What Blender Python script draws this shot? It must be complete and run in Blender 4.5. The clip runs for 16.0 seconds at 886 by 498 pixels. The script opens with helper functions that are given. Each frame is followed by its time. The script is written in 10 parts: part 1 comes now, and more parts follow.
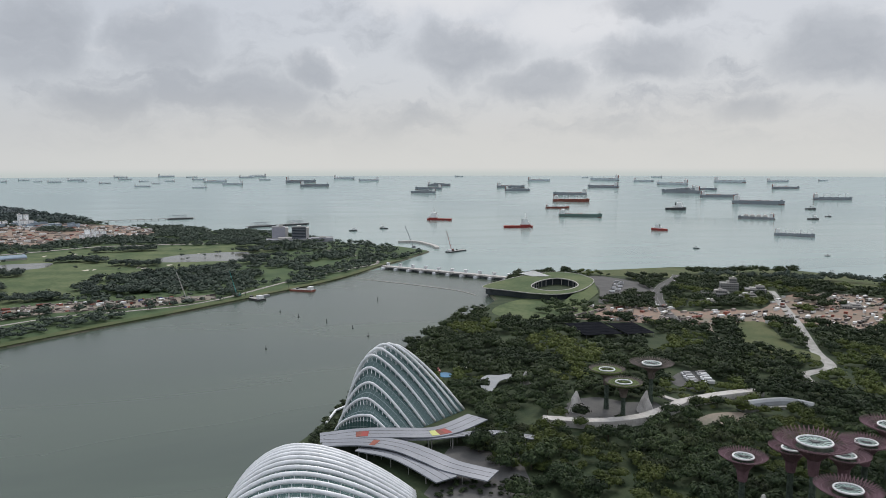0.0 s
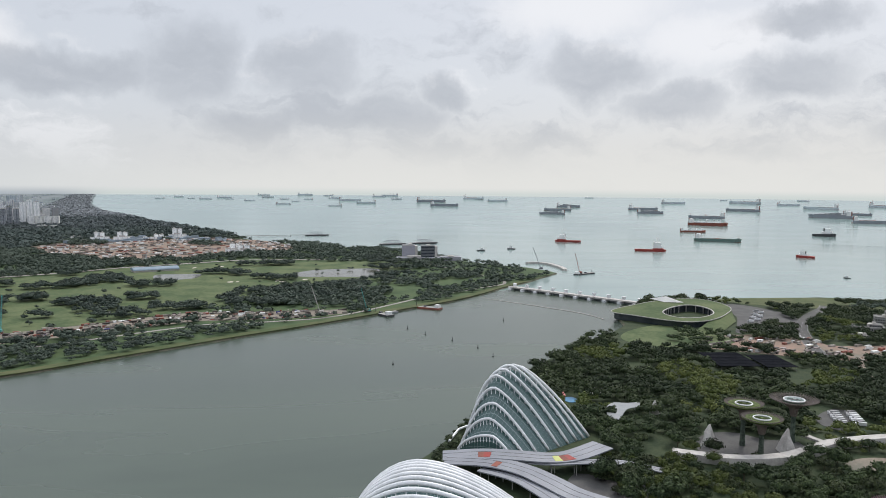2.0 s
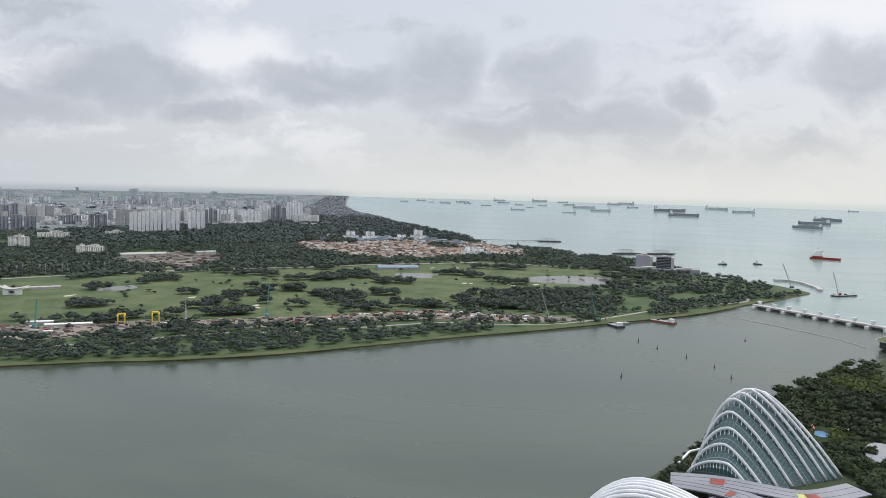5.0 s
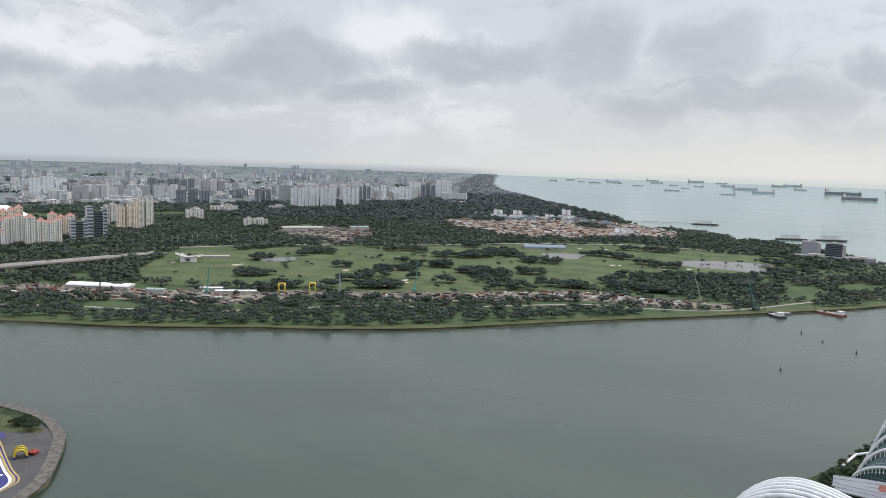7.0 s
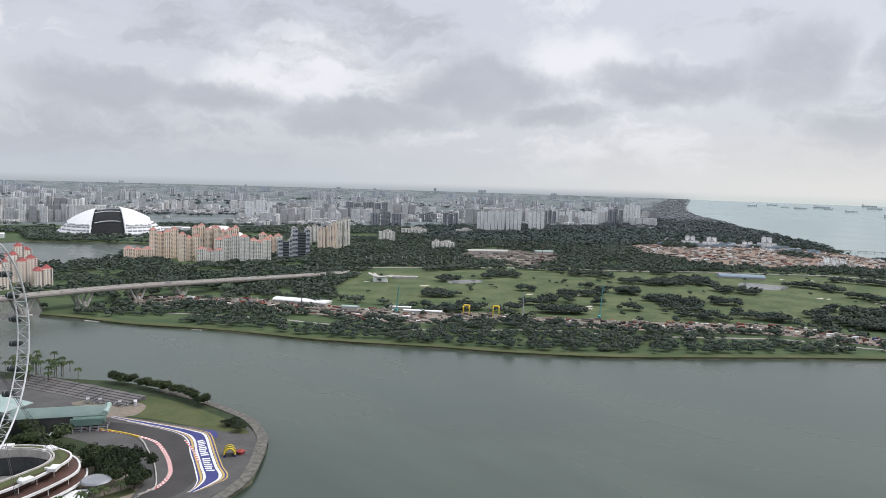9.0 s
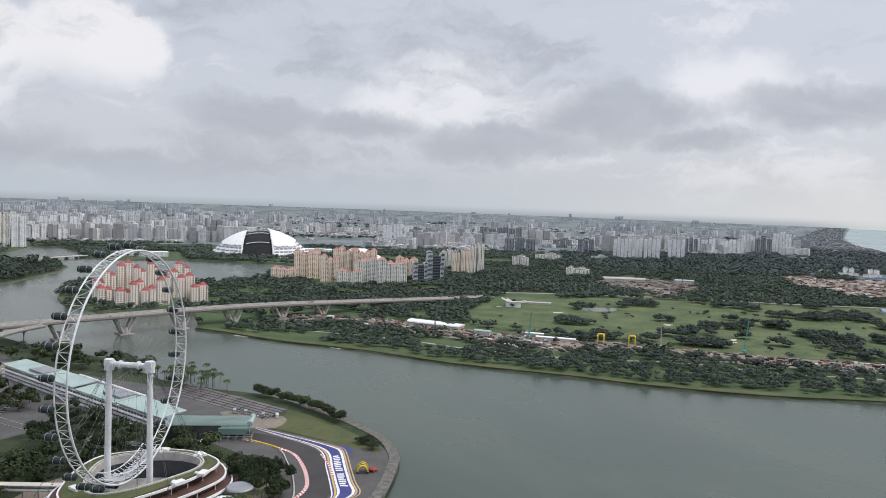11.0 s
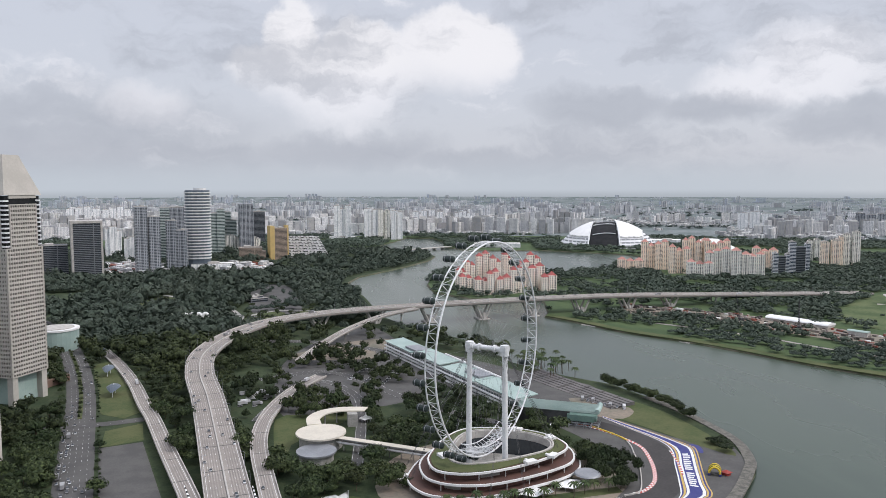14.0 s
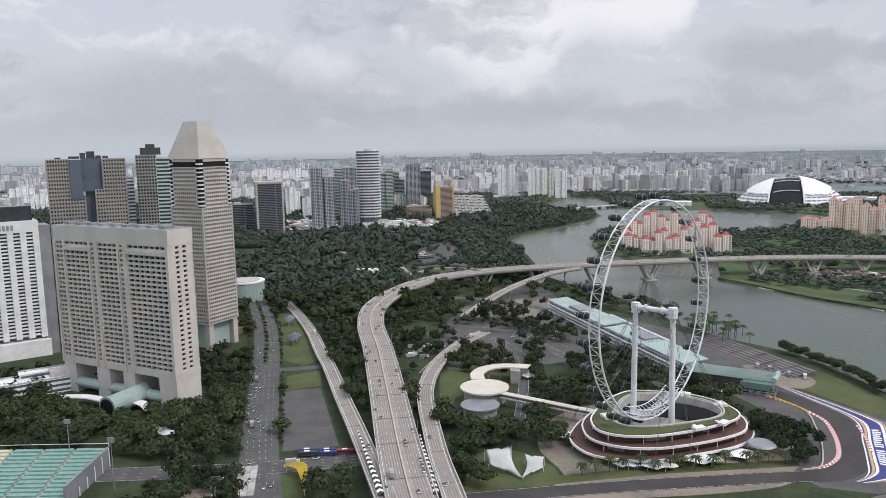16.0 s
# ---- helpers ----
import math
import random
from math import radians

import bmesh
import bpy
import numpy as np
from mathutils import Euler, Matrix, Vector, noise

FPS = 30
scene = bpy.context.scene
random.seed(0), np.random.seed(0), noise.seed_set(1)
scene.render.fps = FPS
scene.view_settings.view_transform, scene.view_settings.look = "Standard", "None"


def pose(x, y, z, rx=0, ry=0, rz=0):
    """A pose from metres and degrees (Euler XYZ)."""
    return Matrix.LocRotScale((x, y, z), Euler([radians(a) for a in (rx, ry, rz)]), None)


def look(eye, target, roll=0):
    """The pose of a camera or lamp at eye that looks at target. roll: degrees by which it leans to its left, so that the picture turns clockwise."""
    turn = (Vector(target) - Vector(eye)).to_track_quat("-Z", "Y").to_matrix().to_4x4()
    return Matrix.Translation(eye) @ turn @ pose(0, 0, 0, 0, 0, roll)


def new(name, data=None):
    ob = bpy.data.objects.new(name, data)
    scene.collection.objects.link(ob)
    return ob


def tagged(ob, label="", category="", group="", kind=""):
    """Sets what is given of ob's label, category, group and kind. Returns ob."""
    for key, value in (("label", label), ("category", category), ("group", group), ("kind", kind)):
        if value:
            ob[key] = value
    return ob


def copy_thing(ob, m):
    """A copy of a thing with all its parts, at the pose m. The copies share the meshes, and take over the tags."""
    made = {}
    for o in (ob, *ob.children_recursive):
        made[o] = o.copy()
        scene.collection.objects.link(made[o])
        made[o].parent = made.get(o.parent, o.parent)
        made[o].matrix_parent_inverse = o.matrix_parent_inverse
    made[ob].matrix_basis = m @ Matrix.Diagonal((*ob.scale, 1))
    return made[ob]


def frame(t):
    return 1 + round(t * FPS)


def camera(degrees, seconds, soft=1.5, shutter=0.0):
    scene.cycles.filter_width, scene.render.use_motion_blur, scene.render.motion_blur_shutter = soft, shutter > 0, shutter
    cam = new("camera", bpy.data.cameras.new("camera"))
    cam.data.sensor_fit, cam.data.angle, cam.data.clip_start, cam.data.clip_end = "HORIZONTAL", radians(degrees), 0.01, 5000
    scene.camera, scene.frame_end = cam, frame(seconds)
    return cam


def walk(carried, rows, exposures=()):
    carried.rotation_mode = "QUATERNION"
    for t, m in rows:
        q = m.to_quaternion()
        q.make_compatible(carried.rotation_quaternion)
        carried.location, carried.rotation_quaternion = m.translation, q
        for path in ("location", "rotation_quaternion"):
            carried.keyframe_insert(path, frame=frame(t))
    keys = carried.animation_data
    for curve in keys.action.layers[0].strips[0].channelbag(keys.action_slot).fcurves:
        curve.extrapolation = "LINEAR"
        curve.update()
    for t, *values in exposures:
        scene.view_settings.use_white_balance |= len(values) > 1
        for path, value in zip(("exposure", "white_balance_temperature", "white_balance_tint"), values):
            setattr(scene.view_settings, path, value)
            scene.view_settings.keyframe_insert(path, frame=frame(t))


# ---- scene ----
from mathutils import geometry

# The eye stands on a high deck, 200 m over the water, and turns from the sea round to the city.
EYE = Vector((0.0, 0.0, 200.0))
cam = camera(60.7, 16.0, soft=0.85)


def aim(yaw, pitch, roll):
    return Matrix.Translation(EYE) @ pose(0, 0, 0, 0, 0, yaw) @ pose(0, 0, 0, 90 + pitch) @ pose(0, 0, 0, 0, 0, roll)


# seconds, yaw to the left, pitch up, roll
TURNS = [
    (0.0, -100.69, -6.38, -0.07),
    (0.5, -98.73, -5.93, -0.20),
    (1.0, -96.89, -5.44, -0.05),
    (1.5, -94.16, -5.11, -0.22),
    (2.0, -91.02, -4.86, 0.44),
    (2.5, -87.70, -4.60, 1.11),
    (3.0, -83.69, -4.37, 1.49),
    (3.5, -80.94, -4.47, 2.15),
    (4.0, -77.98, -4.58, 2.86),
    (4.2, -76.37, -4.92, 2.60),
    (6.3, -70.23, -4.23, 0.70),
    (6.5, -68.29, -4.97, 0.79),
    (7.0, -62.45, -6.57, 1.89),
    (7.5, -58.78, -7.30, 2.51),
    (8.0, -55.05, -6.20, 2.88),
    (8.5, -51.70, -5.20, 2.80),
    (8.7, -50.18, -5.26, 2.29),
    (10.8, -40.50, -3.11, 2.17),
    (11.0, -38.25, -3.60, 2.10),
    (11.5, -34.06, -4.07, 1.88),
    (12.0, -31.22, -4.04, 1.95),
    (12.5, -26.68, -4.70, 1.47),
    (13.0, -21.38, -4.69, 1.34),
    (13.5, -16.13, -4.63, 0.93),
    (14.0, -12.41, -4.77, -0.03),
    (14.5, -9.09, -4.95, -0.54),
    (15.0, -5.34, -5.98, -0.44),
    (15.5, -1.77, -7.07, -0.59),
    (16.0, 0.03, -7.78, -1.09),
]
walk(cam, [(t, aim(a, b, c)) for t, a, b, c in TURNS],
     [(0.0, -0.07, 6500, 10), (0.5, 0.12, 6500, 10), (1.0, 0.16, 6500, 10), (2.0, 0.16, 6500, 10), (4.0, 0.18, 6500, 10), (6.5, 0.22, 6500, 10), (7.2, 0.16, 6500, 11), (8.0, 0.36, 6500, 11), (8.7, 0.24, 6500, 12), (11.0, 0.12, 6460, 12), (13.0, 0.16, 6440, 13), (16.0, 0.14, 6440, 13)])

# ---------------------------------------------------------------- sky and sun
world = bpy.data.worlds.new("world")
scene.world = world
world.use_nodes = True
wt = world.node_tree
wt.nodes.clear()


class Net:
    """Short writing for node trees."""

    def __init__(self, tree):
        self.t = tree

    def n(self, kind, **kw):
        node = self.t.nodes.new(kind)
        for k, v in kw.items():
            if k == "op":
                node.operation = v
            elif k == "blend":
                node.blend_type = v
            elif k == "dtype":
                node.data_type = v
        return node

    def link(self, a, b):
        self.t.links.new(a, b)

    def put(self, sock, v):
        if hasattr(v, "is_output"):
            self.t.links.new(v, sock)
        else:
            sock.default_value = v

    def math(self, op, a, b=0.0, c=0.0, clamp=False):
        m = self.n("ShaderNodeMath", op=op)
        m.use_clamp = clamp
        for s, v in zip(m.inputs, (a, b, c)):
            self.put(s, v)
        return m.outputs[0]

    def vmath(self, op, a, b=(0, 0, 0)):
        m = self.n("ShaderNodeVectorMath", op=op)
        self.put(m.inputs[0], a)
        self.put(m.inputs[1], b)
        return m.outputs["Value"] if op in ("DOT_PRODUCT", "LENGTH") else m.outputs[0]

    def mix(self, f, a, b, blend="MIX"):
        m = self.n("ShaderNodeMix", dtype="RGBA", blend=blend)
        self.put(m.inputs[0], f)
        self.put(m.inputs[6], a)
        self.put(m.inputs[7], b)
        return m.outputs[2]

    def noise(self, vec, scale, detail=3.0, rough=0.55, distort=0.0):
        m = self.n("ShaderNodeTexNoise")
        self.put(m.inputs["Vector"], vec)
        m.inputs["Scale"].default_value = scale
        m.inputs["Detail"].default_value = detail
        m.inputs["Roughness"].default_value = rough
        m.inputs["Distortion"].default_value = distort
        return m.outputs["Fac"]

    def ramp(self, v, lo, hi):
        m = self.n("ShaderNodeMapRange")
        m.interpolation_type = "SMOOTHSTEP"
        self.put(m.inputs[0], v)
        m.inputs[1].default_value, m.inputs[2].default_value = lo, hi
        return m.outputs[0]


SUN_AZ, SUN_EL = radians(-118), radians(48)
wn = Net(wt)
way = wn.n("ShaderNodeTexCoord").outputs["Generated"]
sky = wn.n("ShaderNodeTexSky")
sky.sky_type, sky.sun_disc = "NISHITA", False
sky.sun_elevation, sky.sun_rotation = SUN_EL, -SUN_AZ
sky.air_density, sky.dust_density = 1.0, 3.0
sep = wn.n("ShaderNodeSeparateXYZ")
wn.link(way, sep.inputs[0])
# cloud deck: broad soft noise, and the larger cloud banks by bearing and height in degrees (bearing, height, half width, half depth)
warp = wn.n("ShaderNodeTexNoise")
wn.link(way, warp.inputs["Vector"])
warp.inputs["Scale"].default_value, warp.inputs["Detail"].default_value, warp.inputs["Roughness"].default_value = 9.0, 6.0, 0.62
shift = wn.vmath("MULTIPLY", wn.vmath("SUBTRACT", warp.outputs["Color"], (0.5, 0.5, 0.5)), (0.11, 0.11, 0.085))
bent = wn.vmath("ADD", way, shift)


def banks(rows, outer=1.25, inner=0.05):
    total = None
    for az, el, wide, tall in rows:
        a, e = radians(az), radians(el)
        c = Vector((-math.sin(a) * math.cos(e), math.cos(a) * math.cos(e), math.sin(e)))
        off = wn.vmath("SUBTRACT", bent, c)
        u = wn.vmath("DOT_PRODUCT", off, Vector((math.cos(a), math.sin(a), 0)) / radians(wide * 1.25))
        v_ = wn.vmath("DOT_PRODUCT", off, (0, 0, 1 / radians(tall * 1.35)))
        q = wn.ramp(wn.math("ADD", wn.math("MULTIPLY", u, u), wn.math("MULTIPLY", v_, v_)), outer, inner)
        total = q if total is None else wn.math("MAXIMUM", total, q)
    return total


DARK_BANKS = [(-80.9, 8.4, 3.2, 1.9), (-86.1, 5.1, 4.1, 1.3), (-90.8, 6.8, 1.9, 1.1), (-102.2, 8.3, 3.4, 1.7), (-107.7, 5.8, 3.2, 1.2), (-115.6, 10.9, 3.8, 0.9), (-115.3, 7.4, 3.8, 1.5), (-122.6, 3.9, 3.2, 0.9), (-127.6, 7.6, 3.8, 2.1), (-72.9, 8.4, 3.4, 2.6), (-77.1, 4.3, 3.0, 1.1), (-63.9, 7.6, 5.1, 1.3)]
DARK_BANKS += [(-49.5, 6.5, 5.1, 1.5), (-40.3, 4.0, 3.8, 1.3), (-66.0, 7.8, 4.7, 1.3), (-42.9, 4.5, 5.6, 1.2), (-24.4, 5.7, 4.7, 1.2), (-52.2, 6.9, 4.7, 1.5), (-57.0, 5.0, 3.8, 0.9), (14.9, 3.5, 12.0, 2.8), (16.0, 1.4, 14.0, 1.3), (-5.0, 2.7, 7.0, 1.3), (8.0, 2.2, 9.0, 1.2), (-18.0, 2.0, 9.0, 0.8), (-23.1, 5.4, 4.3, 1.3), (-31.8, 5.4, 4.7, 1.1)]
BRIGHT_BANKS = [(-2.4, 10.3, 2.4, 2.4), (-7.6, 9.2, 1.9, 1.9), (-14.1, 10.2, 3.8, 2.4), (9.0, 5.5, 2.6, 1.3), (-35.3, 7.1, 4.3, 1.1), (-109.6, 10.0, 3.8, 1.7), (-38.6, 8.2, 4.7, 2.1), (-36.9, 7.0, 5.6, 1.3), (-5.1, 8.0, 5.1, 3.0), (-101.0, 12.6, 6.4, 1.7), (-58.4, 9.2, 4.3, 1.7), (-44.4, 7.2, 3.0, 1.1)]
flat = wn.n("ShaderNodeMapping")
wn.link(bent, flat.inputs[0])
flat.inputs["Scale"].default_value = (1.0, 1.0, 3.0)
broad = wn.noise(flat.outputs[0], 3.2, 5, 0.5, 0.3)
fine = wn.noise(flat.outputs[0], 11.0, 6, 0.6, 0.2)
puff = wn.math("ADD", wn.math("MULTIPLY", broad, 0.6), wn.math("MULTIPLY", fine, 0.4))
dark = wn.math("MULTIPLY", banks(DARK_BANKS), wn.math("ADD", 0.36, wn.math("MULTIPLY", fine, 0.75)), clamp=True)
dark = wn.math("MAXIMUM", dark, wn.math("MULTIPLY", wn.ramp(puff, 0.50, 0.66), 0.75))
bright = wn.math("MAXIMUM", banks(BRIGHT_BANKS), wn.math("MULTIPLY", wn.ramp(puff, 0.46, 0.34), 0.8))
clear = wn.vmath("MULTIPLY", sky.outputs[0], (0.10, 0.10, 0.10))
veil = wn.mix(0.80, clear, (0.615, 0.645, 0.70, 1))
cloud = wn.mix(wn.math("MULTIPLY", bright, 0.75), veil, (0.80, 0.81, 0.84, 1))
HEAPS = [(-1.6, 10.6, 2.0, 2.6), (-6.9, 9.3, 2.4, 2.0), (-13.6, 10.4, 4.4, 2.3), (-2.0, 8.2, 4.5, 1.6), (-10.5, 8.0, 5.0, 1.4)]
heap = wn.math("MULTIPLY", banks(HEAPS, 1.0, 0.55), wn.ramp(sep.outputs[2], 0.105, 0.165))
cloud = wn.mix(wn.math("MULTIPLY", heap, 0.85), cloud, (0.79, 0.795, 0.81, 1))
cloud = wn.mix(wn.math("MULTIPLY", dark, 0.85), cloud, (0.375, 0.405, 0.455, 1))
# an overcast sky is brighter overhead than low down
lift = wn.math("ADD", 1.0, wn.math("MULTIPLY", wn.ramp(sep.outputs[2], 0.24, 0.75), 0.9))
lifted = wn.n("ShaderNodeVectorMath", op="SCALE")
wn.link(cloud, lifted.inputs[0])
wn.link(lift, lifted.inputs["Scale"])
# haze along the horizon, warmer over the sea towards the sun's side
side = wn.vmath("DOT_PRODUCT", way, (-math.sin(SUN_AZ), math.cos(SUN_AZ), 0.0))
warm = wn.ramp(side, 0.0, 0.95)
haze = wn.mix(warm, (0.47, 0.52, 0.565, 1), (0.70, 0.70, 0.675, 1))
sea_edge, land_edge = wn.ramp(sep.outputs[2], 0.10, 0.0), wn.ramp(sep.outputs[2], 0.045, 0.0)
near_edge = wn.math("ADD", wn.math("MULTIPLY", sea_edge, warm), wn.math("MULTIPLY", land_edge, wn.math("SUBTRACT", 1.0, warm)))
over = wn.mix(wn.math("MULTIPLY", near_edge, 0.92), lifted.outputs[0], haze)
# distance below the horizon: pale sea on one side, grey land on the other
at_sea = wn.ramp(wn.vmath("DOT_PRODUCT", way, (math.sin(radians(112)), math.cos(radians(112)), 0.0)), 0.66, 0.72)
below = wn.mix(at_sea, (0.375, 0.415, 0.45, 1), (0.55, 0.60, 0.585, 1))
final = wn.mix(wn.ramp(sep.outputs[2], -0.003, -0.0145), over, below)
bg = wn.n("ShaderNodeBackground")
wn.link(final, bg.inputs[0])
bg.inputs[1].default_value = 1.0
wout = wn.n("ShaderNodeOutputWorld")
wn.link(bg.outputs[0], wout.inputs[0])

sun = new("sun", bpy.data.lights.new("sun", "SUN"))
sun.data.energy, sun.data.angle, sun.data.color = 1.5, radians(12), (1.0, 0.96, 0.9)
sun.matrix_world = look((0, 0, 0), (math.sin(SUN_AZ) * math.cos(SUN_EL), -math.cos(SUN_AZ) * math.cos(SUN_EL), -math.sin(SUN_EL)))

# ---------------------------------------------------------------- materials
MATS = {}


def material(name):
    m = bpy.data.materials.new(name)
    m.use_nodes = True
    m.node_tree.nodes.clear()
    net = Net(m.node_tree)
    p = net.n("ShaderNodeBsdfPrincipled")
    o = net.n("ShaderNodeOutputMaterial")
    net.link(p.outputs[0], o.inputs[0])
    MATS[name] = m
    return m, net, p


def col(c, k=1.0):
    return (c[0] * k, c[1] * k, c[2] * k, 1.0)


def surf(name, base, other=None, scale=0.08, fine=1.2, rough=0.8, metal=0.0, bump=0.0, per=0.0, island=0.0, spec=0.3):
    """A plain surface with patches at two scales. per: how much each object differs; island: each loose piece."""
    m, net, p = material(name)
    other = other or tuple(c * 0.72 for c in base)
    pos = net.n("ShaderNodeNewGeometry").outputs["Position"]
    a = net.noise(pos, scale, 3)
    b = net.noise(pos, fine, 4, 0.65)
    f = net.ramp(net.math("ADD", net.math("MULTIPLY", a, 0.6), net.math("MULTIPLY", b, 0.4)), 0.38, 0.62)
    c = net.mix(f, col(base), col(other))
    if per or island:
        r = net.n("ShaderNodeObjectInfo").outputs["Random"] if per else net.n("ShaderNodeNewGeometry").outputs["Random Per Island"]
        k = per or island
        h = net.n("ShaderNodeHueSaturation")
        net.link(net.math("ADD", net.math("MULTIPLY", r, k), 1.0 - k / 2), h.inputs["Value"])
        h.inputs["Saturation"].default_value = 1.0
        net.link(net.math("ADD", net.math("MULTIPLY", net.math("FRACT", net.math("MULTIPLY", r, 7.3)), k * 0.05), 0.5 - k * 0.025), h.inputs["Hue"])
        net.put(h.inputs["Color"], c)
        c = h.outputs[0]
    net.link(c, p.inputs["Base Color"])
    p.inputs["Roughness"].default_value = rough
    p.inputs["Metallic"].default_value = metal
    p.inputs["Specular IOR Level"].default_value = spec
    if bump:
        bn = net.n("ShaderNodeBump")
        bn.inputs["Strength"].default_value = 0.6
        bn.inputs["Distance"].default_value = bump
        net.link(b, bn.inputs["Height"])
        net.link(bn.outputs[0], p.inputs["Normal"])
    return m


def facade(name, wall, glass, floor=3.2, bay=3.6, high=0.5, wide=0.6, wall2=None, island=0.0, gloss=0.25, recess_shade=None):
    """Wall with rows of windows, from the face's own metres."""
    m, net, p = material(name)
    uv = net.n("ShaderNodeUVMap").outputs[0]
    s = net.n("ShaderNodeSeparateXYZ")
    net.link(uv, s.inputs[0])
    u = net.math("FRACT", net.math("DIVIDE", s.outputs[0], bay))
    v = net.math("FRACT", net.math("DIVIDE", s.outputs[1], floor))
    inu = net.math("LESS_THAN", net.math("ABSOLUTE", net.math("SUBTRACT", u, 0.5)), wide / 2)
    inv_ = net.math("LESS_THAN", net.math("ABSOLUTE", net.math("SUBTRACT", v, 0.5)), high / 2)
    win = net.math("MULTIPLY", inu, inv_)
    if recess_shade:
        # full-height balcony recesses, window colour painted for their shade: spacing and width in metres
        r_ = net.math("LESS_THAN", net.math("FRACT", net.math("ADD", net.math("DIVIDE", s.outputs[0], recess_shade[0]), 0.2)), recess_shade[1] / recess_shade[0])
        win = net.math("MAXIMUM", win, net.math("MULTIPLY", r_, net.math("LESS_THAN", net.math("ABSOLUTE", net.math("SUBTRACT", v, 0.5)), 0.36)))
    pos = net.n("ShaderNodeNewGeometry").outputs["Position"]
    stain = net.noise(pos, 0.09, 4)
    c = net.mix(net.ramp(stain, 0.35, 0.7), col(wall), col(wall2 or tuple(x * 0.82 for x in wall)))
    if island:
        r = net.n("ShaderNodeNewGeometry").outputs["Random Per Island"]
        h = net.n("ShaderNodeHueSaturation")
        net.link(net.math("ADD", net.math("MULTIPLY", r, island), 1.0 - island * 0.7), h.inputs["Value"])
        net.link(net.math("MULTIPLY", net.math("FRACT", net.math("MULTIPLY", r, 5.7)), 1.5), h.inputs["Saturation"])
        net.link(net.math("ADD", net.math("MULTIPLY", net.math("FRACT", net.math("MULTIPLY", r, 11.3)), 0.08), 0.46), h.inputs["Hue"])
        net.put(h.inputs["Color"], c)
        c = h.outputs[0]
    net.link(net.mix(win, c, col(glass)), p.inputs["Base Color"])
    net.link(net.math("SUBTRACT", 0.85, net.math("MULTIPLY", win, 0.85 - gloss)), p.inputs["Roughness"])
    return m


def water(name, base, other, rough, wave, scale, strength=0.22):
    m, net, p = material(name)
    pos = net.n("ShaderNodeNewGeometry").outputs["Position"]
    st = net.n("ShaderNodeMapping")
    net.link(pos, st.inputs[0])
    st.inputs["Rotation"].default_value = (0, 0, radians(35))
    st.inputs["Scale"].default_value = (1.0, 0.3, 1.0)
    broad = net.noise(st.outputs[0], 0.006, 4, 0.55, 0.6)
    net.link(net.mix(net.ramp(broad, 0.35, 0.68), col(base), col(other)), p.inputs["Base Color"])
    net.link(net.math("ADD", rough, net.math("MULTIPLY", net.ramp(broad, 0.4, 0.65), rough * 0.35)), p.inputs["Roughness"])
    p.inputs["IOR"].default_value = 1.33
    b = net.n("ShaderNodeBump")
    b.inputs["Strength"].default_value = strength
    b.inputs["Distance"].default_value = wave
    net.link(net.math("ADD", net.noise(pos, scale, 3, 0.6), net.math("MULTIPLY", net.noise(pos, scale * 0.15, 2), 2.0)), b.inputs["Height"])
    net.link(b.outputs[0], p.inputs["Normal"])
    return m


def leaves(name, a, b):
    m, net, p = material(name)
    geo = net.n("ShaderNodeNewGeometry")
    r = geo.outputs["Random Per Island"]
    n1 = net.noise(geo.outputs["Position"], 0.012, 3)
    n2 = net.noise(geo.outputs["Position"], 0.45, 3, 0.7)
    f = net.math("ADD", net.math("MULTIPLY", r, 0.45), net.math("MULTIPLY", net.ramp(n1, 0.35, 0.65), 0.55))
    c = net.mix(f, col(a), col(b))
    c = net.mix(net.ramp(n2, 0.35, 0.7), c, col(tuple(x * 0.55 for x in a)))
    oi = net.n("ShaderNodeObjectInfo").outputs["Random"]
    h = net.n("ShaderNodeHueSaturation")
    net.link(net.math("ADD", net.math("MULTIPLY", oi, 0.5), 0.78), h.inputs["Value"])
    net.link(net.math("ADD", net.math("MULTIPLY", net.math("FRACT", net.math("MULTIPLY", oi, 9.1)), 0.04), 0.48), h.inputs["Hue"])
    net.put(h.inputs["Color"], c)
    net.link(h.outputs[0], p.inputs["Base Color"])
    p.inputs["Roughness"].default_value = 0.75
    p.inputs["Specular IOR Level"].default_value = 0.2
    bn = net.n("ShaderNodeBump")
    bn.inputs["Strength"].default_value = 0.9
    bn.inputs["Distance"].default_value = 1.6
    net.link(net.noise(geo.outputs["Position"], 0.75, 4, 0.7), bn.inputs["Height"])
    net.link(bn.outputs[0], p.inputs["Normal"])
    return m


SEA = water("sea_water", (0.200, 0.275, 0.258), (0.228, 0.300, 0.282), 0.14, 0.03, 0.09)
BAY = water("bay_water", (0.046, 0.064, 0.049), (0.066, 0.087, 0.067), 0.22, 0.008, 0.16, 0.12)
POND = water("pond_water", (0.10, 0.10, 0.08), (0.12, 0.12, 0.10), 0.15, 0.05, 0.3)
UNDER = surf("undergrowth", (0.021, 0.036, 0.015), (0.043, 0.058, 0.026), 0.06, 0.35, 0.95, bump=0.4)
LAWN = surf("lawn", (0.052, 0.073, 0.026), (0.090, 0.098, 0.042), 0.03, 0.5, 0.95)
MEADOW = surf("meadow", (0.040, 0.070, 0.028), (0.068, 0.100, 0.040), 0.02, 0.3, 0.95)
# roofs and trees blended into one tone, greyed for the haze of distance
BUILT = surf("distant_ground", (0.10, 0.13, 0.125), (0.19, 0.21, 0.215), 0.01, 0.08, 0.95)
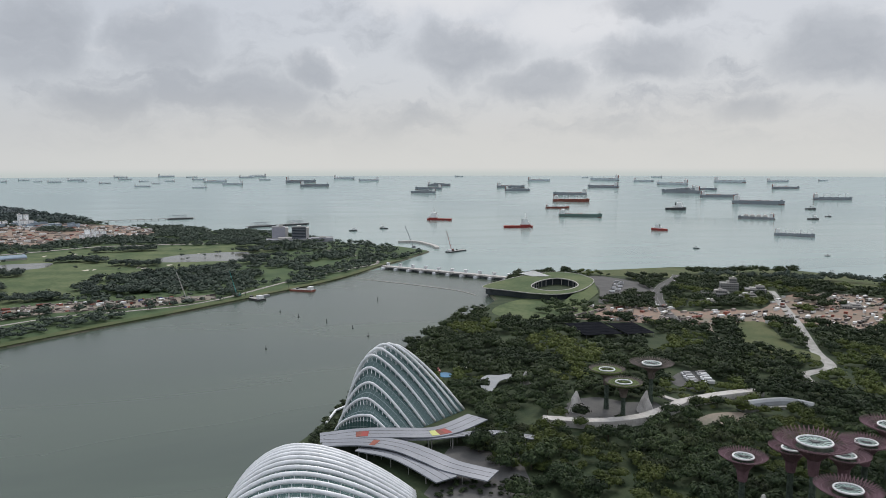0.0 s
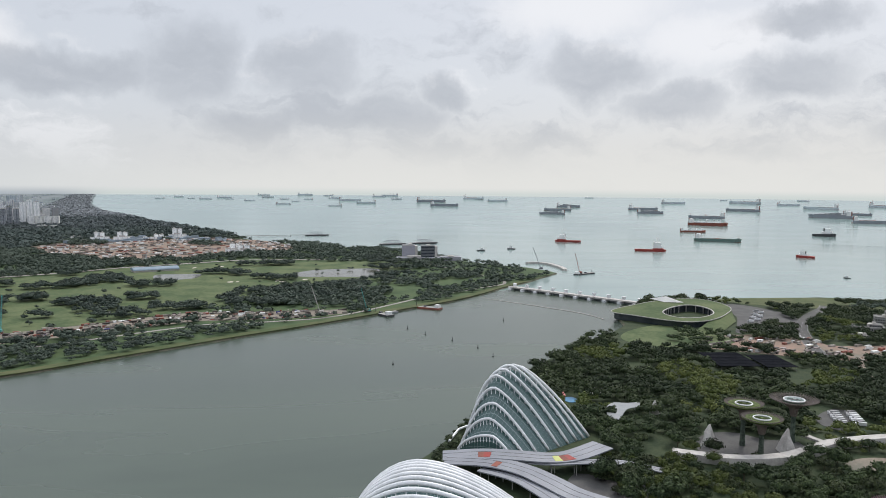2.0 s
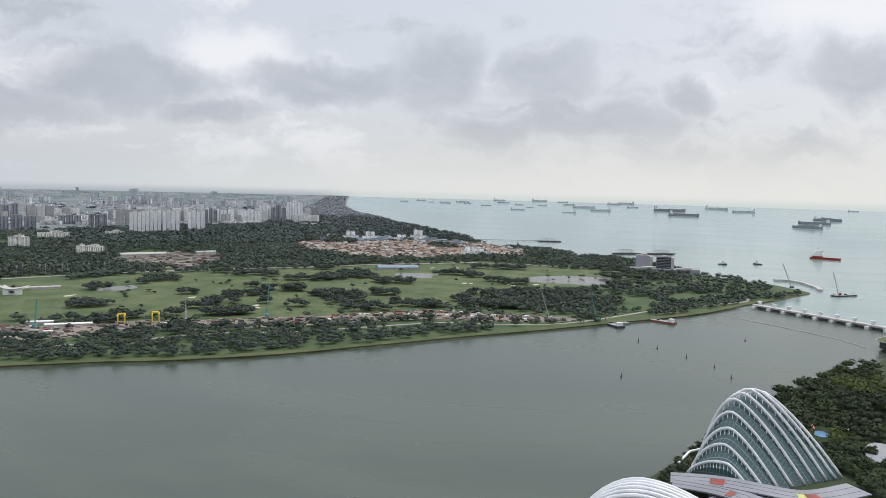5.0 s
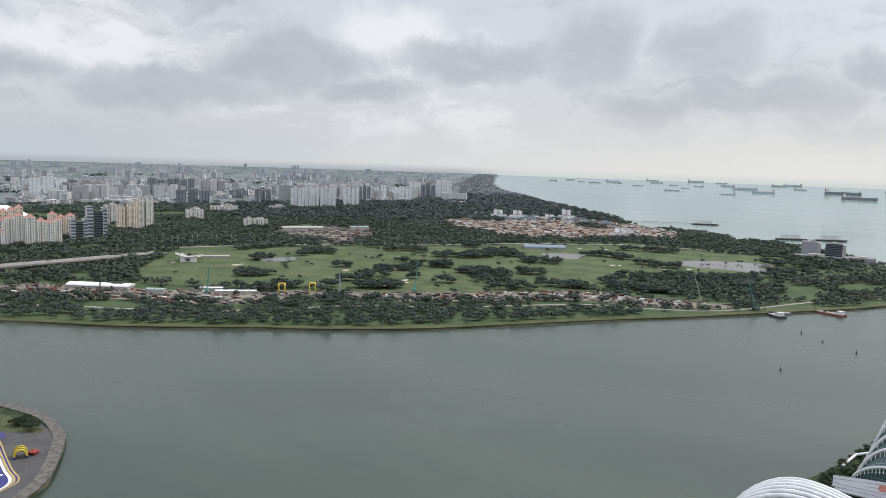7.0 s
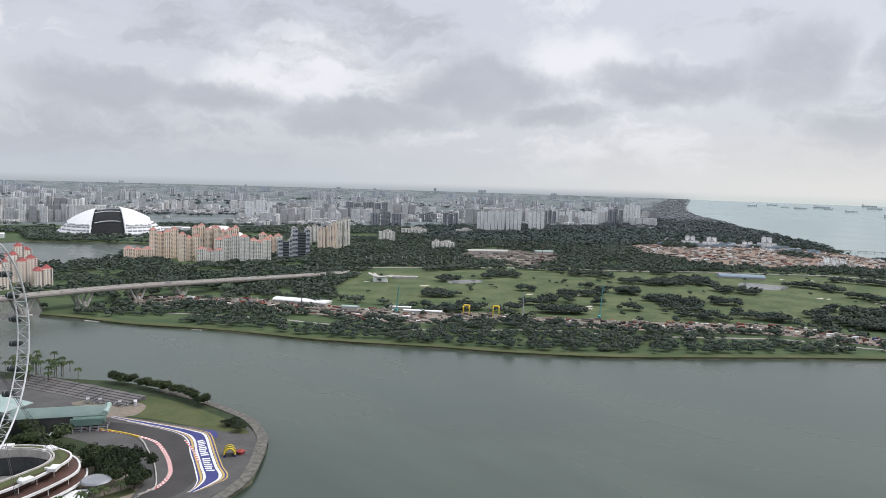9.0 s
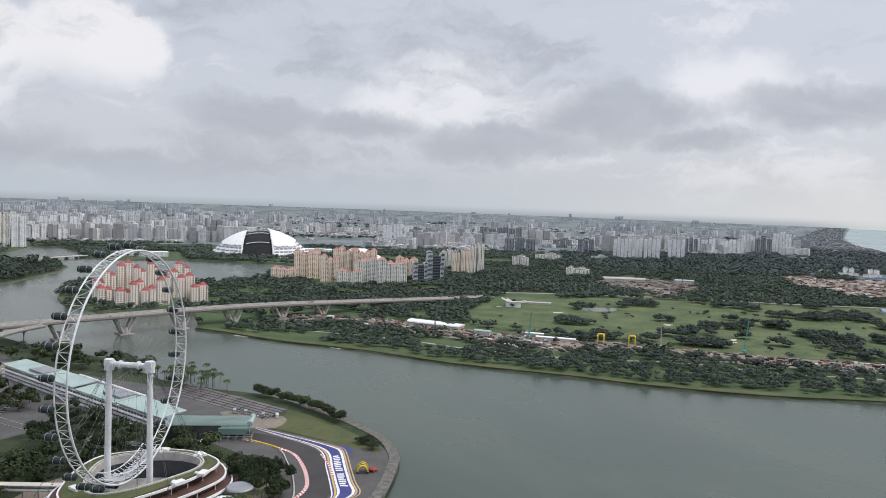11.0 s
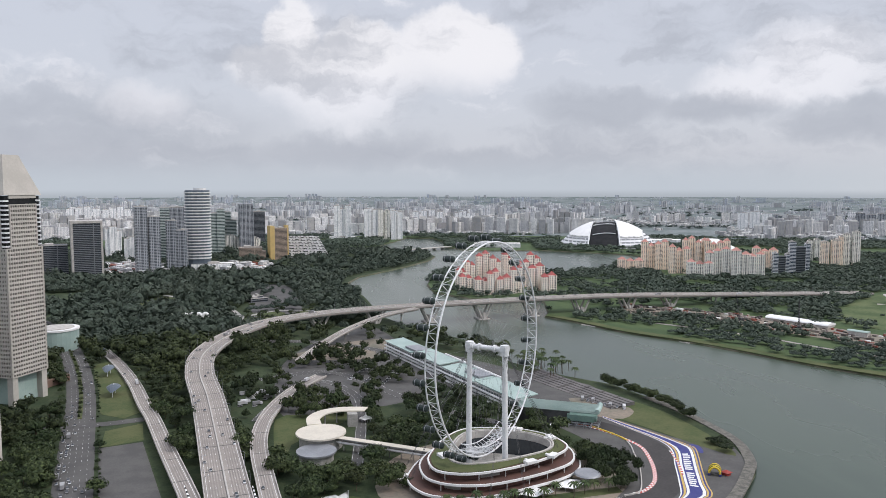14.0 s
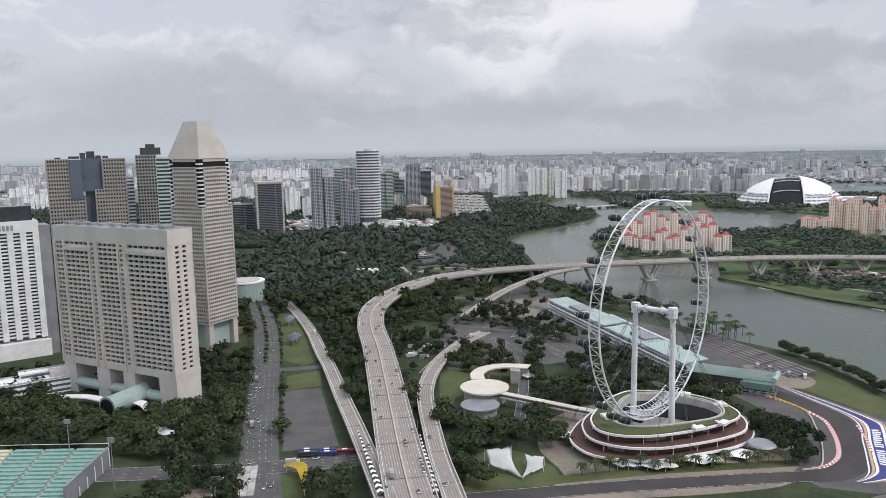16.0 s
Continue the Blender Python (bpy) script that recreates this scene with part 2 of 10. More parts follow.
GOLF = surf("golf_grass", (0.050, 0.080, 0.030), (0.105, 0.128, 0.056), 0.02, 0.2, 0.95)
ROCK = surf("bank_stone", (0.13, 0.12, 0.09), (0.055, 0.07, 0.035), 0.05, 0.6, 0.95, bump=0.5)
DIRT = surf("site_earth", (0.25, 0.205, 0.165), (0.15, 0.145, 0.115), 0.02, 0.3, 0.95, bump=0.3)
MUD = surf("red_earth", (0.26, 0.175, 0.135), (0.17, 0.15, 0.115), 0.02, 0.15, 0.95)
ASPH = surf("asphalt", (0.075, 0.073, 0.072), (0.10, 0.098, 0.094), 0.06, 0.8, 0.9)
TRACK = surf("track_asphalt", (0.042, 0.039, 0.039), (0.060, 0.056, 0.054), 0.04, 0.7, 0.85)
CONC = surf("road_concrete", (0.315, 0.285, 0.26), (0.24, 0.218, 0.20), 0.04, 0.5, 0.85)
PIER = surf("pier_concrete", (0.36, 0.35, 0.33), (0.24, 0.235, 0.22), 0.15, 0.9, 0.85)
PARA = surf("parapet_concrete", (0.48, 0.46, 0.43), (0.36, 0.34, 0.32), 0.2, 1.1, 0.85)
PAINT = surf("white_paint", (0.74, 0.74, 0.73), (0.62, 0.62, 0.61), 0.1, 0.8, 0.55)
STEEL = surf("white_steel", (0.72, 0.73, 0.74), (0.60, 0.61, 0.62), 0.1, 0.8, 0.4, spec=0.5)
MEMB = surf("white_membrane", (0.80, 0.80, 0.79), (0.72, 0.72, 0.71), 0.08, 0.6, 0.6)
# near-black colour for unlit insides: rooms, floor slots, the open roof
VOID = surf("unlit_black", (0.012, 0.013, 0.014), (0.022, 0.023, 0.025), 0.1, 0.6, 0.6, spec=0.15)
NETTING = surf("black_netting", (0.010, 0.011, 0.014), (0.018, 0.019, 0.022), 0.2, 1.5, 1.0, spec=0.0)
GREY = surf("grey_metal", (0.30, 0.31, 0.33), (0.22, 0.23, 0.245), 0.06, 0.7, 0.5, 0.3)
DARK = surf("dark_metal", (0.045, 0.047, 0.05), (0.07, 0.07, 0.072), 0.2, 0.9, 0.5)
CAPS = surf("capsule_glass", (0.016, 0.026, 0.024), (0.035, 0.048, 0.045), 0.4, 1.5, 0.4, spec=0.25)
GLASS = surf("dark_glass", (0.025, 0.032, 0.038), (0.04, 0.048, 0.055), 0.1, 0.5, 0.18, spec=0.6)
TEAL = surf("green_roof_sheet", (0.335, 0.425, 0.395), (0.27, 0.36, 0.335), 0.05, 0.7, 0.5)
BLUE = surf("blue_paint", (0.028, 0.032, 0.155), (0.045, 0.05, 0.18), 0.08, 0.8, 0.6)
GOLD = surf("gold_paint", (0.52, 0.36, 0.10), (0.42, 0.30, 0.11), 0.1, 0.9, 0.6)
YELL = surf("yellow_paint", (0.68, 0.50, 0.04), (0.55, 0.40, 0.05), 0.2, 0.9, 0.55)
RED = surf("red_paint", (0.30, 0.045, 0.035), (0.24, 0.045, 0.04), 0.2, 0.9, 0.6)
RUST = surf("rust_red", (0.26, 0.085, 0.06), (0.17, 0.06, 0.045), 0.08, 0.7, 0.75)
# dark hull paint, lightened and blued to carry the sea haze
HULL = surf("haze_lightened_hull", (0.225, 0.250, 0.280), (0.26, 0.28, 0.30), 0.03, 0.3, 0.65)
HULLG = surf("green_hull", (0.10, 0.17, 0.15), (0.13, 0.18, 0.165), 0.03, 0.3, 0.65)
# hulls near the horizon: nearly all haze in the colour
PALE = surf("hazy_hull", (0.47, 0.53, 0.56), (0.52, 0.57, 0.59), 0.02, 0.3, 0.7)
BARK = surf("bark", (0.11, 0.085, 0.06), (0.07, 0.055, 0.04), 0.5, 3.0, 0.95)
DOMEG = facade("dome_glass", (0.22, 0.28, 0.28), (0.062, 0.112, 0.108), 3.2, 3.0, 0.93, 0.93, gloss=0.10)
LEAF = leaves("leaves", (0.017, 0.031, 0.014), (0.085, 0.112, 0.045))
LEAFY = leaves("bright_leaves", (0.05, 0.08, 0.02), (0.13, 0.155, 0.045))
# haze mixed into four leaf colours, paler and bluer for farther woods
LEAFD = leaves("haze_lifted_leaves", (0.052, 0.074, 0.058), (0.100, 0.128, 0.096))
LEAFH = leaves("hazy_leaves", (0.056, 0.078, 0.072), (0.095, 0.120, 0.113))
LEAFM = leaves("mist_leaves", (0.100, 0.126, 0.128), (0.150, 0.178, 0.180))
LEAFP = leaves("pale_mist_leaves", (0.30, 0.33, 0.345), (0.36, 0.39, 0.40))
PALM = leaves("palm_leaves", (0.05, 0.075, 0.03), (0.085, 0.11, 0.045))
CARS = surf("car_paint", (0.45, 0.45, 0.46), (0.40, 0.40, 0.41), 0.2, 1.0, 0.35, per=1.3, spec=0.5)
CLUT = surf("site_clutter", (0.21, 0.185, 0.165), (0.165, 0.145, 0.13), 0.1, 0.8, 0.7, island=1.7)


# ---------------------------------------------------------------- building helpers
R_FLAT, R_EDGE, D_EDGE = 3000.0, 4940.0, 13480.0
FALL = 1.0 - R_FLAT / D_EDGE


def lay(x, y):
    """Where a place of the plan stands: beyond 3 km the land is drawn together towards the horizon, smaller as it goes."""
    d = math.hypot(x, y)
    if d <= R_FLAT:
        return Vector((x, y, 0.0)), 1.0
    r = R_FLAT + (R_EDGE - R_FLAT) * (1.0 - R_FLAT / d) / FALL
    return Vector((x * r / d, y * r / d, EYE.z * (1.0 - r / d))), r / d


def polar(az, d):
    return -math.sin(radians(az)) * d, math.cos(radians(az)) * d


def empty(name, x, y, z=0.0, rz=0.0, s=1.0):
    ob = new(name)
    ob.empty_display_size = 1.0
    ob.matrix_world = pose(x, y, z, 0, 0, rz) @ Matrix.Scale(s, 4)
    return ob


def mesh_of(name, bm, mat, smooth=False):
    me = bpy.data.meshes.new(name)
    bm.to_mesh(me)
    bm.free()
    me.materials.append(mat)
    if smooth:
        me.polygons.foreach_set("use_smooth", [True] * len(me.polygons))
    return me


def part(name, bm, mat, parent=None, label="", smooth=False):
    ob = new(name, bm if isinstance(bm, bpy.types.Mesh) else mesh_of(name, bm, mat, smooth))
    if parent:
        ob.parent = parent
    if label:
        ob["label"] = label
    return ob


def raw(name, verts, faces, mat, uvs=None):
    me = bpy.data.meshes.new(name)
    me.from_pydata(verts, [], faces)
    me.materials.append(mat)
    if uvs is not None:
        me.uv_layers.new(name="uv").data.foreach_set("uv", np.asarray(uvs, dtype=np.float32).ravel())
    return me


def box(bm, x0, y0, z0, x1, y1, z1, m=None):
    vs = [bm.verts.new(Vector(p) if m is None else m @ Vector(p)) for p in
          ((x0, y0, z0), (x1, y0, z0), (x1, y1, z0), (x0, y1, z0), (x0, y0, z1), (x1, y0, z1), (x1, y1, z1), (x0, y1, z1))]
    for f in ((3, 2, 1, 0), (4, 5, 6, 7), (0, 1, 5, 4), (1, 2, 6, 5), (2, 3, 7, 6), (3, 0, 4, 7)):
        bm.faces.new([vs[i] for i in f])


def bar(bm, a, b, r, sides=6, r2=None):
    """A round bar from a to b."""
    a, b = Vector(a), Vector(b)
    q = (b - a).to_track_quat("Z", "Y")
    rings = []
    for p, rr in ((a, r), (b, r if r2 is None else r2)):
        rings.append([bm.verts.new(p + q @ Vector((rr * math.cos(k * math.tau / sides), rr * math.sin(k * math.tau / sides), 0))) for k in range(sides)])
    for k in range(sides):
        j = (k + 1) % sides
        bm.faces.new((rings[0][k], rings[0][j], rings[1][j], rings[1][k]))
    bm.faces.new(rings[0][::-1])
    bm.faces.new(rings[1])


def tube(bm, pts, r, sides=6, closed=False):
    """A round tube along points."""
    pts = [Vector(p) for p in pts]
    n, rings = len(pts), []
    for i, p in enumerate(pts):
        a, b = (pts[(i - 1) % n], pts[(i + 1) % n]) if closed else (pts[max(i - 1, 0)], pts[min(i + 1, n - 1)])
        q = (b - a).to_track_quat("Z", "Y")
        rings.append([bm.verts.new(p + q @ Vector((r * math.cos(k * math.tau / sides), r * math.sin(k * math.tau / sides), 0))) for k in range(sides)])
    for i in range(n if closed else n - 1):
        for k in range(sides):
            j, o = (k + 1) % sides, (i + 1) % n
            bm.faces.new((rings[i][k], rings[i][j], rings[o][j], rings[o][k]))
    if not closed:
        bm.faces.new(rings[0][::-1])
        bm.faces.new(rings[-1])


def prism(bm, pts, z0, z1, flare=0.0):
    """An upright block over a plan outline; flare widens its foot."""
    area = sum(a[0] * b[1] - b[0] * a[1] for a, b in zip(pts, pts[1:] + pts[:1]))
    pts = pts if area > 0 else pts[::-1]
    n = len(pts)
    foot = []
    for i in range(n):
        a, b, c = Vector(pts[i - 1][:2]), Vector(pts[i][:2]), Vector(pts[(i + 1) % n][:2])
        t = ((b - a).normalized() + (c - b).normalized())
        t = t.normalized() if t.length > 1e-6 else (c - b).normalized()
        foot.append(b + Vector((t.y, -t.x)) * flare)
    lo = [bm.verts.new((p.x, p.y, z0)) for p in foot]
    hi = [bm.verts.new((p[0], p[1], z1)) for p in pts]
    for i in range(n):
        j = (i + 1) % n
        bm.faces.new((lo[i], lo[j], hi[j], hi[i]))
    for tri in geometry.tessellate_polygon([[Vector((p[0], p[1], 0.0)) for p in pts]]):
        a, b, c = (Vector(pts[k][:2]) for k in tri)
        turn = (b - a).cross(c - a)
        if abs(turn) > 1e-9:
            bm.faces.new([hi[k] for k in (tri if turn > 0 else tri[::-1])])


def curve(pts, step=12.0, closed=False):
    """Points along a smooth line through the given ones."""
    P = [Vector(p) for p in pts]
    n, out = len(P), []
    for i in range(n if closed else n - 1):
        p0, p1, p2, p3 = (P[(i + k) % n] if closed else P[min(max(i + k, 0), n - 1)] for k in (-1, 0, 1, 2))
        m = max(2, int((p2 - p1).length / step))
        for k in range(m):
            t = k / m
            out.append(0.5 * (2 * p1 + (p2 - p0) * t + (2 * p0 - 5 * p1 + 4 * p2 - p3) * t * t + (3 * p1 - p0 - 3 * p2 + p3) * t ** 3))
    if not closed:
        out.append(P[-1])
    return out


def sideways(pts, i):
    a, b = pts[max(i - 1, 0)], pts[min(i + 1, len(pts) - 1)]
    t = (b - a)
    t.z = 0
    t.normalize()
    return Vector((t.y, -t.x, 0))


def strip(bm, pts, o0, o1, z0, z1, i0=0, i1=None):
    """A band along a line between two offsets to its right, from z0 to z1 above the line."""
    i1 = len(pts) - 1 if i1 is None else i1
    last = None
    for i in range(i0, i1 + 1):
        s = sideways(pts, i)
        a, b = pts[i] + s * o0, pts[i] + s * o1
        ring = [bm.verts.new(v) for v in (a + Vector((0, 0, z0)), b + Vector((0, 0, z0)), b + Vector((0, 0, z1)), a + Vector((0, 0, z1)))]
        if last:
            for k in range(4):
                bm.faces.new((last[k], ring[k], ring[(k + 1) % 4], last[(k + 1) % 4]))
        else:
            bm.faces.new(ring)
        last = ring
    bm.faces.new(last[::-1])


def dashes(bm, pts, off, width, length, gap, z):
    """Painted dashes along a line."""
    acc, on = 0.0, True
    for i in range(len(pts) - 1):
        d = (pts[i + 1] - pts[i])
        n = max(1, int(d.length / 1.5))
        for k in range(n):
            if (acc % (length + gap)) < length:
                a, b = pts[i] + d * (k / n), pts[i] + d * ((k + 1) / n)
                s0, s1 = sideways(pts, i), sideways(pts, i + 1)
                sa, sb = s0.lerp(s1, k / n), s0.lerp(s1, (k + 1) / n)
                q = [a + sa * (off - width / 2), a + sa * (off + width / 2), b + sb * (off + width / 2), b + sb * (off - width / 2)]
                bm.faces.new([bm.verts.new(v + Vector((0, 0, z))) for v in q])
            acc += d.length / n


def inside(px_, py_, poly):
    """Which of many places lie inside an outline."""
    r = np.zeros(len(px_), bool)
    n = len(poly)
    for i in range(n):
        (x0, y0), (x1, y1) = poly[i - 1][:2], poly[i][:2]
        if y0 == y1:
            continue
        r ^= ((y0 > py_) != (y1 > py_)) & (px_ < (x1 - x0) * (py_ - y0) / (y1 - y0) + x0)
    return r

# ---------------------------------------------------------------- sea, bay and land
LAND = 3.0


def fast_mesh(name, verts, tris, mat):
    """A mesh from arrays of corners and triangles, softly shaded."""
    me = bpy.data.meshes.new(name)
    verts, tris = np.asarray(verts, np.float32), np.asarray(tris, np.int32)
    me.vertices.add(len(verts))
    me.vertices.foreach_set("co", verts.ravel())
    me.loops.add(tris.size)
    me.loops.foreach_set("vertex_index", tris.ravel())
    me.polygons.add(len(tris))
    me.polygons.foreach_set("loop_start", np.arange(0, tris.size, 3, dtype=np.int32))
    me.polygons.foreach_set("use_smooth", np.ones(len(tris), bool))
    me.materials.append(mat)
    me.update(calc_edges=True)
    me.validate()
    return me


def ring_sheet(radii, a0, a1, lift, step=1.0):
    """A sheet between bearings (numbers or functions of the plan's distance) along rings that climb to the horizon."""
    bm = bmesh.new()
    last = None
    for d in radii:
        lo, hi = (f(d) if callable(f) else f for f in (a0, a1))
        n = int(abs((a1(3100) if callable(a1) else a1) - (a0(3100) if callable(a0) else a0)) / step) + 1
        row = []
        for k in range(n + 1):
            p, s = lay(*polar(lo + (hi - lo) * k / n, d))
            row.append(bm.verts.new(p + Vector((0, 0, lift))))
        if last:
            for k in range(n):
                bm.faces.new((last[k + 1], last[k], row[k], row[k + 1]))
        last = row
    return bm


FAR_RINGS = [3000, 3300, 3700, 4200, 4900, 5900, 7500, 10000, 13480]
tagged(part("water_sea", ring_sheet([30, 800, 1600, 2300] + FAR_RINGS, -180, 180, 0.0, 2.0), SEA), "milky green sea with faint ripples under an overcast sky", "sea", kind="structure")

bay_edge = [(60, 330), (-700, 300), (-700, 60), (100, 60), (380, -40), (520, -60), (640, -90), (830, -180), (1010, -300), (1120, -300), (1245, -352), (1440, -158),
            (1300, 20), (1200, 110), (1000, 300), (800, 520), (600, 860), (470, 1160), (520, 1250), (760, 1420), (900, 1680), (1480, 1640), (1600, 1800), (1400, 1960), (1000, 2180), (760, 2320),
            (600, 2300), (640, 2600), (620, 2900), (400, 2900), (290, 2600), (280, 2200), (200, 1830), (100, 1620), (60, 1400), (120, 1060), (180, 800), (250, 640), (280, 500), (230, 400)]
bm = bmesh.new()
prism(bm, bay_edge, 0.02, 0.12)
tagged(part("water_bay", bm, BAY), "calm grey-green reservoir water with soft reflections", "water", kind="structure")


def land(name, pts, label, mat=UNDER, z=LAND, flare=4.0):
    """Land with a stone bank that slopes into the water."""
    bm = bmesh.new()
    prism(bm, pts, -2.0, z, flare)
    me_bank = bm.copy()
    level = lambda f: all(v.co.z > z - 0.01 for v in f.verts)
    bmesh.ops.delete(bm, geom=[f for f in bm.faces if not level(f)], context="FACES")
    bmesh.ops.delete(me_bank, geom=[f for f in me_bank.faces if level(f)], context="FACES")
    ob = tagged(part(name, bm, mat), label, "ground", kind="structure")
    part("bank", me_bank, ROCK, ob, "stone bank at the water's edge")
    return ob


W_SHORE = [(-700, 330), (-200, 352), (0, 362), (150, 374), (235, 388), (275, 407), (318, 451), (333, 473), (347, 516), (345, 587), (336, 637), (323, 686), (289, 729), (254, 798), (240, 916), (176, 1050),
           (146, 1150), (152, 1247), (150, 1344), (140, 1443), (140, 1545), (175, 1646), (250, 1746), (322, 1850), (388, 1955), (434, 2077), (424, 2200), (340, 2215), (325, 2280), (335, 2425)]
LAND_WEST = W_SHORE + [(-1763, 2427), (-1900, 2300), (-1900, 330)]
BANK_LINE = [(398, 1080), (424, 1030), (460, 940), (512, 860), (546, 792), (580, 714), (627, 641), (672, 575), (688, 542), (732, 478), (784, 415), (846, 360), (903, 308), (963, 254), (1043, 175), (1103, 120), (1182, 50), (1276, -34), (1350, -85), (1409, -118), (1472, -153), (1540, -200)]
E_SHORE = [(1560, 1780), (1400, 1760), (1250, 1750), (1000, 1800), (845, 1772), (798, 1686), (694, 1612), (611, 1612), (520, 1640), (440, 1722), (400, 1725), (362, 1685), (327, 1604), (294, 1477), (286, 1366), (330, 1283), (430, 1260), (445, 1214), (414, 1110)] + BANK_LINE + [
           (1620, -242), (1700, -287), (1730, -278), (1808, -234), (1848, -176), (1918, -115), (2009, -49), (2143, 25), (2261, 110), (2312, 172), (2338, 244), (2446, 339), (2516, 407), (2540, 508), (2625, 608), (2829, 748), (2900, 760)]
arc = lambda a0, a1, n: [polar(a0 + (a1 - a0) * k / n, R_FLAT) for k in range(n + 1)]
LAND_EAST = E_SHORE + arc(-75.6, -48, 16)
LAND_NORTH = [(335, 2425), (335, 2500), (405, 2650), (484, 2850), (576, 2790), (576, 2593), (534, 2401), (571, 2255), (671, 2222), (796, 2207), (885, 2118), (962, 2036), (1010, 1955), (1130, 1930), (1300, 1880), (1500, 1850), (1560, 1780)] + arc(-48, 36, 40)
LAND_GARDEN = [(400, 66), (467, 40), (543, -2), (580, -18), (621, -32), (640, -45), (813, -116), (938, -196), (1002, -246), (1060, -280), (1130, -286), (1245, -350), (1300, -380), (1310, -470), (1322, -590), (1338, -702), (1300, -830), (1259, -901),
               (1150, -960), (1000, -1010), (700, -1100), (100, -1100), (-300, -700), (-300, 80), (150, 120)]
land("land_west", LAND_WEST, "wooded waterfront ground with a stone bank", UNDER)
land("land_east", LAND_EAST, "green reclaimed land with a grassy stone bank", MEADOW, LAND - 0.1)
land("land_north", LAND_NORTH, "built-up green ground round a river basin", MEADOW, LAND - 0.3)
land("land_garden", LAND_GARDEN, "densely planted garden ground beside the reservoir")
COAST = lambda d: float(np.interp(d, [3000, 3447, 3921, 4713, 5643, 7000, 9500, 13200], [-75.6, -72.5, -70.5, -68.4, -66.8, -66.1, -66.2, -66.4]))
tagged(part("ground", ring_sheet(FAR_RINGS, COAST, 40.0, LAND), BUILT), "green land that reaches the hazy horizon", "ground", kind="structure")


def patch(name, pts, mat, label, z=0.12, category="ground", smooth=None, base=LAND):
    """A thin slab on the land: lawn, earth, paving."""
    bm = bmesh.new()
    P = [tuple(p) for p in curve([(x, y, 0) for x, y in pts], smooth, True)] if smooth else pts
    prism(bm, [(p[0], p[1]) for p in P], base - 0.3, base + z)
    return tagged(part(name, bm, mat), label, category, kind="structure")


SAND = surf("bunker_sand", (0.55, 0.50, 0.42), (0.48, 0.44, 0.36), 0.1, 0.8, 0.95)
# grassy edge of the eastern bank
edge = [Vector((x, y, LAND)) for x, y in BANK_LINE]
bm = bmesh.new()
strip(bm, curve(edge, 30), -14, 1.5, -0.6, 0.10)
tagged(part("grass_verge", bm, LAWN), "mown grass verge along the stone bank", "grass", kind="structure")

GOLF_A = [(795, 927), (860, 1020), (1038, 1144), (1115, 1161), (1213, 1091), (1327, 1057), (1418, 965), (1523, 877), (1620, 780), (1744, 690), (1811, 573), (1902, 465), (1915, 340), (1914, 222), (1933, 157), (2137, 175), (2080, 110), (1900, 90), (1700, 60), (1560, 110), (1450, 200), (1373, 290), (1222, 327), (1197, 373), (1099, 429), (1031, 491), (974, 556), (937, 634), (902, 738), (834, 817)]
patch("lawn_golf", GOLF_A, GOLF, "pale green golf fairways with scattered trees", 0.15, "golf course", 40)
for k, pts in enumerate([[(1631, 303), (1725, 261), (1763, 133), (1690, 112), (1604, 119), (1599, 201), (1597, 260)], [(1616, 584), (1633, 538), (1633, 494), (1563, 486), (1531, 525), (1529, 554)], [(1116, 973), (1178, 952), (1155, 919), (1095, 940)]]):
    patch("water_pond", pts, POND, "still pale pond in the golf course", 0.22, "pond", 12)
SITE_FAR = [(563, 1159), (644, 1080), (702, 1006), (745, 912), (784, 826), (823, 750), (888, 702), (903, 655), (962, 573), (1015, 505), (1090, 425), (1149, 358), (1153, 275), (1167, 200), (1184, 130)]
SITE_NEAR = [(520, 1070), (601, 1007), (648, 927), (686, 839), (715, 750), (763, 694), (830, 655), (873, 615), (902, 537), (950, 475), (1020, 395), (1073, 333), (1088, 259), (1105, 190), (1145, 128)]
SITE = SITE_FAR + SITE_NEAR[::-1]
patch("ground_site", SITE, DIRT, "bare earth of a long building site", 0.18, "building site")
MUDS = [(2262, 1200), (2470, 1175), (2700, 1100), (2780, 900), (2659, 657), (2600, 565), (2420, 440), (2229, 399), (2140, 526), (1972, 656), (1929, 797), (2014, 992)]
patch("ground_works", MUDS, MUD, "wide reddish earthworks with sheds", 0.18, "building site", 40)
DEPOT = [(1490, 1264), (1698, 1377), (1756, 1278), (1815, 1179), (1659, 1068), (1454, 1006), (1465, 1132)]
patch("ground_depot", DEPOT, DIRT, "bare sandy yard between woods", 0.18, "building site", 30)
SOUTH = [(980, -356), (988, -494), (923, -499), (925, -571), (917, -612), (983, -683), (1014, -728), (1011, -793), (952, -839), (799, -706), (762, -646), (814, -626), (830, -598), (845, -522), (840, -493), (863, -425), (917, -334)]
patch("ground_works", SOUTH, MUD, "reddish muddy building site among trees", 0.18, "building site", 25)
FIELD = [(835, -520), (843, -567), (782, -545), (724, -523), (679, -524), (656, -500), (687, -484), (733, -478)]
patch("lawn_field", FIELD, LAWN, "green field beside the building site", 0.25, "lawn", 10)
patch("lawn_shore", [(1310, -500), (1325, -590), (1330, -700), (1290, -815), (1200, -930), (1120, -960), (1040, -880), (1140, -785), (1205, -650), (1250, -540)], LAWN, "long shore lawn by the sea", 0.15, "lawn", 25)
patch("paving_paddock", [(262, 648), (284, 640), (300, 618), (303, 598), (284, 580), (266, 590), (262, 610)], DIRT, "worn brown ground at the paddock end", 0.16, "paving", 8)
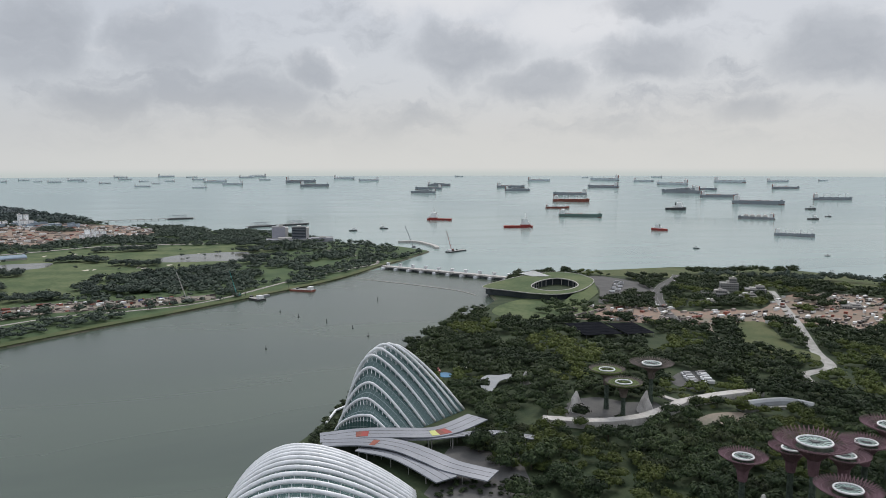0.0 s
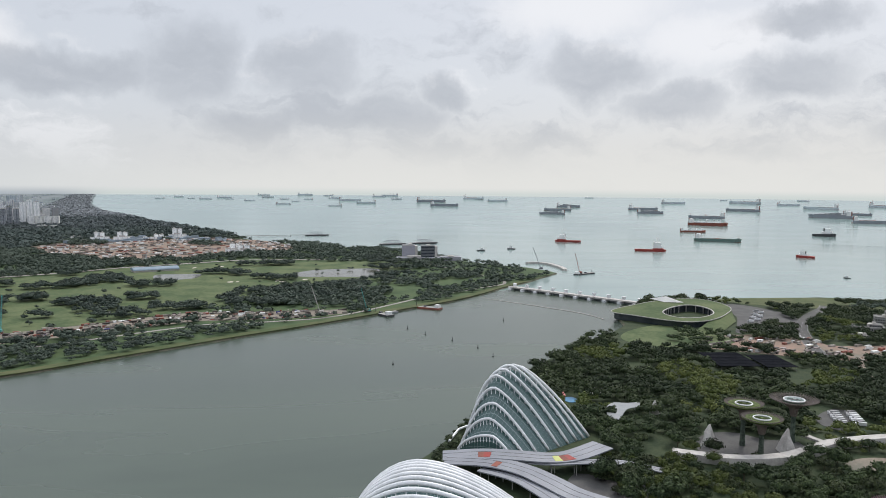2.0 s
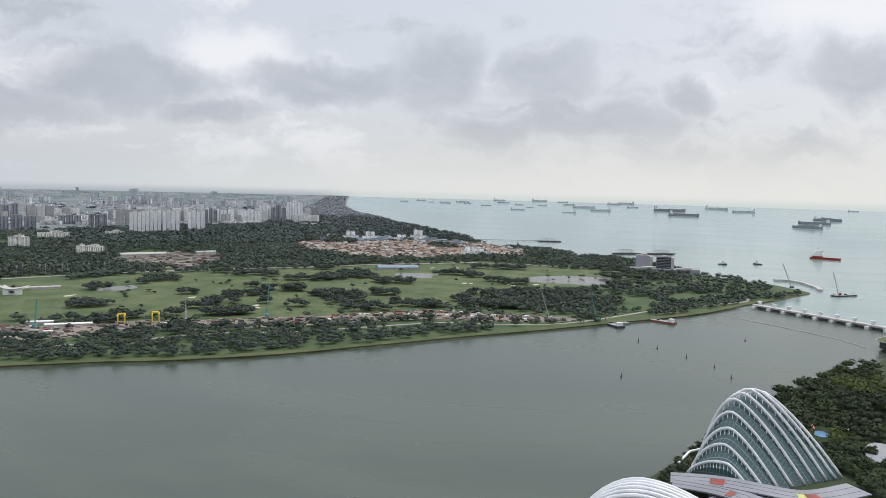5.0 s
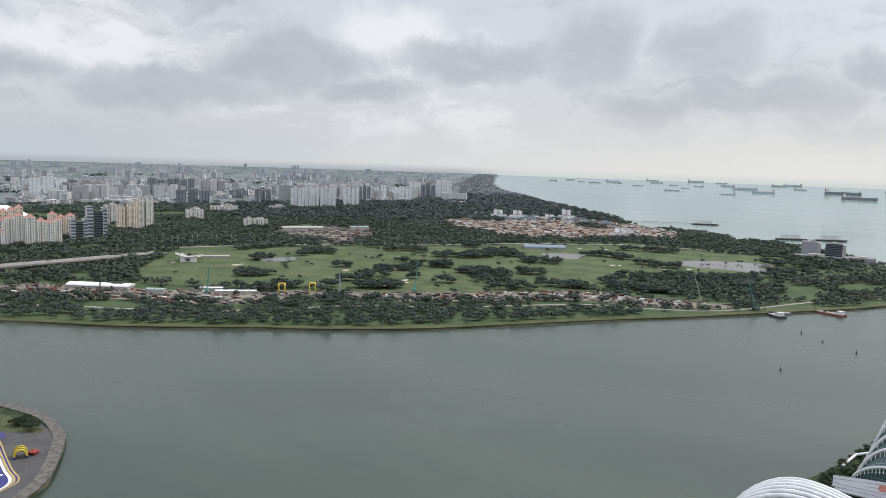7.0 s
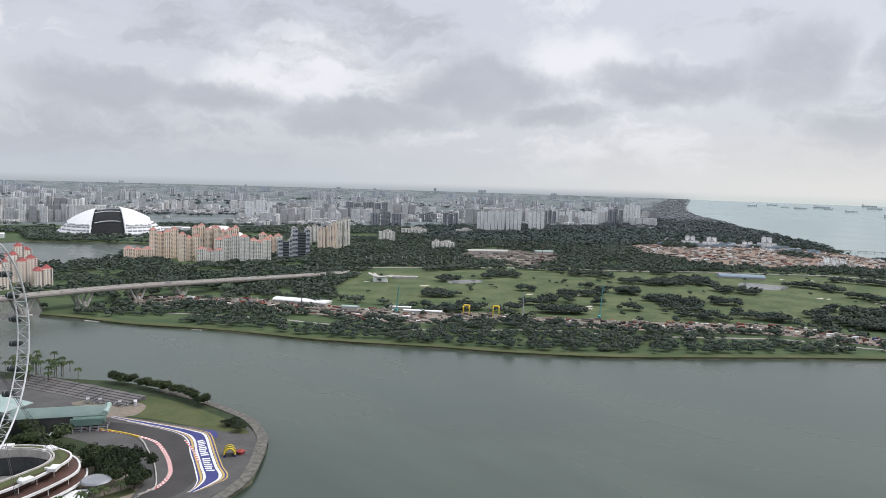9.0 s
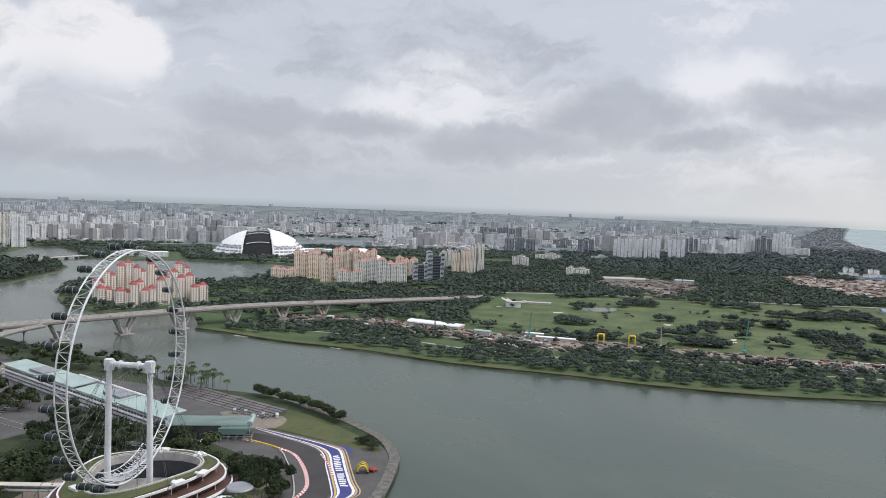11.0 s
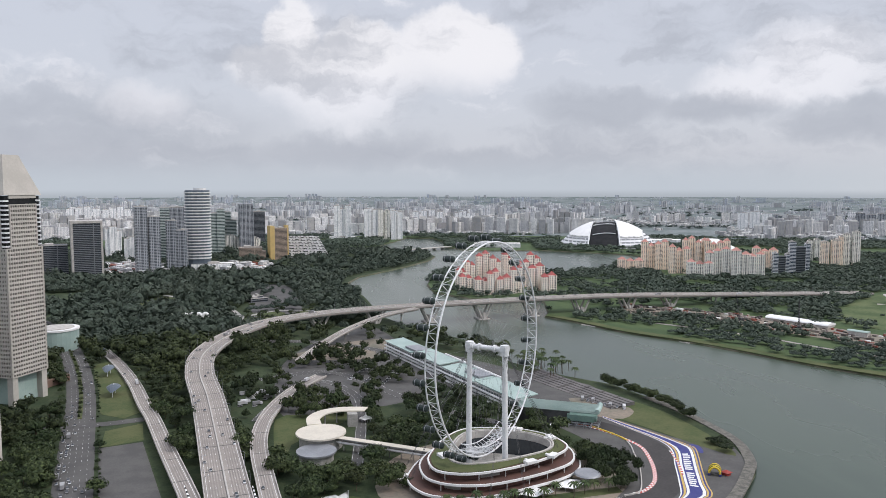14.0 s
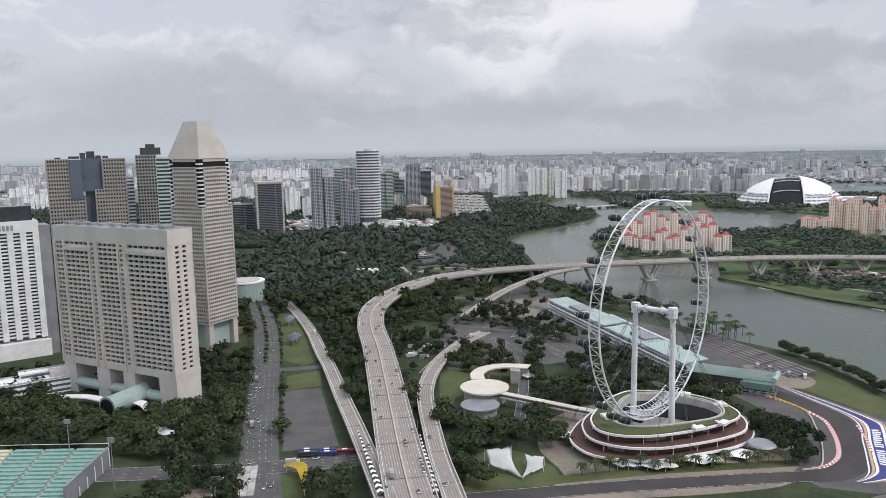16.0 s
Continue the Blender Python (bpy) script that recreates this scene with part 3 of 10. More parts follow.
patch("lawn_point", [(262, 598), (300, 640), (326, 600), (332, 520), (325, 480), (310, 508), (296, 545), (280, 580)], LAWN, "rough grass strip by the water", 0.15, "lawn", 10)
patch("lawn_wedge", [(-198, 885), (-165, 880), (-118, 690), (-150, 688), (-168, 760)], LAWN, "green lawn with glass canopies", 0.15, "lawn", 12)
patch("lawn_square", [(-138, 640), (-112, 655), (-104, 610), (-133, 600)], LAWN, "square of bright lawn", 0.15, "lawn")
patch("paving_lot", [(-134, 598), (-104, 606), (-72, 482), (-108, 474)], ASPH, "cracked dark empty car park", 0.14, "car park")
patch("paving_forecourt", [(60, 400), (70, 430), (60, 480), (90, 540), (180, 570), (215, 520), (225, 455), (190, 410)], DIRT, "sandy paved forecourt", 0.13, "paving", 12)
patch("paving_pits", [(110, 880), (160, 910), (250, 760), (300, 690), (310, 605), (262, 575), (215, 590), (170, 690)], ASPH, "wide grey paddock paving", 0.13, "paving")
patch("lawn_verge", [(-50, 402), (30, 424), (130, 441), (215, 446), (215, 437), (130, 430), (30, 413), (-50, 393)], LAWN, "grass verge along the pit straight", 0.14, "lawn")
PARKG = [(2, 834), (46, 957), (123, 1049), (150, 912), (150, 747), (109, 669), (58, 660), (10, 640), (-4, 700)]
patch("paving_park", PARKG, ASPH, "wide grey car park lanes among trees", 0.06, "car park", 15)
patch("lawn_wood", [(-54, 1076), (12, 1130), (76, 1186), (14, 1240), (-45, 1178)], LAWN, "lawn clearing beside the expressway", 0.10, "lawn", 12)
patch("lawn_wood", [(-239, 1321), (-197, 1415), (-161, 1338), (-206, 1266)], LAWN, "small lawn clearing in the wood", 0.10, "lawn", 12)
patch("paving_wood", [(-53, 1430), (-36, 1540), (10, 1535), (28, 1440), (36, 1300), (34, 1200), (-10, 1160), (-34, 1175), (-48, 1300)], ASPH, "grey open lot in the wood", 0.11, "paving", 15)
patch("lawn_wood", [(-43, 1184), (-10, 1207), (10, 1193), (-1, 1127), (-30, 1107)], LAWN, "small lawn beside the lot", 0.16, "lawn", 10)
patch("lawn_park", [(-2, 520), (-4, 640), (20, 650), (60, 640), (30, 596), (8, 575), (6, 540)], LAWN, "lawn beside the round roofs", 0.10, "lawn", 10)
patch("paving_square", [(10, 870), (60, 930), (130, 960), (160, 900), (110, 850)], DIRT, "dusty open yard under the viaduct", 0.12, "paving", 15)

# ---------------------------------------------------------------- roads
OFF_LINES = []


def road(name, pts, width, mat, label, lanes=(), edge_lines=True, z=0.2):
    z += 0.006 * len(OFF_LINES)
    P = curve([(x, y, LAND) for x, y in pts], 10)
    bm = bmesh.new()
    strip(bm, P, -width / 2, width / 2, -0.4, z)
    ob = tagged(part(name, bm, mat), label, "road", kind="structure")
    bm = bmesh.new()
    for off in lanes:
        dashes(bm, P, off, 0.15, 3, 7, z + 0.02)
    if edge_lines:
        for off in (-width / 2 + 0.6, width / 2 - 0.6):
            dashes(bm, P, off, 0.16, 30, 0.5, z + 0.02)
    if len(bm.faces):
        tagged(part("lane_marking", bm, PAINT, ob, "white lane paint"), kind="stuff")
    else:
        bm.free()
    OFF_LINES.append((P, width / 2 + 1.0))
    return P


RAFFLES = road("road_avenue", [(-95, 365), (-107, 408), (-128, 495), (-154, 620), (-187, 773), (-232, 930), (-300, 1110), (-420, 1330)], 25, ASPH, "wide city avenue with lane markings", (-8, -4, 0, 4, 8), False)
road("road_turning", [(-190, 662), (-147, 659), (-112, 667)], 12, ASPH, "short street under the slip road", (0,), False, 0.26)
CROSS = road("road_cross", [(-620, 415), (-400, 432), (-275, 440), (-130, 447), (-60, 459), (-15, 470)], 20, ASPH, "cross street with lane markings", (-5, 0, 5), z=0.24)
road("road_straight", [(-90, 392), (-30, 396), (25, 404), (100, 414), (170, 420), (214, 423)], 15, TRACK, "dark race-track straight", (), True)
road("road_park", [(-20, 640), (0, 700), (40, 760), (70, 700), (66, 620), (58, 560), (52, 520)], 9, ASPH, "narrow park lane", (0,))
road("road_under", [(-60, 980), (40, 960), (110, 900), (150, 830), (190, 720), (215, 660)], 14, ASPH, "service road behind the pits", (0,))
road("road_inner", [(-20, 780), (40, 800), (80, 760), (110, 690), (140, 640), (180, 590)], 10, ASPH, "lane with parked cars", ())
road("road_south", [(1240, -660), (1207, -639), (1136, -580), (1053, -529), (974, -496), (898, -470), (846, -462)], 16, ASPH, "curving road through the gardens", (0,))
road("road_works", [(1052, -720), (941, -663), (828, -605), (749, -561), (690, -529), (638, -505), (616, -459), (571, -450)], 11, PIER, "pale site road down to the gardens", (), False)
road("path_field", [(870, -505), (856, -498), (769, -461), (715, -463)], 7, DIRT, "sandy path round the field", (), False)
road("road_east", [(530, 985), (610, 870), (660, 760), (740, 650), (850, 560), (900, 470), (1040, 320), (1070, 230), (1130, 130), (1330, 0), (1430, -90), (1560, -150), (1900, 20)], 6, CONC, "pale site road along the shore", ())
road("road_coast", [(1000, 1300), (1200, 1190), (1440, 1010), (1640, 800), (1760, 700), (1850, 590), (1940, 480), (1960, 340), (1960, 200)], 14, CONC, "straight pale road beyond the golf course", ())
road("path_garden", [(535, -178), (526, -200), (520, -225), (524, -254), (540, -284), (553, -304), (560, -326), (565, -348), (570, -385)], 9, PARA, "broad pale garden bridge and path", (), False, 5.5)
road("path_branch", [(593, -294), (575, -301), (556, -309)], 5, PARA, "pale garden path", (), False, 1.5)
patch("paving_buses", [(634, -336), (655, -362), (643, -373), (616, -363), (594, -338), (610, -327)], ASPH, "grey coach park among the trees", 0.14, "car park", 8)
patch("paving_oval", [(520, -296), (533, -318), (531, -342), (517, -345), (509, -332), (510, -298)], DIRT, "brown paved garden court", 0.14, "paving", 8)
patch("paving_canopy", [(503, -101), (488, -126), (495, -142), (455, -140), (413, -128), (424, -72), (449, -79)], ASPH, "grey paving under the ribbon roofs", 0.13, "paving", 8)
road("road_wood", [(-48, 1070), (-50, 1086), (-56, 1160), (-69, 1227), (-86, 1277), (-120, 1347), (-200, 1430)], 9, PIER, "pale lane through the wood", (), False)
road("road_lot", [(-56, 1160), (0, 1215), (71, 1195), (110, 1230)], 8, PIER, "pale lane past the lawn", (), False)
MEDIAN = [RAFFLES[i] for i in range(len(RAFFLES)) if 672 < RAFFLES[i].y < 960]
bm = bmesh.new()
strip(bm, MEDIAN, -1.8, 1.8, 0, 0.5)
tagged(part("grass_median", bm, LAWN), "planted strip in the middle of the avenue", "grass", kind="structure")
road("road_museum", [(-118, 1240), (-60, 1180), (20, 1150), (80, 1120)], 9, ASPH, "lane through the wood", ())


WORN = surf("worn_concrete", (0.235, 0.21, 0.19), (0.19, 0.172, 0.158), 0.05, 0.5, 0.8)


def viaduct(name, pts, width, label, lanes, piers, yshape=True, depth=2.0, median=True):
    """A raised road: deck, parapets, kerb line, paint and forked piers."""
    P = curve(pts, 9)
    top = tagged(empty(name, P[0].x, P[0].y, 0), label, "viaduct")
    inv0 = top.matrix_world.inverted()
    P2 = [inv0 @ p for p in P]

    def add(nm, fill, mat, lab=""):
        bm_ = bmesh.new()
        fill(bm_)
        return part(nm, bm_, mat, top, lab)

    add("deck", lambda b: strip(b, P2, -width / 2, width / 2, -depth, 0), CONC, "worn pinkish-grey concrete roadway")
    add("parapet", lambda b: strip(b, P2, -width / 2, -width / 2 + 0.6, 0.0, 1.1), PARA)
    add("parapet", lambda b: strip(b, P2, width / 2 - 0.6, width / 2, 0.0, 1.1), PARA)
    if median:
        add("median", lambda b: strip(b, P2, -0.5, 0.5, 0.0, 0.9), PARA)
    add("girder", lambda b: strip(b, P2, -width / 2 + 3, width / 2 - 3, -depth - 1.8, -depth), PIER)

    def paint(b):
        for off in lanes:
            dashes(b, P2, off, 0.18, 3, 9, 0.03)
        for off in (-width / 2 + 2.2, width / 2 - 2.2):
            dashes(b, P2, off, 0.25, 40, 0.2, 0.03)

    tagged(add("lane_marking", paint, PAINT, "white lane paint"), kind="stuff")
    def wear(b):
        for off in [o + 1.6 for o in lanes] + [lanes[0] - 1.6]:
            for e in (-0.85, 0.85):
                strip(b, P2, off + e - 0.4, off + e + 0.4, 0.0, 0.012)

    tagged(add("wheel_track", wear, WORN, "darker wheel tracks"), kind="stuff")
    joints = bmesh.new()
    for i in range(3, len(P2) - 1, 5):
        s = sideways(P2, i)
        f = (P2[i + 1] - P2[i]).normalized() * 0.5
        for q in ([P2[i] - s * (width / 2 - 0.7) - f, P2[i] + s * (width / 2 - 0.7) - f, P2[i] + s * (width / 2 - 0.7) + f, P2[i] - s * (width / 2 - 0.7) + f],):
            joints.faces.new([joints.verts.new(v + Vector((0, 0, 0.02))) for v in q])
    tagged(part("expansion_joint", joints, ASPH, top, "dark joints across the roadway"), kind="stuff")
    for i in range(2, len(P2) - 1, piers):
        s, base = sideways(P2, i), P2[i].z - depth - 1.8
        if base < LAND + 1.5:
            continue
        p = Vector((P2[i].x, P2[i].y, 0))
        m = Matrix.Translation(p) @ Matrix.Rotation(math.atan2(s.y, s.x), 4, "Z")
        pm = PARA if width > 20 else PIER
        along = s.cross(Vector((0, 0, 1)))
        if yshape and P2[i].z > 21 and width > 20:
            for side in (-1, 1):
                c = p + s * side * width * 0.26
                for lean in (-1, 1):
                    add("pier_arm", lambda b: bar(b, c + along * 2.5 * lean + Vector((0, 0, 1)), c + along * 13 * lean + Vector((0, 0, base)), 1.9, 6, 1.5), pm)
                add("pier_stem", lambda b: bar(b, c + Vector((0, 0, -1)), c + Vector((0, 0, base * 0.45)), 3.4, 8, 2.6), pm)
            add("pier_platform", lambda b: box(b, -width * 0.42, -9, -2, width * 0.42, 9, 1.6, m), pm)
        else:
            for side in (-1, 1) if width > 20 else (0,):
                c = p + s * side * width * 0.22
                add("pier_column", lambda b: bar(b, c, c + Vector((0, 0, base)), 1.1, 8), pm)
            add("pier_head", lambda b: box(b, -width * 0.40, -1.2, base - 1.5, width * 0.40, 1.2, base + 0.2, m), pm)
    OFF_LINES.append((P, width / 2 + 2))
    return P


MAIN = viaduct("viaduct_main", [(-8, 330, 14), (-19, 380, 14), (-30, 450, 14), (-45, 560, 14.5), (-62, 680, 15), (-77, 770, 16), (-80, 850, 17.5), (-62, 930, 19), (-25, 1000, 21), (30, 1048, 22), (110, 1072, 24), (200, 1080, 26), (300, 1090, 27), (420, 1104, 27), (550, 1118, 25), (690, 1130, 20), (900, 1150, 12), (1050, 1170, 6)], 28,
               "curved concrete expressway viaduct and bridge on forked piers", (-9.5, -6.2, -3, 3, 6.2, 9.5), 9)
RAMP_L = viaduct("viaduct_ramp", [(-20, 330, 13.6), (-35, 390, 13), (-58, 480, 11), (-82, 570, 9), (-103, 650, 7.8), (-118, 700, 7), (-140, 780, 5.6), (-168, 865, 4.4), (-204, 958, 3.6)], 12, "narrow concrete slip road beside the expressway", (0,), 6, False, 1.2, False)
RAMP_R = viaduct("viaduct_ramp", [(10, 330, 13.6), (3, 385, 13), (-5, 440, 11.5), (-11, 500, 9.5), (-15, 545, 8.6), (-16, 585, 8), (-11, 635, 7.6), (2, 690, 6.6), (20, 738, 5.4), (42, 780, 4.0)], 13, "curved concrete slip road beside the expressway", (0,), 6, False, 1.2, False)
RAMP_B = viaduct("viaduct_ramp", [(22, 838, 7.0), (44, 890, 9.5), (72, 944, 13.5), (108, 994, 17.8), (150, 1036, 22), (195, 1060, 24.6)], 11, "slender rising slip road joining the bridge", (0,), 6, False, 1.2, False)

# barrage: gates on a low bridge
barrage = tagged(empty("barrage", 1345, -255, 0, math.degrees(math.atan2(194, 191))), "low tidal gate bridge with white pillar houses", "barrage")
bm = bmesh.new()
box(bm, -136, -6, 4.0, 140, 6, 6.5)
part("deck", bm, PARA, barrage)
for k in range(10):
    bm = bmesh.new()
    x = -132 + k * 29.5
    box(bm, x - 3, -11, -2, x + 3, 11, 4.0)
    box(bm, x - 2.6, -9, 4.0, x + 2.6, -5.5, 10.5)
    box(bm, x - 3.4, -10, 10.5, x + 3.4, -4.5, 11.5)
    part("gate_pier", bm, STEEL, barrage)
    if k < 9:
        bm = bmesh.new()
        box(bm, x + 3, -3, 0, x + 26.5, -2, 4.0)
        part("gate", bm, GREY, barrage, "dark steel gate")

# sand bunkers on the golf course
RB = random.Random(77)
for k in range(26):
    bx_, by_ = RB.uniform(950, 2000), RB.uniform(200, 1100)
    if inside(np.array([bx_]), np.array([by_]), GOLF_A)[0]:
        a_, b_ = RB.uniform(6, 14), RB.uniform(4, 8)
        patch("sand_bunker", [(bx_ + a_ * math.cos(q * 0.7), by_ + b_ * math.sin(q * 0.7) * (0.8 + 0.3 * math.sin(q * 2.1 + k))) for q in range(9)], SAND, "pale sand bunker on the fairway", 0.22, "bunker")

# ---------------------------------------------------------------- buildings
F_WHITE = facade("white_flats", (0.90, 0.90, 0.89), (0.40, 0.43, 0.46), 2.9, 3.4, 0.50, 0.5, recess_shade=(15.0, 2.6))
F_PEACH = facade("peach_flats", (0.88, 0.71, 0.56), (0.15, 0.14, 0.14), 3.0, 4.2, 0.5, 0.36, (0.87, 0.76, 0.64), recess_shade=(13.0, 2.0))
F_CREAM = facade("cream_flats", (0.86, 0.83, 0.76), (0.12, 0.14, 0.14), 3.0, 4.2, 0.5, 0.38, recess_shade=(11.0, 2.2))
F_RED = facade("cream_red_flats", (0.86, 0.80, 0.72), (0.08, 0.08, 0.08), 3.3, 4.6, 0.5, 0.42, (0.80, 0.66, 0.57), recess_shade=(14.0, 2.4))
F_BW = facade("banded_glass", (0.74, 0.76, 0.79), (0.03, 0.045, 0.075), 3.2, 60.0, 0.60, 0.98, gloss=0.15)
F_DARK = facade("dark_curtain_wall", (0.16, 0.17, 0.185), (0.03, 0.036, 0.044), 3.9, 40.0, 0.62, 0.96, gloss=0.22)
F_GREYG = facade("grey_tower_glass", (0.34, 0.36, 0.385), (0.07, 0.08, 0.095), 3.4, 4.0, 0.62, 0.62, gloss=0.25, recess_shade=(12.0, 3.2))
F_STRIPE = facade("striped_tower", (0.74, 0.76, 0.78), (0.08, 0.10, 0.12), 4.2, 80.0, 0.48, 0.98, gloss=0.2)
F_GBAND = facade("green_banded_glass", (0.44, 0.50, 0.48), (0.03, 0.05, 0.05), 4.2, 60.0, 0.5, 0.98, gloss=0.2)
F_BROWN = facade("brown_office", (0.33, 0.26, 0.205), (0.06, 0.055, 0.052), 3.2, 40.0, 0.42, 0.97)
F_STONE = facade("grey_stone_office", (0.235, 0.235, 0.225), (0.014, 0.017, 0.021), 3.7, 3.1, 0.52, 0.60, gloss=0.25)
# far flats: haze put into the colour, less contrast and bluer with distance
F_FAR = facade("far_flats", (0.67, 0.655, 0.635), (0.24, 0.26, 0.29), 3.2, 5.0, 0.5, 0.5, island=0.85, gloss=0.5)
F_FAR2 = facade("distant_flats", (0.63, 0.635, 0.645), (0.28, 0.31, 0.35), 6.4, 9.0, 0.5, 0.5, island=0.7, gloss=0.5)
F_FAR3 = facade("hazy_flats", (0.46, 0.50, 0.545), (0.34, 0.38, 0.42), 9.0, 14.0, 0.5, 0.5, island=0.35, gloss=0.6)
SKYG = surf("smoke_blue_glass", (0.10, 0.125, 0.155), (0.075, 0.095, 0.12), 0.03, 0.2, 0.4, spec=0.35)
STONE = surf("pale_stone", (0.55, 0.52, 0.475), (0.47, 0.445, 0.41), 0.05, 0.5, 0.85)
STONED = surf("tower_stone", (0.46, 0.435, 0.395), (0.39, 0.37, 0.335), 0.05, 0.5, 0.85)
TILE = surf("red_roof_tile", (0.37, 0.10, 0.092), (0.29, 0.085, 0.078), 0.1, 0.9, 0.8)
TILEP = surf("pink_roof_tile", (0.46, 0.23, 0.19), (0.38, 0.20, 0.17), 0.1, 0.9, 0.8)


def blocks(boxes):
    """Blocks with a facade's metres on their sides: (cx, cy, width, depth, z0, z1, turn)."""
    v, f, uv = [], [], []
    for b in boxes:
        cx, cy, w, d, z0, z1 = b[:6]
        a = radians(b[6]) if len(b) > 6 else 0.0
        c, s = math.cos(a), math.sin(a)
        q = [(cx + x * c - y * s, cy + x * s + y * c) for x, y in ((-w / 2, -d / 2), (w / 2, -d / 2), (w / 2, d / 2), (-w / 2, d / 2))]
        n = len(v)
        v += [(x, y, z0) for x, y in q] + [(x, y, z1) for x, y in q]
        u = 0.0
        for k in range(4):
            j, ln = (k + 1) % 4, (w, d, w, d)[k]
            f.append((n + k, n + j, n + 4 + j, n + 4 + k))
            uv += [(0, 0), (ln, 0), (ln, z1 - z0), (0, z1 - z0)]
        f.append((n + 4, n + 5, n + 6, n + 7))
        uv += [(0, 0)] * 4
    return v, f, uv


def body_mesh(name, boxes, mat):
    return raw(name, *blocks(boxes)[:2], mat, blocks(boxes)[2])


def hip(bm, cx, cy, w, d, z, h, over=1.0):
    w, d = w / 2 + over, d / 2 + over
    r = max(w - d, 0.0), max(d - w, 0.0)
    lo = [bm.verts.new((cx + x * w, cy + y * d, z)) for x, y in ((-1, -1), (1, -1), (1, 1), (-1, 1))]
    a = bm.verts.new((cx - r[0], cy - r[1], z + h))
    b = bm.verts.new((cx + r[0] + 0.01, cy + r[1] + 0.01, z + h))
    if r[0] >= r[1]:
        for q in ((lo[0], lo[1], b, a), (lo[1], lo[2], b), (lo[2], lo[3], a, b), (lo[3], lo[0], a)):
            bm.faces.new(q)
    else:
        for q in ((lo[0], lo[1], a), (lo[1], lo[2], b, a), (lo[2], lo[3], b), (lo[3], lo[0], a, b)):
            bm.faces.new(q)
    bm.faces.new(lo[::-1])


def tower(name, az, d, rz, boxes, mat, label, category="tower block", group="", roof=None, plant=True, roofs=(), z=LAND):
    """A building of one or more blocks, with plant on its roofs or hipped roofs. rz is the turn against the line of sight."""
    x, y = polar(az, d)
    p, s = lay(x, y)
    ob = tagged(empty(name, p.x, p.y, p.z + z * s, az + rz, s), label, category, group)
    part("body", body_mesh("body", boxes, mat), mat, ob)
    rnd = random.Random(int(d * 10 + az * 100))
    for b in boxes:
        if plant and not roofs:
            bm = bmesh.new()
            w, dd = b[2], b[3]
            m = Matrix.Translation((b[0], b[1], b[5])) @ Matrix.Rotation(radians(b[6]) if len(b) > 6 else 0, 4, "Z")
            box(bm, -w * 0.5, -dd * 0.5, 0, w * 0.5, -dd * 0.5 + 0.5, 1.2, m)
            box(bm, -w * 0.5, dd * 0.5 - 0.5, 0, w * 0.5, dd * 0.5, 1.2, m)
            x0 = rnd.uniform(-0.3, 0.05) * w
            box(bm, x0, -dd * 0.25, 0, x0 + w * 0.28, dd * 0.25, rnd.uniform(2.5, 5.0), m)
            part("roof_plant", bm, roof or PARA, ob)
    for r in roofs:
        bm = bmesh.new()
        hip(bm, *r)
        part("roof", bm, roof or TILE, ob, "hipped tiled roof")
    return ob


def opening_wall(bm, m, width, z0, z1, floors, cols, depth=0.9, low=0.30, high=0.72):
    """A wall with real openings: a band for each floor and piers between the openings."""
    fh = (z1 - z0) / floors
    for k in range(floors):
        a, b = z0 + k * fh + fh * low, z0 + k * fh + fh * high
        box(bm, 0, 0, z0 + k * fh - fh * (1 - high) if k else z0, width, depth, a, m)
        e = 0.0
        for c0, c1 in cols:
            if c0 - e > 0.05:
                box(bm, e, 0.003, a, c0, depth, b, m)
            e = c1
        if width - e > 0.05:
            box(bm, e, 0.003, a, width, depth, b, m)
    box(bm, 0, 0, z1 - fh * (1 - high), width, depth, z1, m)


def even(a, b, n, fill):
    s = (b - a) / n
    return [(a + (k + 0.5 - fill / 2) * s, a + (k + 0.5 + fill / 2) * s) for k in range(n)]


# -- stone hotel slab with three bays on tall legs
ANG = math.degrees(math.atan2(-61, 115))
hotel = tagged(empty("hotel", -318, 614, LAND, ANG), "pale stone hotel slab with rows of dark windows on tall legs", "hotel")
HW, HD, HT = 130.0, 24.0, 139.0
# solid block; its near-black colour stands in for unlit rooms
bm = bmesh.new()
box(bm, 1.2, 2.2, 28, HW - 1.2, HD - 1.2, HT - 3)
part("core", bm, VOID, hotel, "near-black core for unlit rooms behind the openings")
cols = even(1.5, 10, 2, 0.78) + even(13, 41, 5, 0.84) + [(44.4, 47.4)] + even(52, 74, 4, 0.84) + [(77.4, 80.4)] + even(86, 127, 7, 0.85)
bm = bmesh.new()
opening_wall(bm, Matrix(), HW, 30, 127, 26, cols, 2.0, 0.26, 0.80)
tagged(part("front_wall", bm, STONE, hotel, "pale stone wall with rows of small windows"), kind="stuff")
bm = bmesh.new()
opening_wall(bm, Matrix.Translation((HW, 0, 0)) @ Matrix.Rotation(radians(90), 4, "Z"), HD, 30, 127, 26, even(5, 19, 2, 0.50), 1.2, 0.28, 0.78)
opening_wall(bm, Matrix.Translation((0, HD, 0)) @ Matrix.Rotation(radians(-90), 4, "Z"), HD, 30, 127, 26, even(5, 19, 2, 0.50), 1.2, 0.28, 0.78)
box(bm, 0, HD - 1.2, 30, HW, HD, 127)
tagged(part("end_wall", bm, STONE, hotel), kind="stuff")
bm = bmesh.new()
box(bm, -0.2, -0.2, 127, HW + 0.2, HD + 0.2, HT)
part("cornice", bm, STONE, hotel, "blank stone band at the top")
bm = bmesh.new()
box(bm, -0.2, -0.2, 25, HW + 0.2, HD + 0.2, 30)
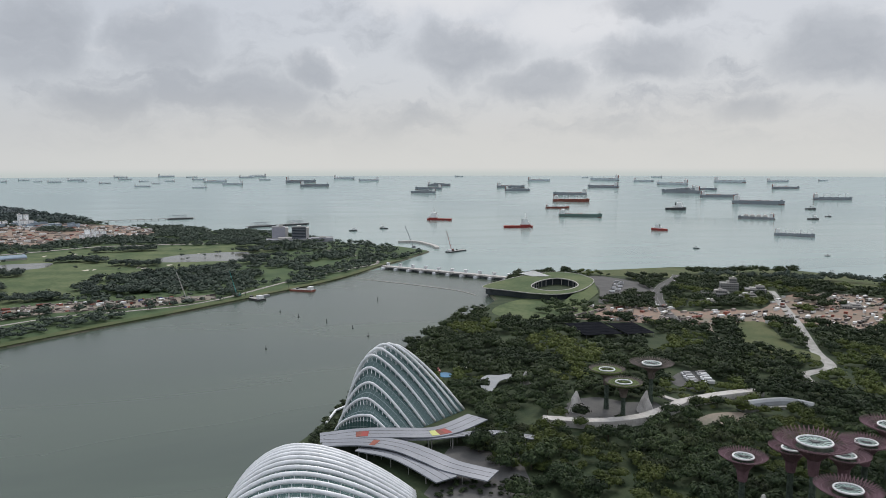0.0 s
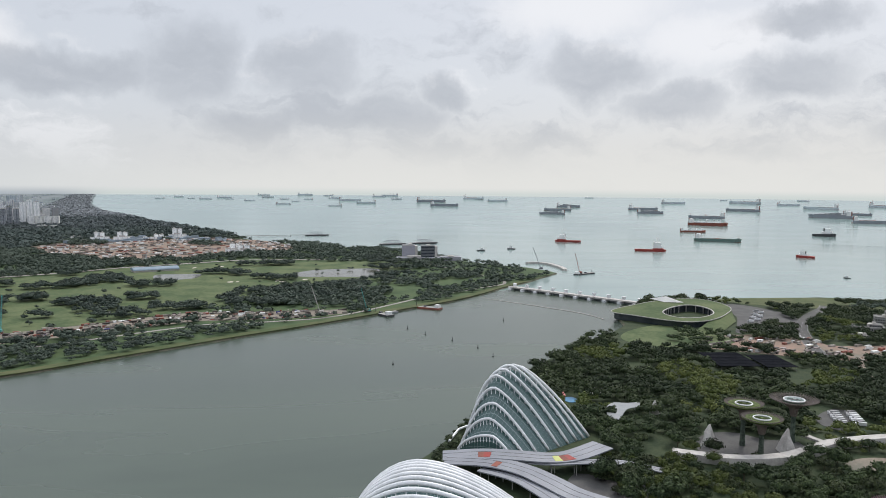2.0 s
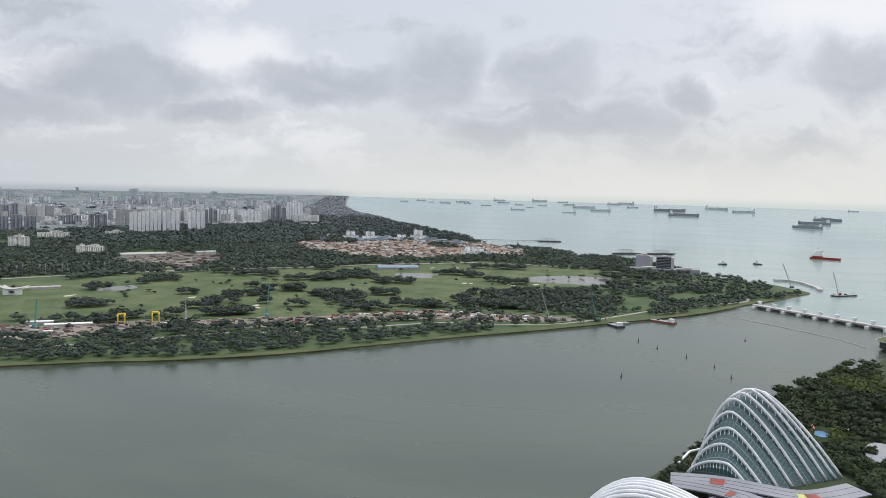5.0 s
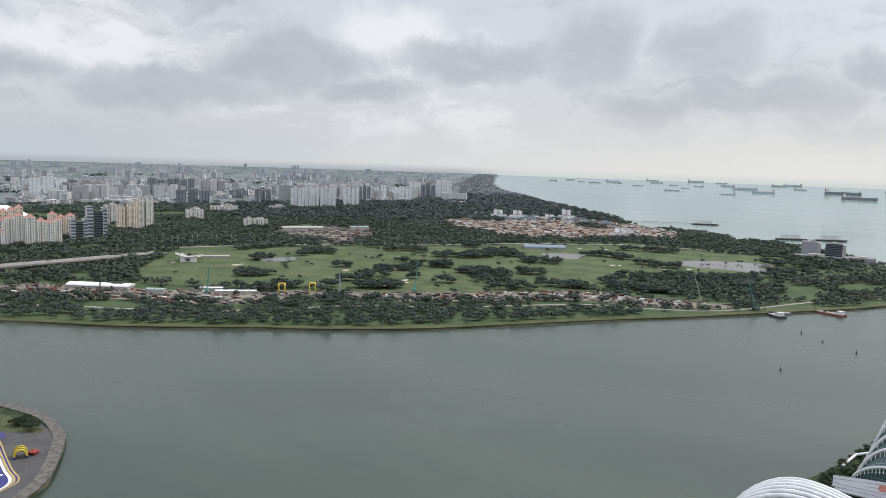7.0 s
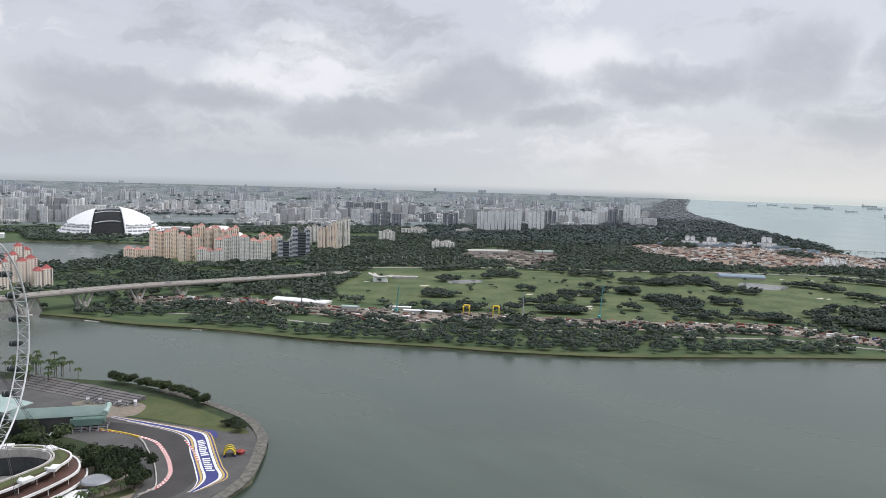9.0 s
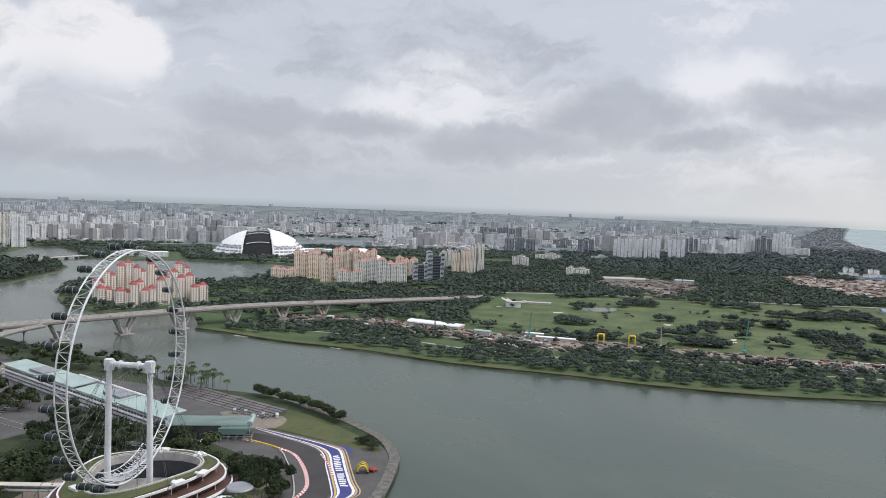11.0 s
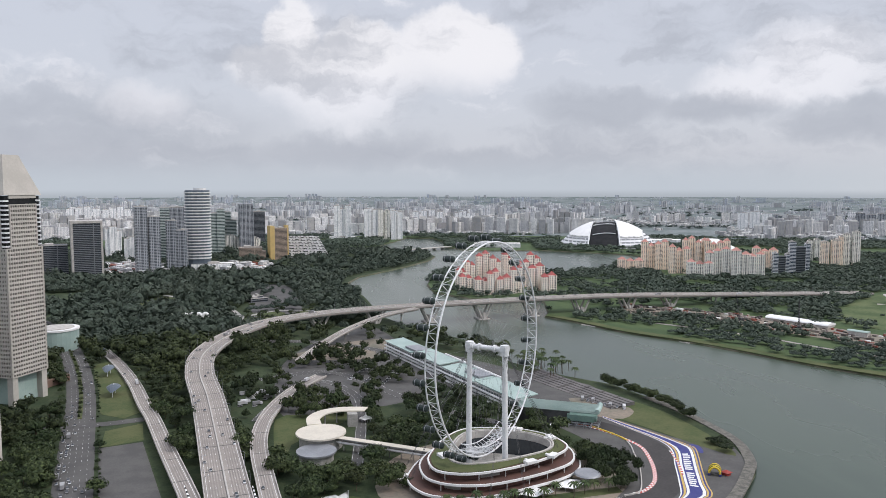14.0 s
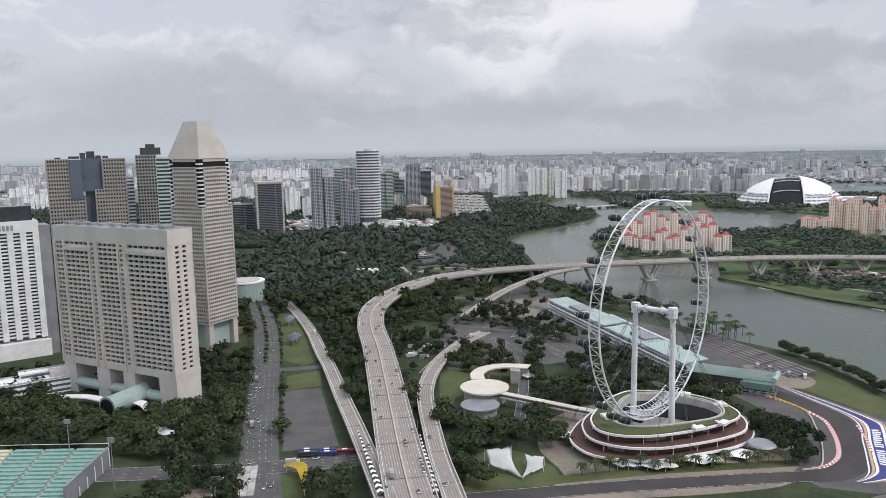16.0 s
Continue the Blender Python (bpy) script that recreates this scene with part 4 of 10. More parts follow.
part("transfer_beam", bm, STONE, hotel, "blank stone band over the legs")
for x0, x1 in ((-0.3, 0.9), (11.0, 12.6), (41.6, 43.4), (48.6, 51.2), (74.8, 76.6), (81.6, 85.2), (127.6, 130.3)):
    bm = bmesh.new()
    box(bm, x0, -1.1, 25, x1, 1.0, 126.9)
    part("pilaster", bm, STONE, hotel)
for x0, x1 in ((12.6, 41.6), (85.2, 127.6)):
    bm = bmesh.new()
    box(bm, x0, -1.15, 119.5, x1, 0.0, 122.5)
    part("ledge", bm, STONE, hotel, "projecting ledge over a bay")
bm = bmesh.new()
box(bm, 0.6, 0.6, HT, HW - 0.6, HD - 0.6, HT + 0.3)
for k in range(9):
    box(bm, 8 + k * 13.5, 5, HT + 0.3, 14 + k * 13.5, 15, HT + 2.2)
part("roof_plant", bm, GREY, hotel)
for x0, x1 in ((0, 14), (40, 55), (71, 84), (111, 130)):
    bm = bmesh.new()
    box(bm, x0, 0, -1, x1, HD, 25)
    part("leg", bm, STONE, hotel)
for x0, x1 in ((11, 42), (52, 73), (82, 113)):
    bm = bmesh.new()
    box(bm, x0, HD - 4, 0, x1, HD - 1, 25)
    part("lobby_wall", bm, STONED, hotel, "shaded lobby wall between the legs")
    bm = bmesh.new()
    bar(bm, (x0, 4, 8), (x1, 4, 8), 4.5, 12)
    part("lobby_roof", bm, TEAL, hotel, "pale green barrel roof")
to_hotel = pose(-318, 614, LAND, 0, 0, ANG).inverted()
tb, tm = to_hotel @ Vector((-238, 578, 12)), to_hotel @ Vector((-253, 545, 11))
td = (tm - tb).normalized()
bm = bmesh.new()
bar(bm, tb, tm, 7.5, 18)
bar(bm, tm - td * 0.8, tm + td * 0.8, 8.3, 18)
part("entrance_tube", bm, TEAL, hotel, "pale green entrance tube")
bm = bmesh.new()
bar(bm, tm + td * 0.9, tm + td * 1.2, 6.6, 18)
part("tube_mouth", bm, VOID, hotel, "dark glazed end of the tube")
for pts in ([(-308, 579, 8), (-295, 578, 8.6), (-282, 575, 9), (-264, 566, 9)], [(-248, 564, 9), (-240, 562, 9), (-230, 556, 8.4), (-222, 546, 7.5)]):
    bm = bmesh.new()
    strip(bm, curve([to_hotel @ Vector(p) for p in pts], 3), -4.0, 4.0, 0, 0.8)
    part("canopy", bm, MEMB, hotel, "curved white canopy roof")

# -- office tower with a blunt stone cap
office = tagged(empty("office_tower", -231.7, 727.4, LAND, 62.5), "tall stone office tower with a blunt pyramid cap", "office tower")
S, Z0, Z1 = 41.7, 26.0, 189.0
LEFT = Matrix.Translation((0, S, 0)) @ Matrix.Rotation(radians(-90), 4, "Z")
RIGHT = Matrix.Translation((S, 0, 0)) @ Matrix.Rotation(radians(90), 4, "Z")
BACK = Matrix.Translation((S, S, 0)) @ Matrix.Rotation(radians(180), 4, "Z")
# the darkness of the rooms is this block's own colour
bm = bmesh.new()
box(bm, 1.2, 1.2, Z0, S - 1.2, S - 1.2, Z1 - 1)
part("core", bm, VOID, office, "near-black core for unlit rooms behind the openings")
for nm, m in (("wall", Matrix()), ("wall", LEFT), ("wall", RIGHT), ("wall", BACK)):
    bm = bmesh.new()
    opening_wall(bm, m, S, Z0, 142, 30, even(1.5, S - 1.5, 14, 0.64), 1.2, 0.24, 0.76)
    opening_wall(bm, m @ Matrix.Translation((5.5, 0.004, 0)), S - 11, 142, 181, 10, even(0.8, S - 11.8, 11, 0.64), 1.2, 0.24, 0.76)
    box(bm, 5.5, 0.3, 186, S - 5.5, 1.2, 189, m)
    tagged(part(nm, bm, STONED, office, "stone wall with square windows"), kind="stuff")
for cx, cy in ((2.9, 2.9), (S - 2.9, 2.9), (2.9, S - 2.9), (S - 2.9, S - 2.9)):
    bm = bmesh.new()
    for k in range(11):
        bar(bm, (cx, cy, 143.2 + k * 4.0), (cx, cy, 144.6 + k * 4.0), 3.4, 10)
    tagged(part("corner_bands", bm, STEEL, office, "pale bands round a glass corner"), kind="stuff")
bm = bmesh.new()
a, b = -0.3, 11.8
lo = [bm.verts.new(p) for p in ((a, a, Z1), (S - a, a, Z1), (S - a, S - a, Z1), (a, S - a, Z1))]
hi = [bm.verts.new(p) for p in ((b, b, 225), (S - b, b, 225), (S - b, S - b, 225), (b, S - b, 225))]
for k in range(4):
    j = (k + 1) % 4
    bm.faces.new((lo[k], lo[j], hi[j], hi[k]))
bm.faces.new(hi)
bm.faces.new(lo[::-1])
part("cap", bm, STONED, office, "blunt sloping stone cap")
bm = bmesh.new()
box(bm, 7, 7, -1, S - 7, S - 7, Z0)
part("foot", bm, TEAL, office, "recessed glass foot")
for x, y in ((4, 4), (S - 4, 4), (4, S - 4), (S - 4, S - 4)):
    bm = bmesh.new()
    box(bm, x - 3, y - 3, -1, x + 3, y + 3, Z0)
    part("column", bm, STONED, office)
BROWNT = surf("brown_stone", (0.20, 0.13, 0.10), (0.15, 0.10, 0.08), 0.1, 0.7, 0.85)
# podium terraces at the foot
pod = tagged(empty("podium", -236, 800, LAND, 62.5), "terraced brown and glass podium beside the tower", "podium")
bm = bmesh.new()
box(bm, -26, -16, -1, 30, -2, 7)
part("terrace", bm, BROWNT, pod, "reddish stone terrace")
bm = bmesh.new()
box(bm, -14, -2, -1, 24, 10, 9)
part("glass_hall", bm, TEAL, pod, "pale green glass hall")
gh = tagged(empty("glass_hall", -262, 985, LAND), "round pale green glass hall with a white roof rim", "hall")
for r_, z0, z1, mt_, nm in ((24, 0, 24, TEAL, "drum"), (25, 24, 26, PAINT, "roof_rim"), (19, 26, 27, PARA, "roof")):
    bm = bmesh.new()
    prism(bm, [(r_ * math.cos(a), r_ * math.sin(a)) for a in [j * math.tau / 28 for j in range(28)]], z0, z1)
    part(nm, bm, mt_, gh)
# -- twin office behind, with a bridging glass box
twin = tagged(empty("office_tower", *polar(25.0, 900), LAND, 25), "grey stone twin office tower with bridging glass boxes", "office tower")
STONEG = surf("grey_stone", (0.30, 0.29, 0.265), (0.25, 0.24, 0.22), 0.05, 0.6, 0.8)
for x0, x1, z0, z1, nc in ((-38.5, -3.1, 0, 150, 12), (-38.5, -16.6, 150, 190, 8), (6.1, 38.0, 0, 158, 11), (14.5, 38.0, 158, 190, 8)):
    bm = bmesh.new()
    # solid core, coloured near-black as the unlit rooms of the shaft
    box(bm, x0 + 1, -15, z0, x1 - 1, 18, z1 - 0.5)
    part("core", bm, VOID, twin, "near-black core for unlit rooms behind the openings")
    fl_ = round((z1 - z0) / 4.0)
    bm = bmesh.new()
    opening_wall(bm, Matrix.Translation((x0, -16.5, 0)), x1 - x0, z0, z1, fl_, even(1.0, x1 - x0 - 1.0, nc, 0.58), 1.2, 0.26, 0.74)
    opening_wall(bm, Matrix.Translation((x1, -16.5, 0)) @ Matrix.Rotation(radians(90), 4, "Z"), 36, z0, z1, fl_, even(1.0, 35, 12, 0.58), 1.2, 0.26, 0.74)
    box(bm, x0, -15.3, z0, x0 + 1.0, 19.5, z1)
    box(bm, x0, 18.2, z0, x1, 19.5, z1)
    tagged(part("wall", bm, STONEG, twin, "grey stone wall with square windows"), kind="stuff")
for x0, x1, y0, z0, z1 in ((-16.6, -5.3, -17.5, 148, 189.5), (-5.3, 14.5, -12, 156, 190.5), (-3.1, 6.1, -8, 0, 156)):
    bm = bmesh.new()
    box(bm, x0 + 0.01, y0, z0, x1 - 0.01, 14, z1)
    part("sky_box", bm, SKYG, twin, "smoke-blue glass box between the shafts")
bm = bmesh.new()
for x0, x1, h in ((-17, -6, 2.5), (-6, 0, 6), (0, 9, 7.5), (9, 15, 3), (16, 22, 2.5), (-30, -24, 1.5)):
    box(bm, x0, -8, 190.5, x1 - 0.6, 6, 190.5 + h)
part("roof_plant", bm, DARK, twin)
tw2 = tagged(empty("office_tower", *polar(20.7, 940), LAND, 20), "grey stone office tower with a dark roof box", "office tower")
part("body", body_mesh("body", [(-8, 0, 22, 36, 0, 193)], F_STONE), F_STONE, tw2)
part("glass_bay", body_mesh("glass_bay", [(10, -2, 16, 34, 0, 190)], F_GBAND), F_GBAND, tw2, "banded green glass bay")
bm = bmesh.new()
box(bm, -14, -8, 193, 8, 8, 201)
box(bm, -8, -5, 201, 2, 5, 205)
part("roof_box", bm, DARK, tw2)
tower("office_tower", 22.5, 990, 0, [(0, 0, 14, 24, 0, 166)], F_STRIPE, "narrow white banded office block")
# -- white hotel with tall fins
wh = tagged(empty("hotel", -392, 733, LAND, 36), "white hotel with tall fins and balcony stacks", "hotel")
bm = bmesh.new()
box(bm, -90, 0, 20, -1, 22, 122)
box(bm, -70, 2, 133, -6, 18, 147)
part("body", bm, GLASS, wh, "dark balcony stacks")
for k in range(8):
    bm = bmesh.new()
    x = -4.5 - k * 11.0
    box(bm, x - 2.6, -2.6, 18, x + 2.6, 22, 132)
    part("fin", bm, PAINT, wh)
bm = bmesh.new()
for k in range(30):
    box(bm, -89, -1.2, 20 + k * 3.4, -2, 0.2, 21.6 + k * 3.4)
tagged(part("balcony", bm, PAINT, wh, "white balcony fronts"), kind="stuff")
bm = bmesh.new()
box(bm, -90, -2.8, 122, -2, 22.5, 133)
part("cornice", bm, PAINT, wh, "white top band")
bm = bmesh.new()
box(bm, -90, -8, 0, 0, 26, 16)
part("base", bm, PAINT, wh, "low white base")
bm = bmesh.new()
box(bm, -3.5, -2.5, 0, 8, 24, 128)
part("end_wall", bm, GREY, wh, "blue-grey blank end wall")
bm = bmesh.new()
for k in range(7):
    x = -46 + k * 3.4
    box(bm, x, -3.1, 124.5, x + 2.2, -2.82, 129.5)
tagged(part("sign", bm, GREY, wh, "row of plain grey sign shapes"), kind="stuff")

# -- city towers beyond the wood
dk = tower("office_tower", 12.88, 1800, 4, [(0, 0, 54, 40, 0, 118)], F_DARK, "dark glass office block with a pale frame", roof=PARA)
for x0 in (-31, 27):
    bm = bmesh.new()
    box(bm, x0, -21, 0, x0 + 4, 20, 122)
    part("frame_post", bm, PARA, dk, "pale side frame")
bm = bmesh.new()
box(bm, -31.2, -21.2, 118, 31.2, 20.2, 123)
part("frame_head", bm, PARA, dk, "pale top frame")
tower("apartment_tower", 8.96, 1815, 10, [(-14, 0, 24, 26, 0, 151), (14, 4, 24, 26, 0, 128)], F_GREYG, "slim grey glass apartment tower", group="grey glass towers")
tower("apartment_tower", 7.1, 1835, -8, [(-8, 0, 22, 26, 0, 118), (14, 6, 22, 26, 0, 96)], F_GREYG, "slim grey glass apartment tower", group="grey glass towers")
tower("office_tower", 6.9, 2080, 0, [(0, 0, 40, 36, 0, 142)], F_GREYG, "grey glass block with a flat top")
st = tagged(empty("office_tower", *polar(5.55, 1880), LAND, 5), "white round-ended tower with horizontal bands", "office tower")
for k in range(23):
    z = 26 + k * 7.0
    bm = bmesh.new()
    prism(bm, [(30 * math.copysign(abs(math.cos(a)) ** 0.7, math.cos(a)), 22 * math.sin(a)) for a in [j * math.tau / 20 for j in range(20)]], z, z + 3.2)
    part("floor_band", bm, PAINT, st, "white floor band")
bm = bmesh.new()
prism(bm, [(28 * math.copysign(abs(math.cos(a)) ** 0.7, math.cos(a)), 20 * math.sin(a)) for a in [j * math.tau / 20 for j in range(20)]], 0, 187)
part("core", bm, SKYG, st, "grey-blue glass core")
bm = bmesh.new()
prism(bm, [(14 * math.cos(a) + 6, 14 * math.sin(a)) for a in [j * math.tau / 12 for j in range(12)]], 187, 192)
part("roof_plant", bm, PAINT, st)
tower("podium", 4.6, 1870, 0, [(0, 0, 96, 30, 0, 14)], F_WHITE, "low white podium of the banded tower", "podium")
tower("apartment_tower", 2.2, 2294, 8, [(0, 0, 40, 34, 0, 146)], F_GREYG, "plain grey glass apartment tower", plant=False)
tower("apartment_tower", 1.25, 2600, 0, [(0, 0, 38, 34, 0, 112)], F_DARK, "dark glass office slab tower")
tower("apartment_tower", -4.85, 2842, 0, [(-21, 0, 22, 30, 0, 124), (21, 0, 22, 30, 0, 124), (0, 4, 26, 24, 0, 112), (0, 0, 100, 40, 0, 8)], F_WHITE, "white twin-shafted apartment tower")
OCHRE = surf("ochre_tiles", (0.58, 0.42, 0.17), (0.50, 0.37, 0.16), 0.1, 0.9, 0.6)
gold = tower("office_tower", -0.35, 2091, 14, [(-6, 0, 34, 34, 0, 84)], F_BROWN, "brown office block with a golden side")
part("gold_side", body_mesh("gold_side", [(-29.0, 0, 12, 34, 0, 90), (14, 6, 8, 20, 0, 91)], OCHRE), OCHRE, gold, "golden side wall")
gm = tagged(empty("stepped_block", *polar(-2.2, 2130), LAND, -4), "stepped pale block with sloping terraces of flats", "apartment block")
for k in range(14):
    bm = bmesh.new()
    x1 = 60 - k * 2.2
    box(bm, -54, -14 + k * 1.6, k * 4.2, x1, 16, k * 4.2 + 1.9)
    for q in range(11):
        if (q * 5 + k * 3) % 7 < 5:
            u = -54 + q * (x1 + 50) / 11
            box(bm, u, -13.6 + k * 1.6, k * 4.2 + 1.95, u + 5.5, -9.2 + k * 1.6, k * 4.2 + 3.5)
    part("terrace", bm, PAINT, gm)
    bm = bmesh.new()
    box(bm, -53, -9 + k * 1.6, k * 4.2 + 1.7, x1 - 1, 16, k * 4.2 + 4.2)
    part("floor", bm, VOID if k % 2 else DARK, gm)
tower("office_block", 1.9, 2075, 0, [(0, 0, 60, 34, 0, 34), (24, 0, 30, 30, 0, 24)], F_BROWN, "low brown office block beside trees")
for az, d, w, h in ((5.87, 2337, 80, 50), (3.32, 2306, 60, 52), (1.8, 2330, 50, 46), (9.9, 2200, 50, 60), (11.2, 2300, 44, 84)):
    tower("apartment_block", az, d, 6, [(0, 0, w * 0.45, 18, 0, h), (w * 0.3, 6, w * 0.4, 18, 0, h * 0.85), (-w * 0.3, 6, w * 0.3, 18, 0, h * 0.92)], F_CREAM if h < 55 else F_WHITE, "pale slab block of flats", group="slab blocks of flats")
tower("office_block", 15.0, 1830, 0, [(0, 0, 60, 40, 0, 70)], F_DARK, "dark glass office block")
for az, d, w, h in ((-11.27, 3535, 150, 82), (-6.91, 3685, 80, 84), (-8.38, 3566, 100, 86), (-13.91, 3515, 74, 76), (10.91, 3778, 122, 96), (13.0, 4150, 160, 90), (26, 3600, 150, 80), (29, 3300, 90, 70), (28, 2900, 60, 60)):
    tower("apartment_block", az, d, 0, [((k - 1.5) * w / 4, (k % 2) * 8, w / 5, 18, 0, h * (0.94 + 0.06 * ((k * 7) % 3))) for k in range(4)], F_WHITE, "long white slab block of public flats", group="slab blocks of flats")

for az, w, h, mt in ((-7.02, 56, 113, F_WHITE), (-7.95, 46, 110, F_CREAM), (-8.9, 44, 105, F_WHITE)):
    tower("apartment_block", az, 2800, 4, [(-w * 0.27, 0, w * 0.42, 22, 0, h), (w * 0.27, 3, w * 0.42, 22, 0, h * 0.97), (0, 6, w * 0.3, 16, 0, h * 0.9)], mt, "tall pale slab tower of flats by the river", group="river slab towers")
tower("office_block", 4.25, 2300, 6, [(0, 0, 40, 34, 0, 118), (10, -4, 22, 34, 0, 130)], F_GBAND, "green glass office block with stepped bands", group="green glass offices")
tower("office_block", 3.3, 2330, -6, [(0, 0, 36, 30, 0, 96), (-8, 4, 20, 24, 0, 120)], F_GBAND, "green glass office block with stepped bands", group="green glass offices")
tower("office_block", 7.5, 2150, 0, [(0, 0, 46, 30, 0, 139)], F_GBAND, "green glass office block with stepped bands", group="green glass offices")

# -- waterside condominiums
def condo(az, d, w, h, mat, roofm, label, rz=0.0, group="peach condominiums"):
    n = max(2, round(w / 17))
    bx, rf = [], []
    for k in range(n):
        cx = (k - (n - 1) / 2) * w / n
        hh = h * (1.0 - 0.07 * ((k * 5 + int(d)) % 3))
        bx.append((cx, (k % 2) * 7, w / n + 0.5, 20, 0, hh))
        rf.append((cx, (k % 2) * 7, w / n * 0.9, 17, hh, 7.0, 0.8))
    return tower("apartment_tower", az, d, rz, bx, mat, label, "apartment tower", group, roofm, False, rf)


PEACHY = "peach apartment tower with small pink tiled roofs"
for az, d, w, h, mt in ((-26.39, 1803, 58, 27, F_PEACH), (-28.11, 1842, 62, 66, F_PEACH), (-29.83, 1782, 46, 60, F_PEACH), (-30.9, 1960, 60, 68, F_PEACH), (-32.4, 1950, 60, 64, F_PEACH), (-31.26, 1713, 54, 34, F_CREAM), (-32.45, 1724, 50, 62, F_CREAM), (-34.0, 1722, 40, 60, F_CREAM), (-35.0, 1730, 34, 56, F_CREAM), (-35.54, 1911, 55, 52, F_PEACH)):
    condo(az, d, w, h, mt, TILEP, PEACHY if mt is F_PEACH else "cream apartment tower with small pink tiled roofs", 6)
for az, d, w, h in ((-36.55, 1857, 36, 46), (-37.7, 1887, 46, 70)):
    t_ = tower("apartment_tower", az, d, 10, [(-w * 0.32, 0, w * 0.3, 22, 0, h), (w * 0.36, 0, w * 0.2, 24, 0, h * 0.96)], F_BW, "white and dark glass stepped apartment tower", "apartment tower", "glass condominiums")
    part("glass_bay", body_mesh("glass_bay", [(w * 0.05, 1, w * 0.45, 20, 0, h * 0.86)], F_DARK), F_DARK, t_, "sloping dark glass bay")
for az, d, w, h in ((-38.57, 2220, 31, 56), (-39.6, 2070, 46, 64), (-40.83, 2123, 40, 83), (-40.1, 2100, 18, 72)):
    tower("apartment_tower", az, d, 8, [(-w * 0.27, 0, w * 0.4, 20, 0, h * 0.93), (w * 0.27, 3, w * 0.45, 22, 0, h)], F_CREAM if d > 2110 else F_PEACH, "pale pinkish apartment tower", "apartment tower", "far condominiums")
REDDY = "cream apartment tower with red hipped roofs on the waterside"
for az, d, w, h in ((-14.14, 1419, 26, 27), (-15.39, 1368, 28, 28), (-15.42, 1535, 28, 64), (-16.23, 1376, 23, 44), (-17.02, 1379, 28, 32), (-17.28, 1542, 22, 58), (-17.97, 1396, 22, 46), (-19.27, 1551, 28, 57), (-19.49, 1430, 30, 50), (-20.42, 1415, 29, 33), (-14.43, 1503, 24, 46), (-16.4, 1500, 22, 54), (-18.5, 1480, 26, 48), (-13.8, 1470, 20, 34)):
    condo(az, d, w, h, F_RED, TILE, REDDY, 12, "red-roofed condominiums")
for az, d, w, h in ((-51.46, 2942, 54, 84), (-52.52, 2955, 54, 88), (-53.7, 2948, 60, 89), (-55.42, 3084, 66, 84)):
    n = 4
    tower("apartment_tower", az, d, 0, [((k - 1.5) * w / 4, (k % 2) * 6, w / 4.6, 20, 0, h * (0.95 + 0.05 * (k % 2))) for k in range(n)], F_WHITE, "tall white public apartment tower with vertical bays", "apartment tower", "white towers")
for az, d, w, h in ((-44.04, 3180, 133, 57), (-57.3, 3677, 100, 71), (-59.2, 3700, 100, 71), (-61.2, 3786, 76, 85), (-62.36, 3950, 83, 112), (-34.81, 3682, 151, 80), (-36.51, 3849, 70, 62), (-41.92, 3951, 129, 71), (-43.43, 3987, 106, 73), (-48.94, 3255, 69, 59), (-47.2, 3600, 90, 40), (-56.4, 3600, 60, 75), (-60.2, 4100, 60, 90)):
    tower("apartment_block", az, d, 0, [((k - 1) * w / 3, (k % 2) * 9, w / 3.5, 20, 0, h * (0.92 + 0.08 * ((k + int(d)) % 2))) for k in range(3)], F_GREYG if d % 3 == 0 else F_WHITE, "far slab block of flats beyond the woods", "apartment block", "far slab blocks")
for az, d, w, h in ((-44.15, 2365, 50, 32), (-48.64, 2160, 50, 20), (-47.9, 2150, 24, 22), (-46.2, 2700, 90, 22), (-50.0, 2800, 60, 18)):
    tower("low_block", az, d, 5, [(0, 0, w, 24, 0, h), (w * 0.1, 3, w * 0.4, 14, h, h + 5)], F_CREAM, "low pale block among trees", "building")

# -- domed stadium
sx, sy = polar(-24.72, 2590)
stad = tagged(empty("stadium", sx, sy, LAND, -24.72), "white domed stadium with a dark open roof", "stadium")
RIBW = facade("stadium_louvres", (0.66, 0.67, 0.68), (0.16, 0.17, 0.18), 9.0, 14.0, 0.45, 0.86)


def cap(r):
    return 80.0 * (1 - (r / 164.0) ** 2) ** 0.9 if r < 164 else 0.0


def dome_part(name, test, mat, lift, label):
    bm_ = bmesh.new()
    grid = {}
    n = 44
    for i in range(n + 1):
        for j in range(n + 1):
            u, v_ = i / n * 2 - 1, j / n * 2 - 1
            x, y = 164 * u * math.sqrt(1 - v_ * v_ / 2), 164 * v_ * math.sqrt(1 - u * u / 2)
            grid[i, j] = Vector((x, y, cap(min(math.hypot(x, y), 163.9)) + lift))
    made = {}
    uvl = bm_.loops.layers.uv.new("uv")
    for i in range(n):
        for j in range(n):
            c = (grid[i, j] + grid[i + 1, j + 1]) / 2
            if test(c):
                f_ = bm_.faces.new([made.setdefault(k, bm_.verts.new(grid[k])) for k in ((i, j), (i + 1, j), (i + 1, j + 1), (i, j + 1))])
                for lp in f_.loops:
                    lp[uvl].uv = (lp.vert.co.x, lp.vert.co.length)
    if lift > 1:
        geo = bmesh.ops.extrude_face_region(bm_, geom=bm_.faces[:])
        bmesh.ops.translate(bm_, verts=[g for g in geo["geom"] if isinstance(g, bmesh.types.BMVert)], vec=(0, 0, 3.0))
    return part(name, bm_, mat, stad, label)


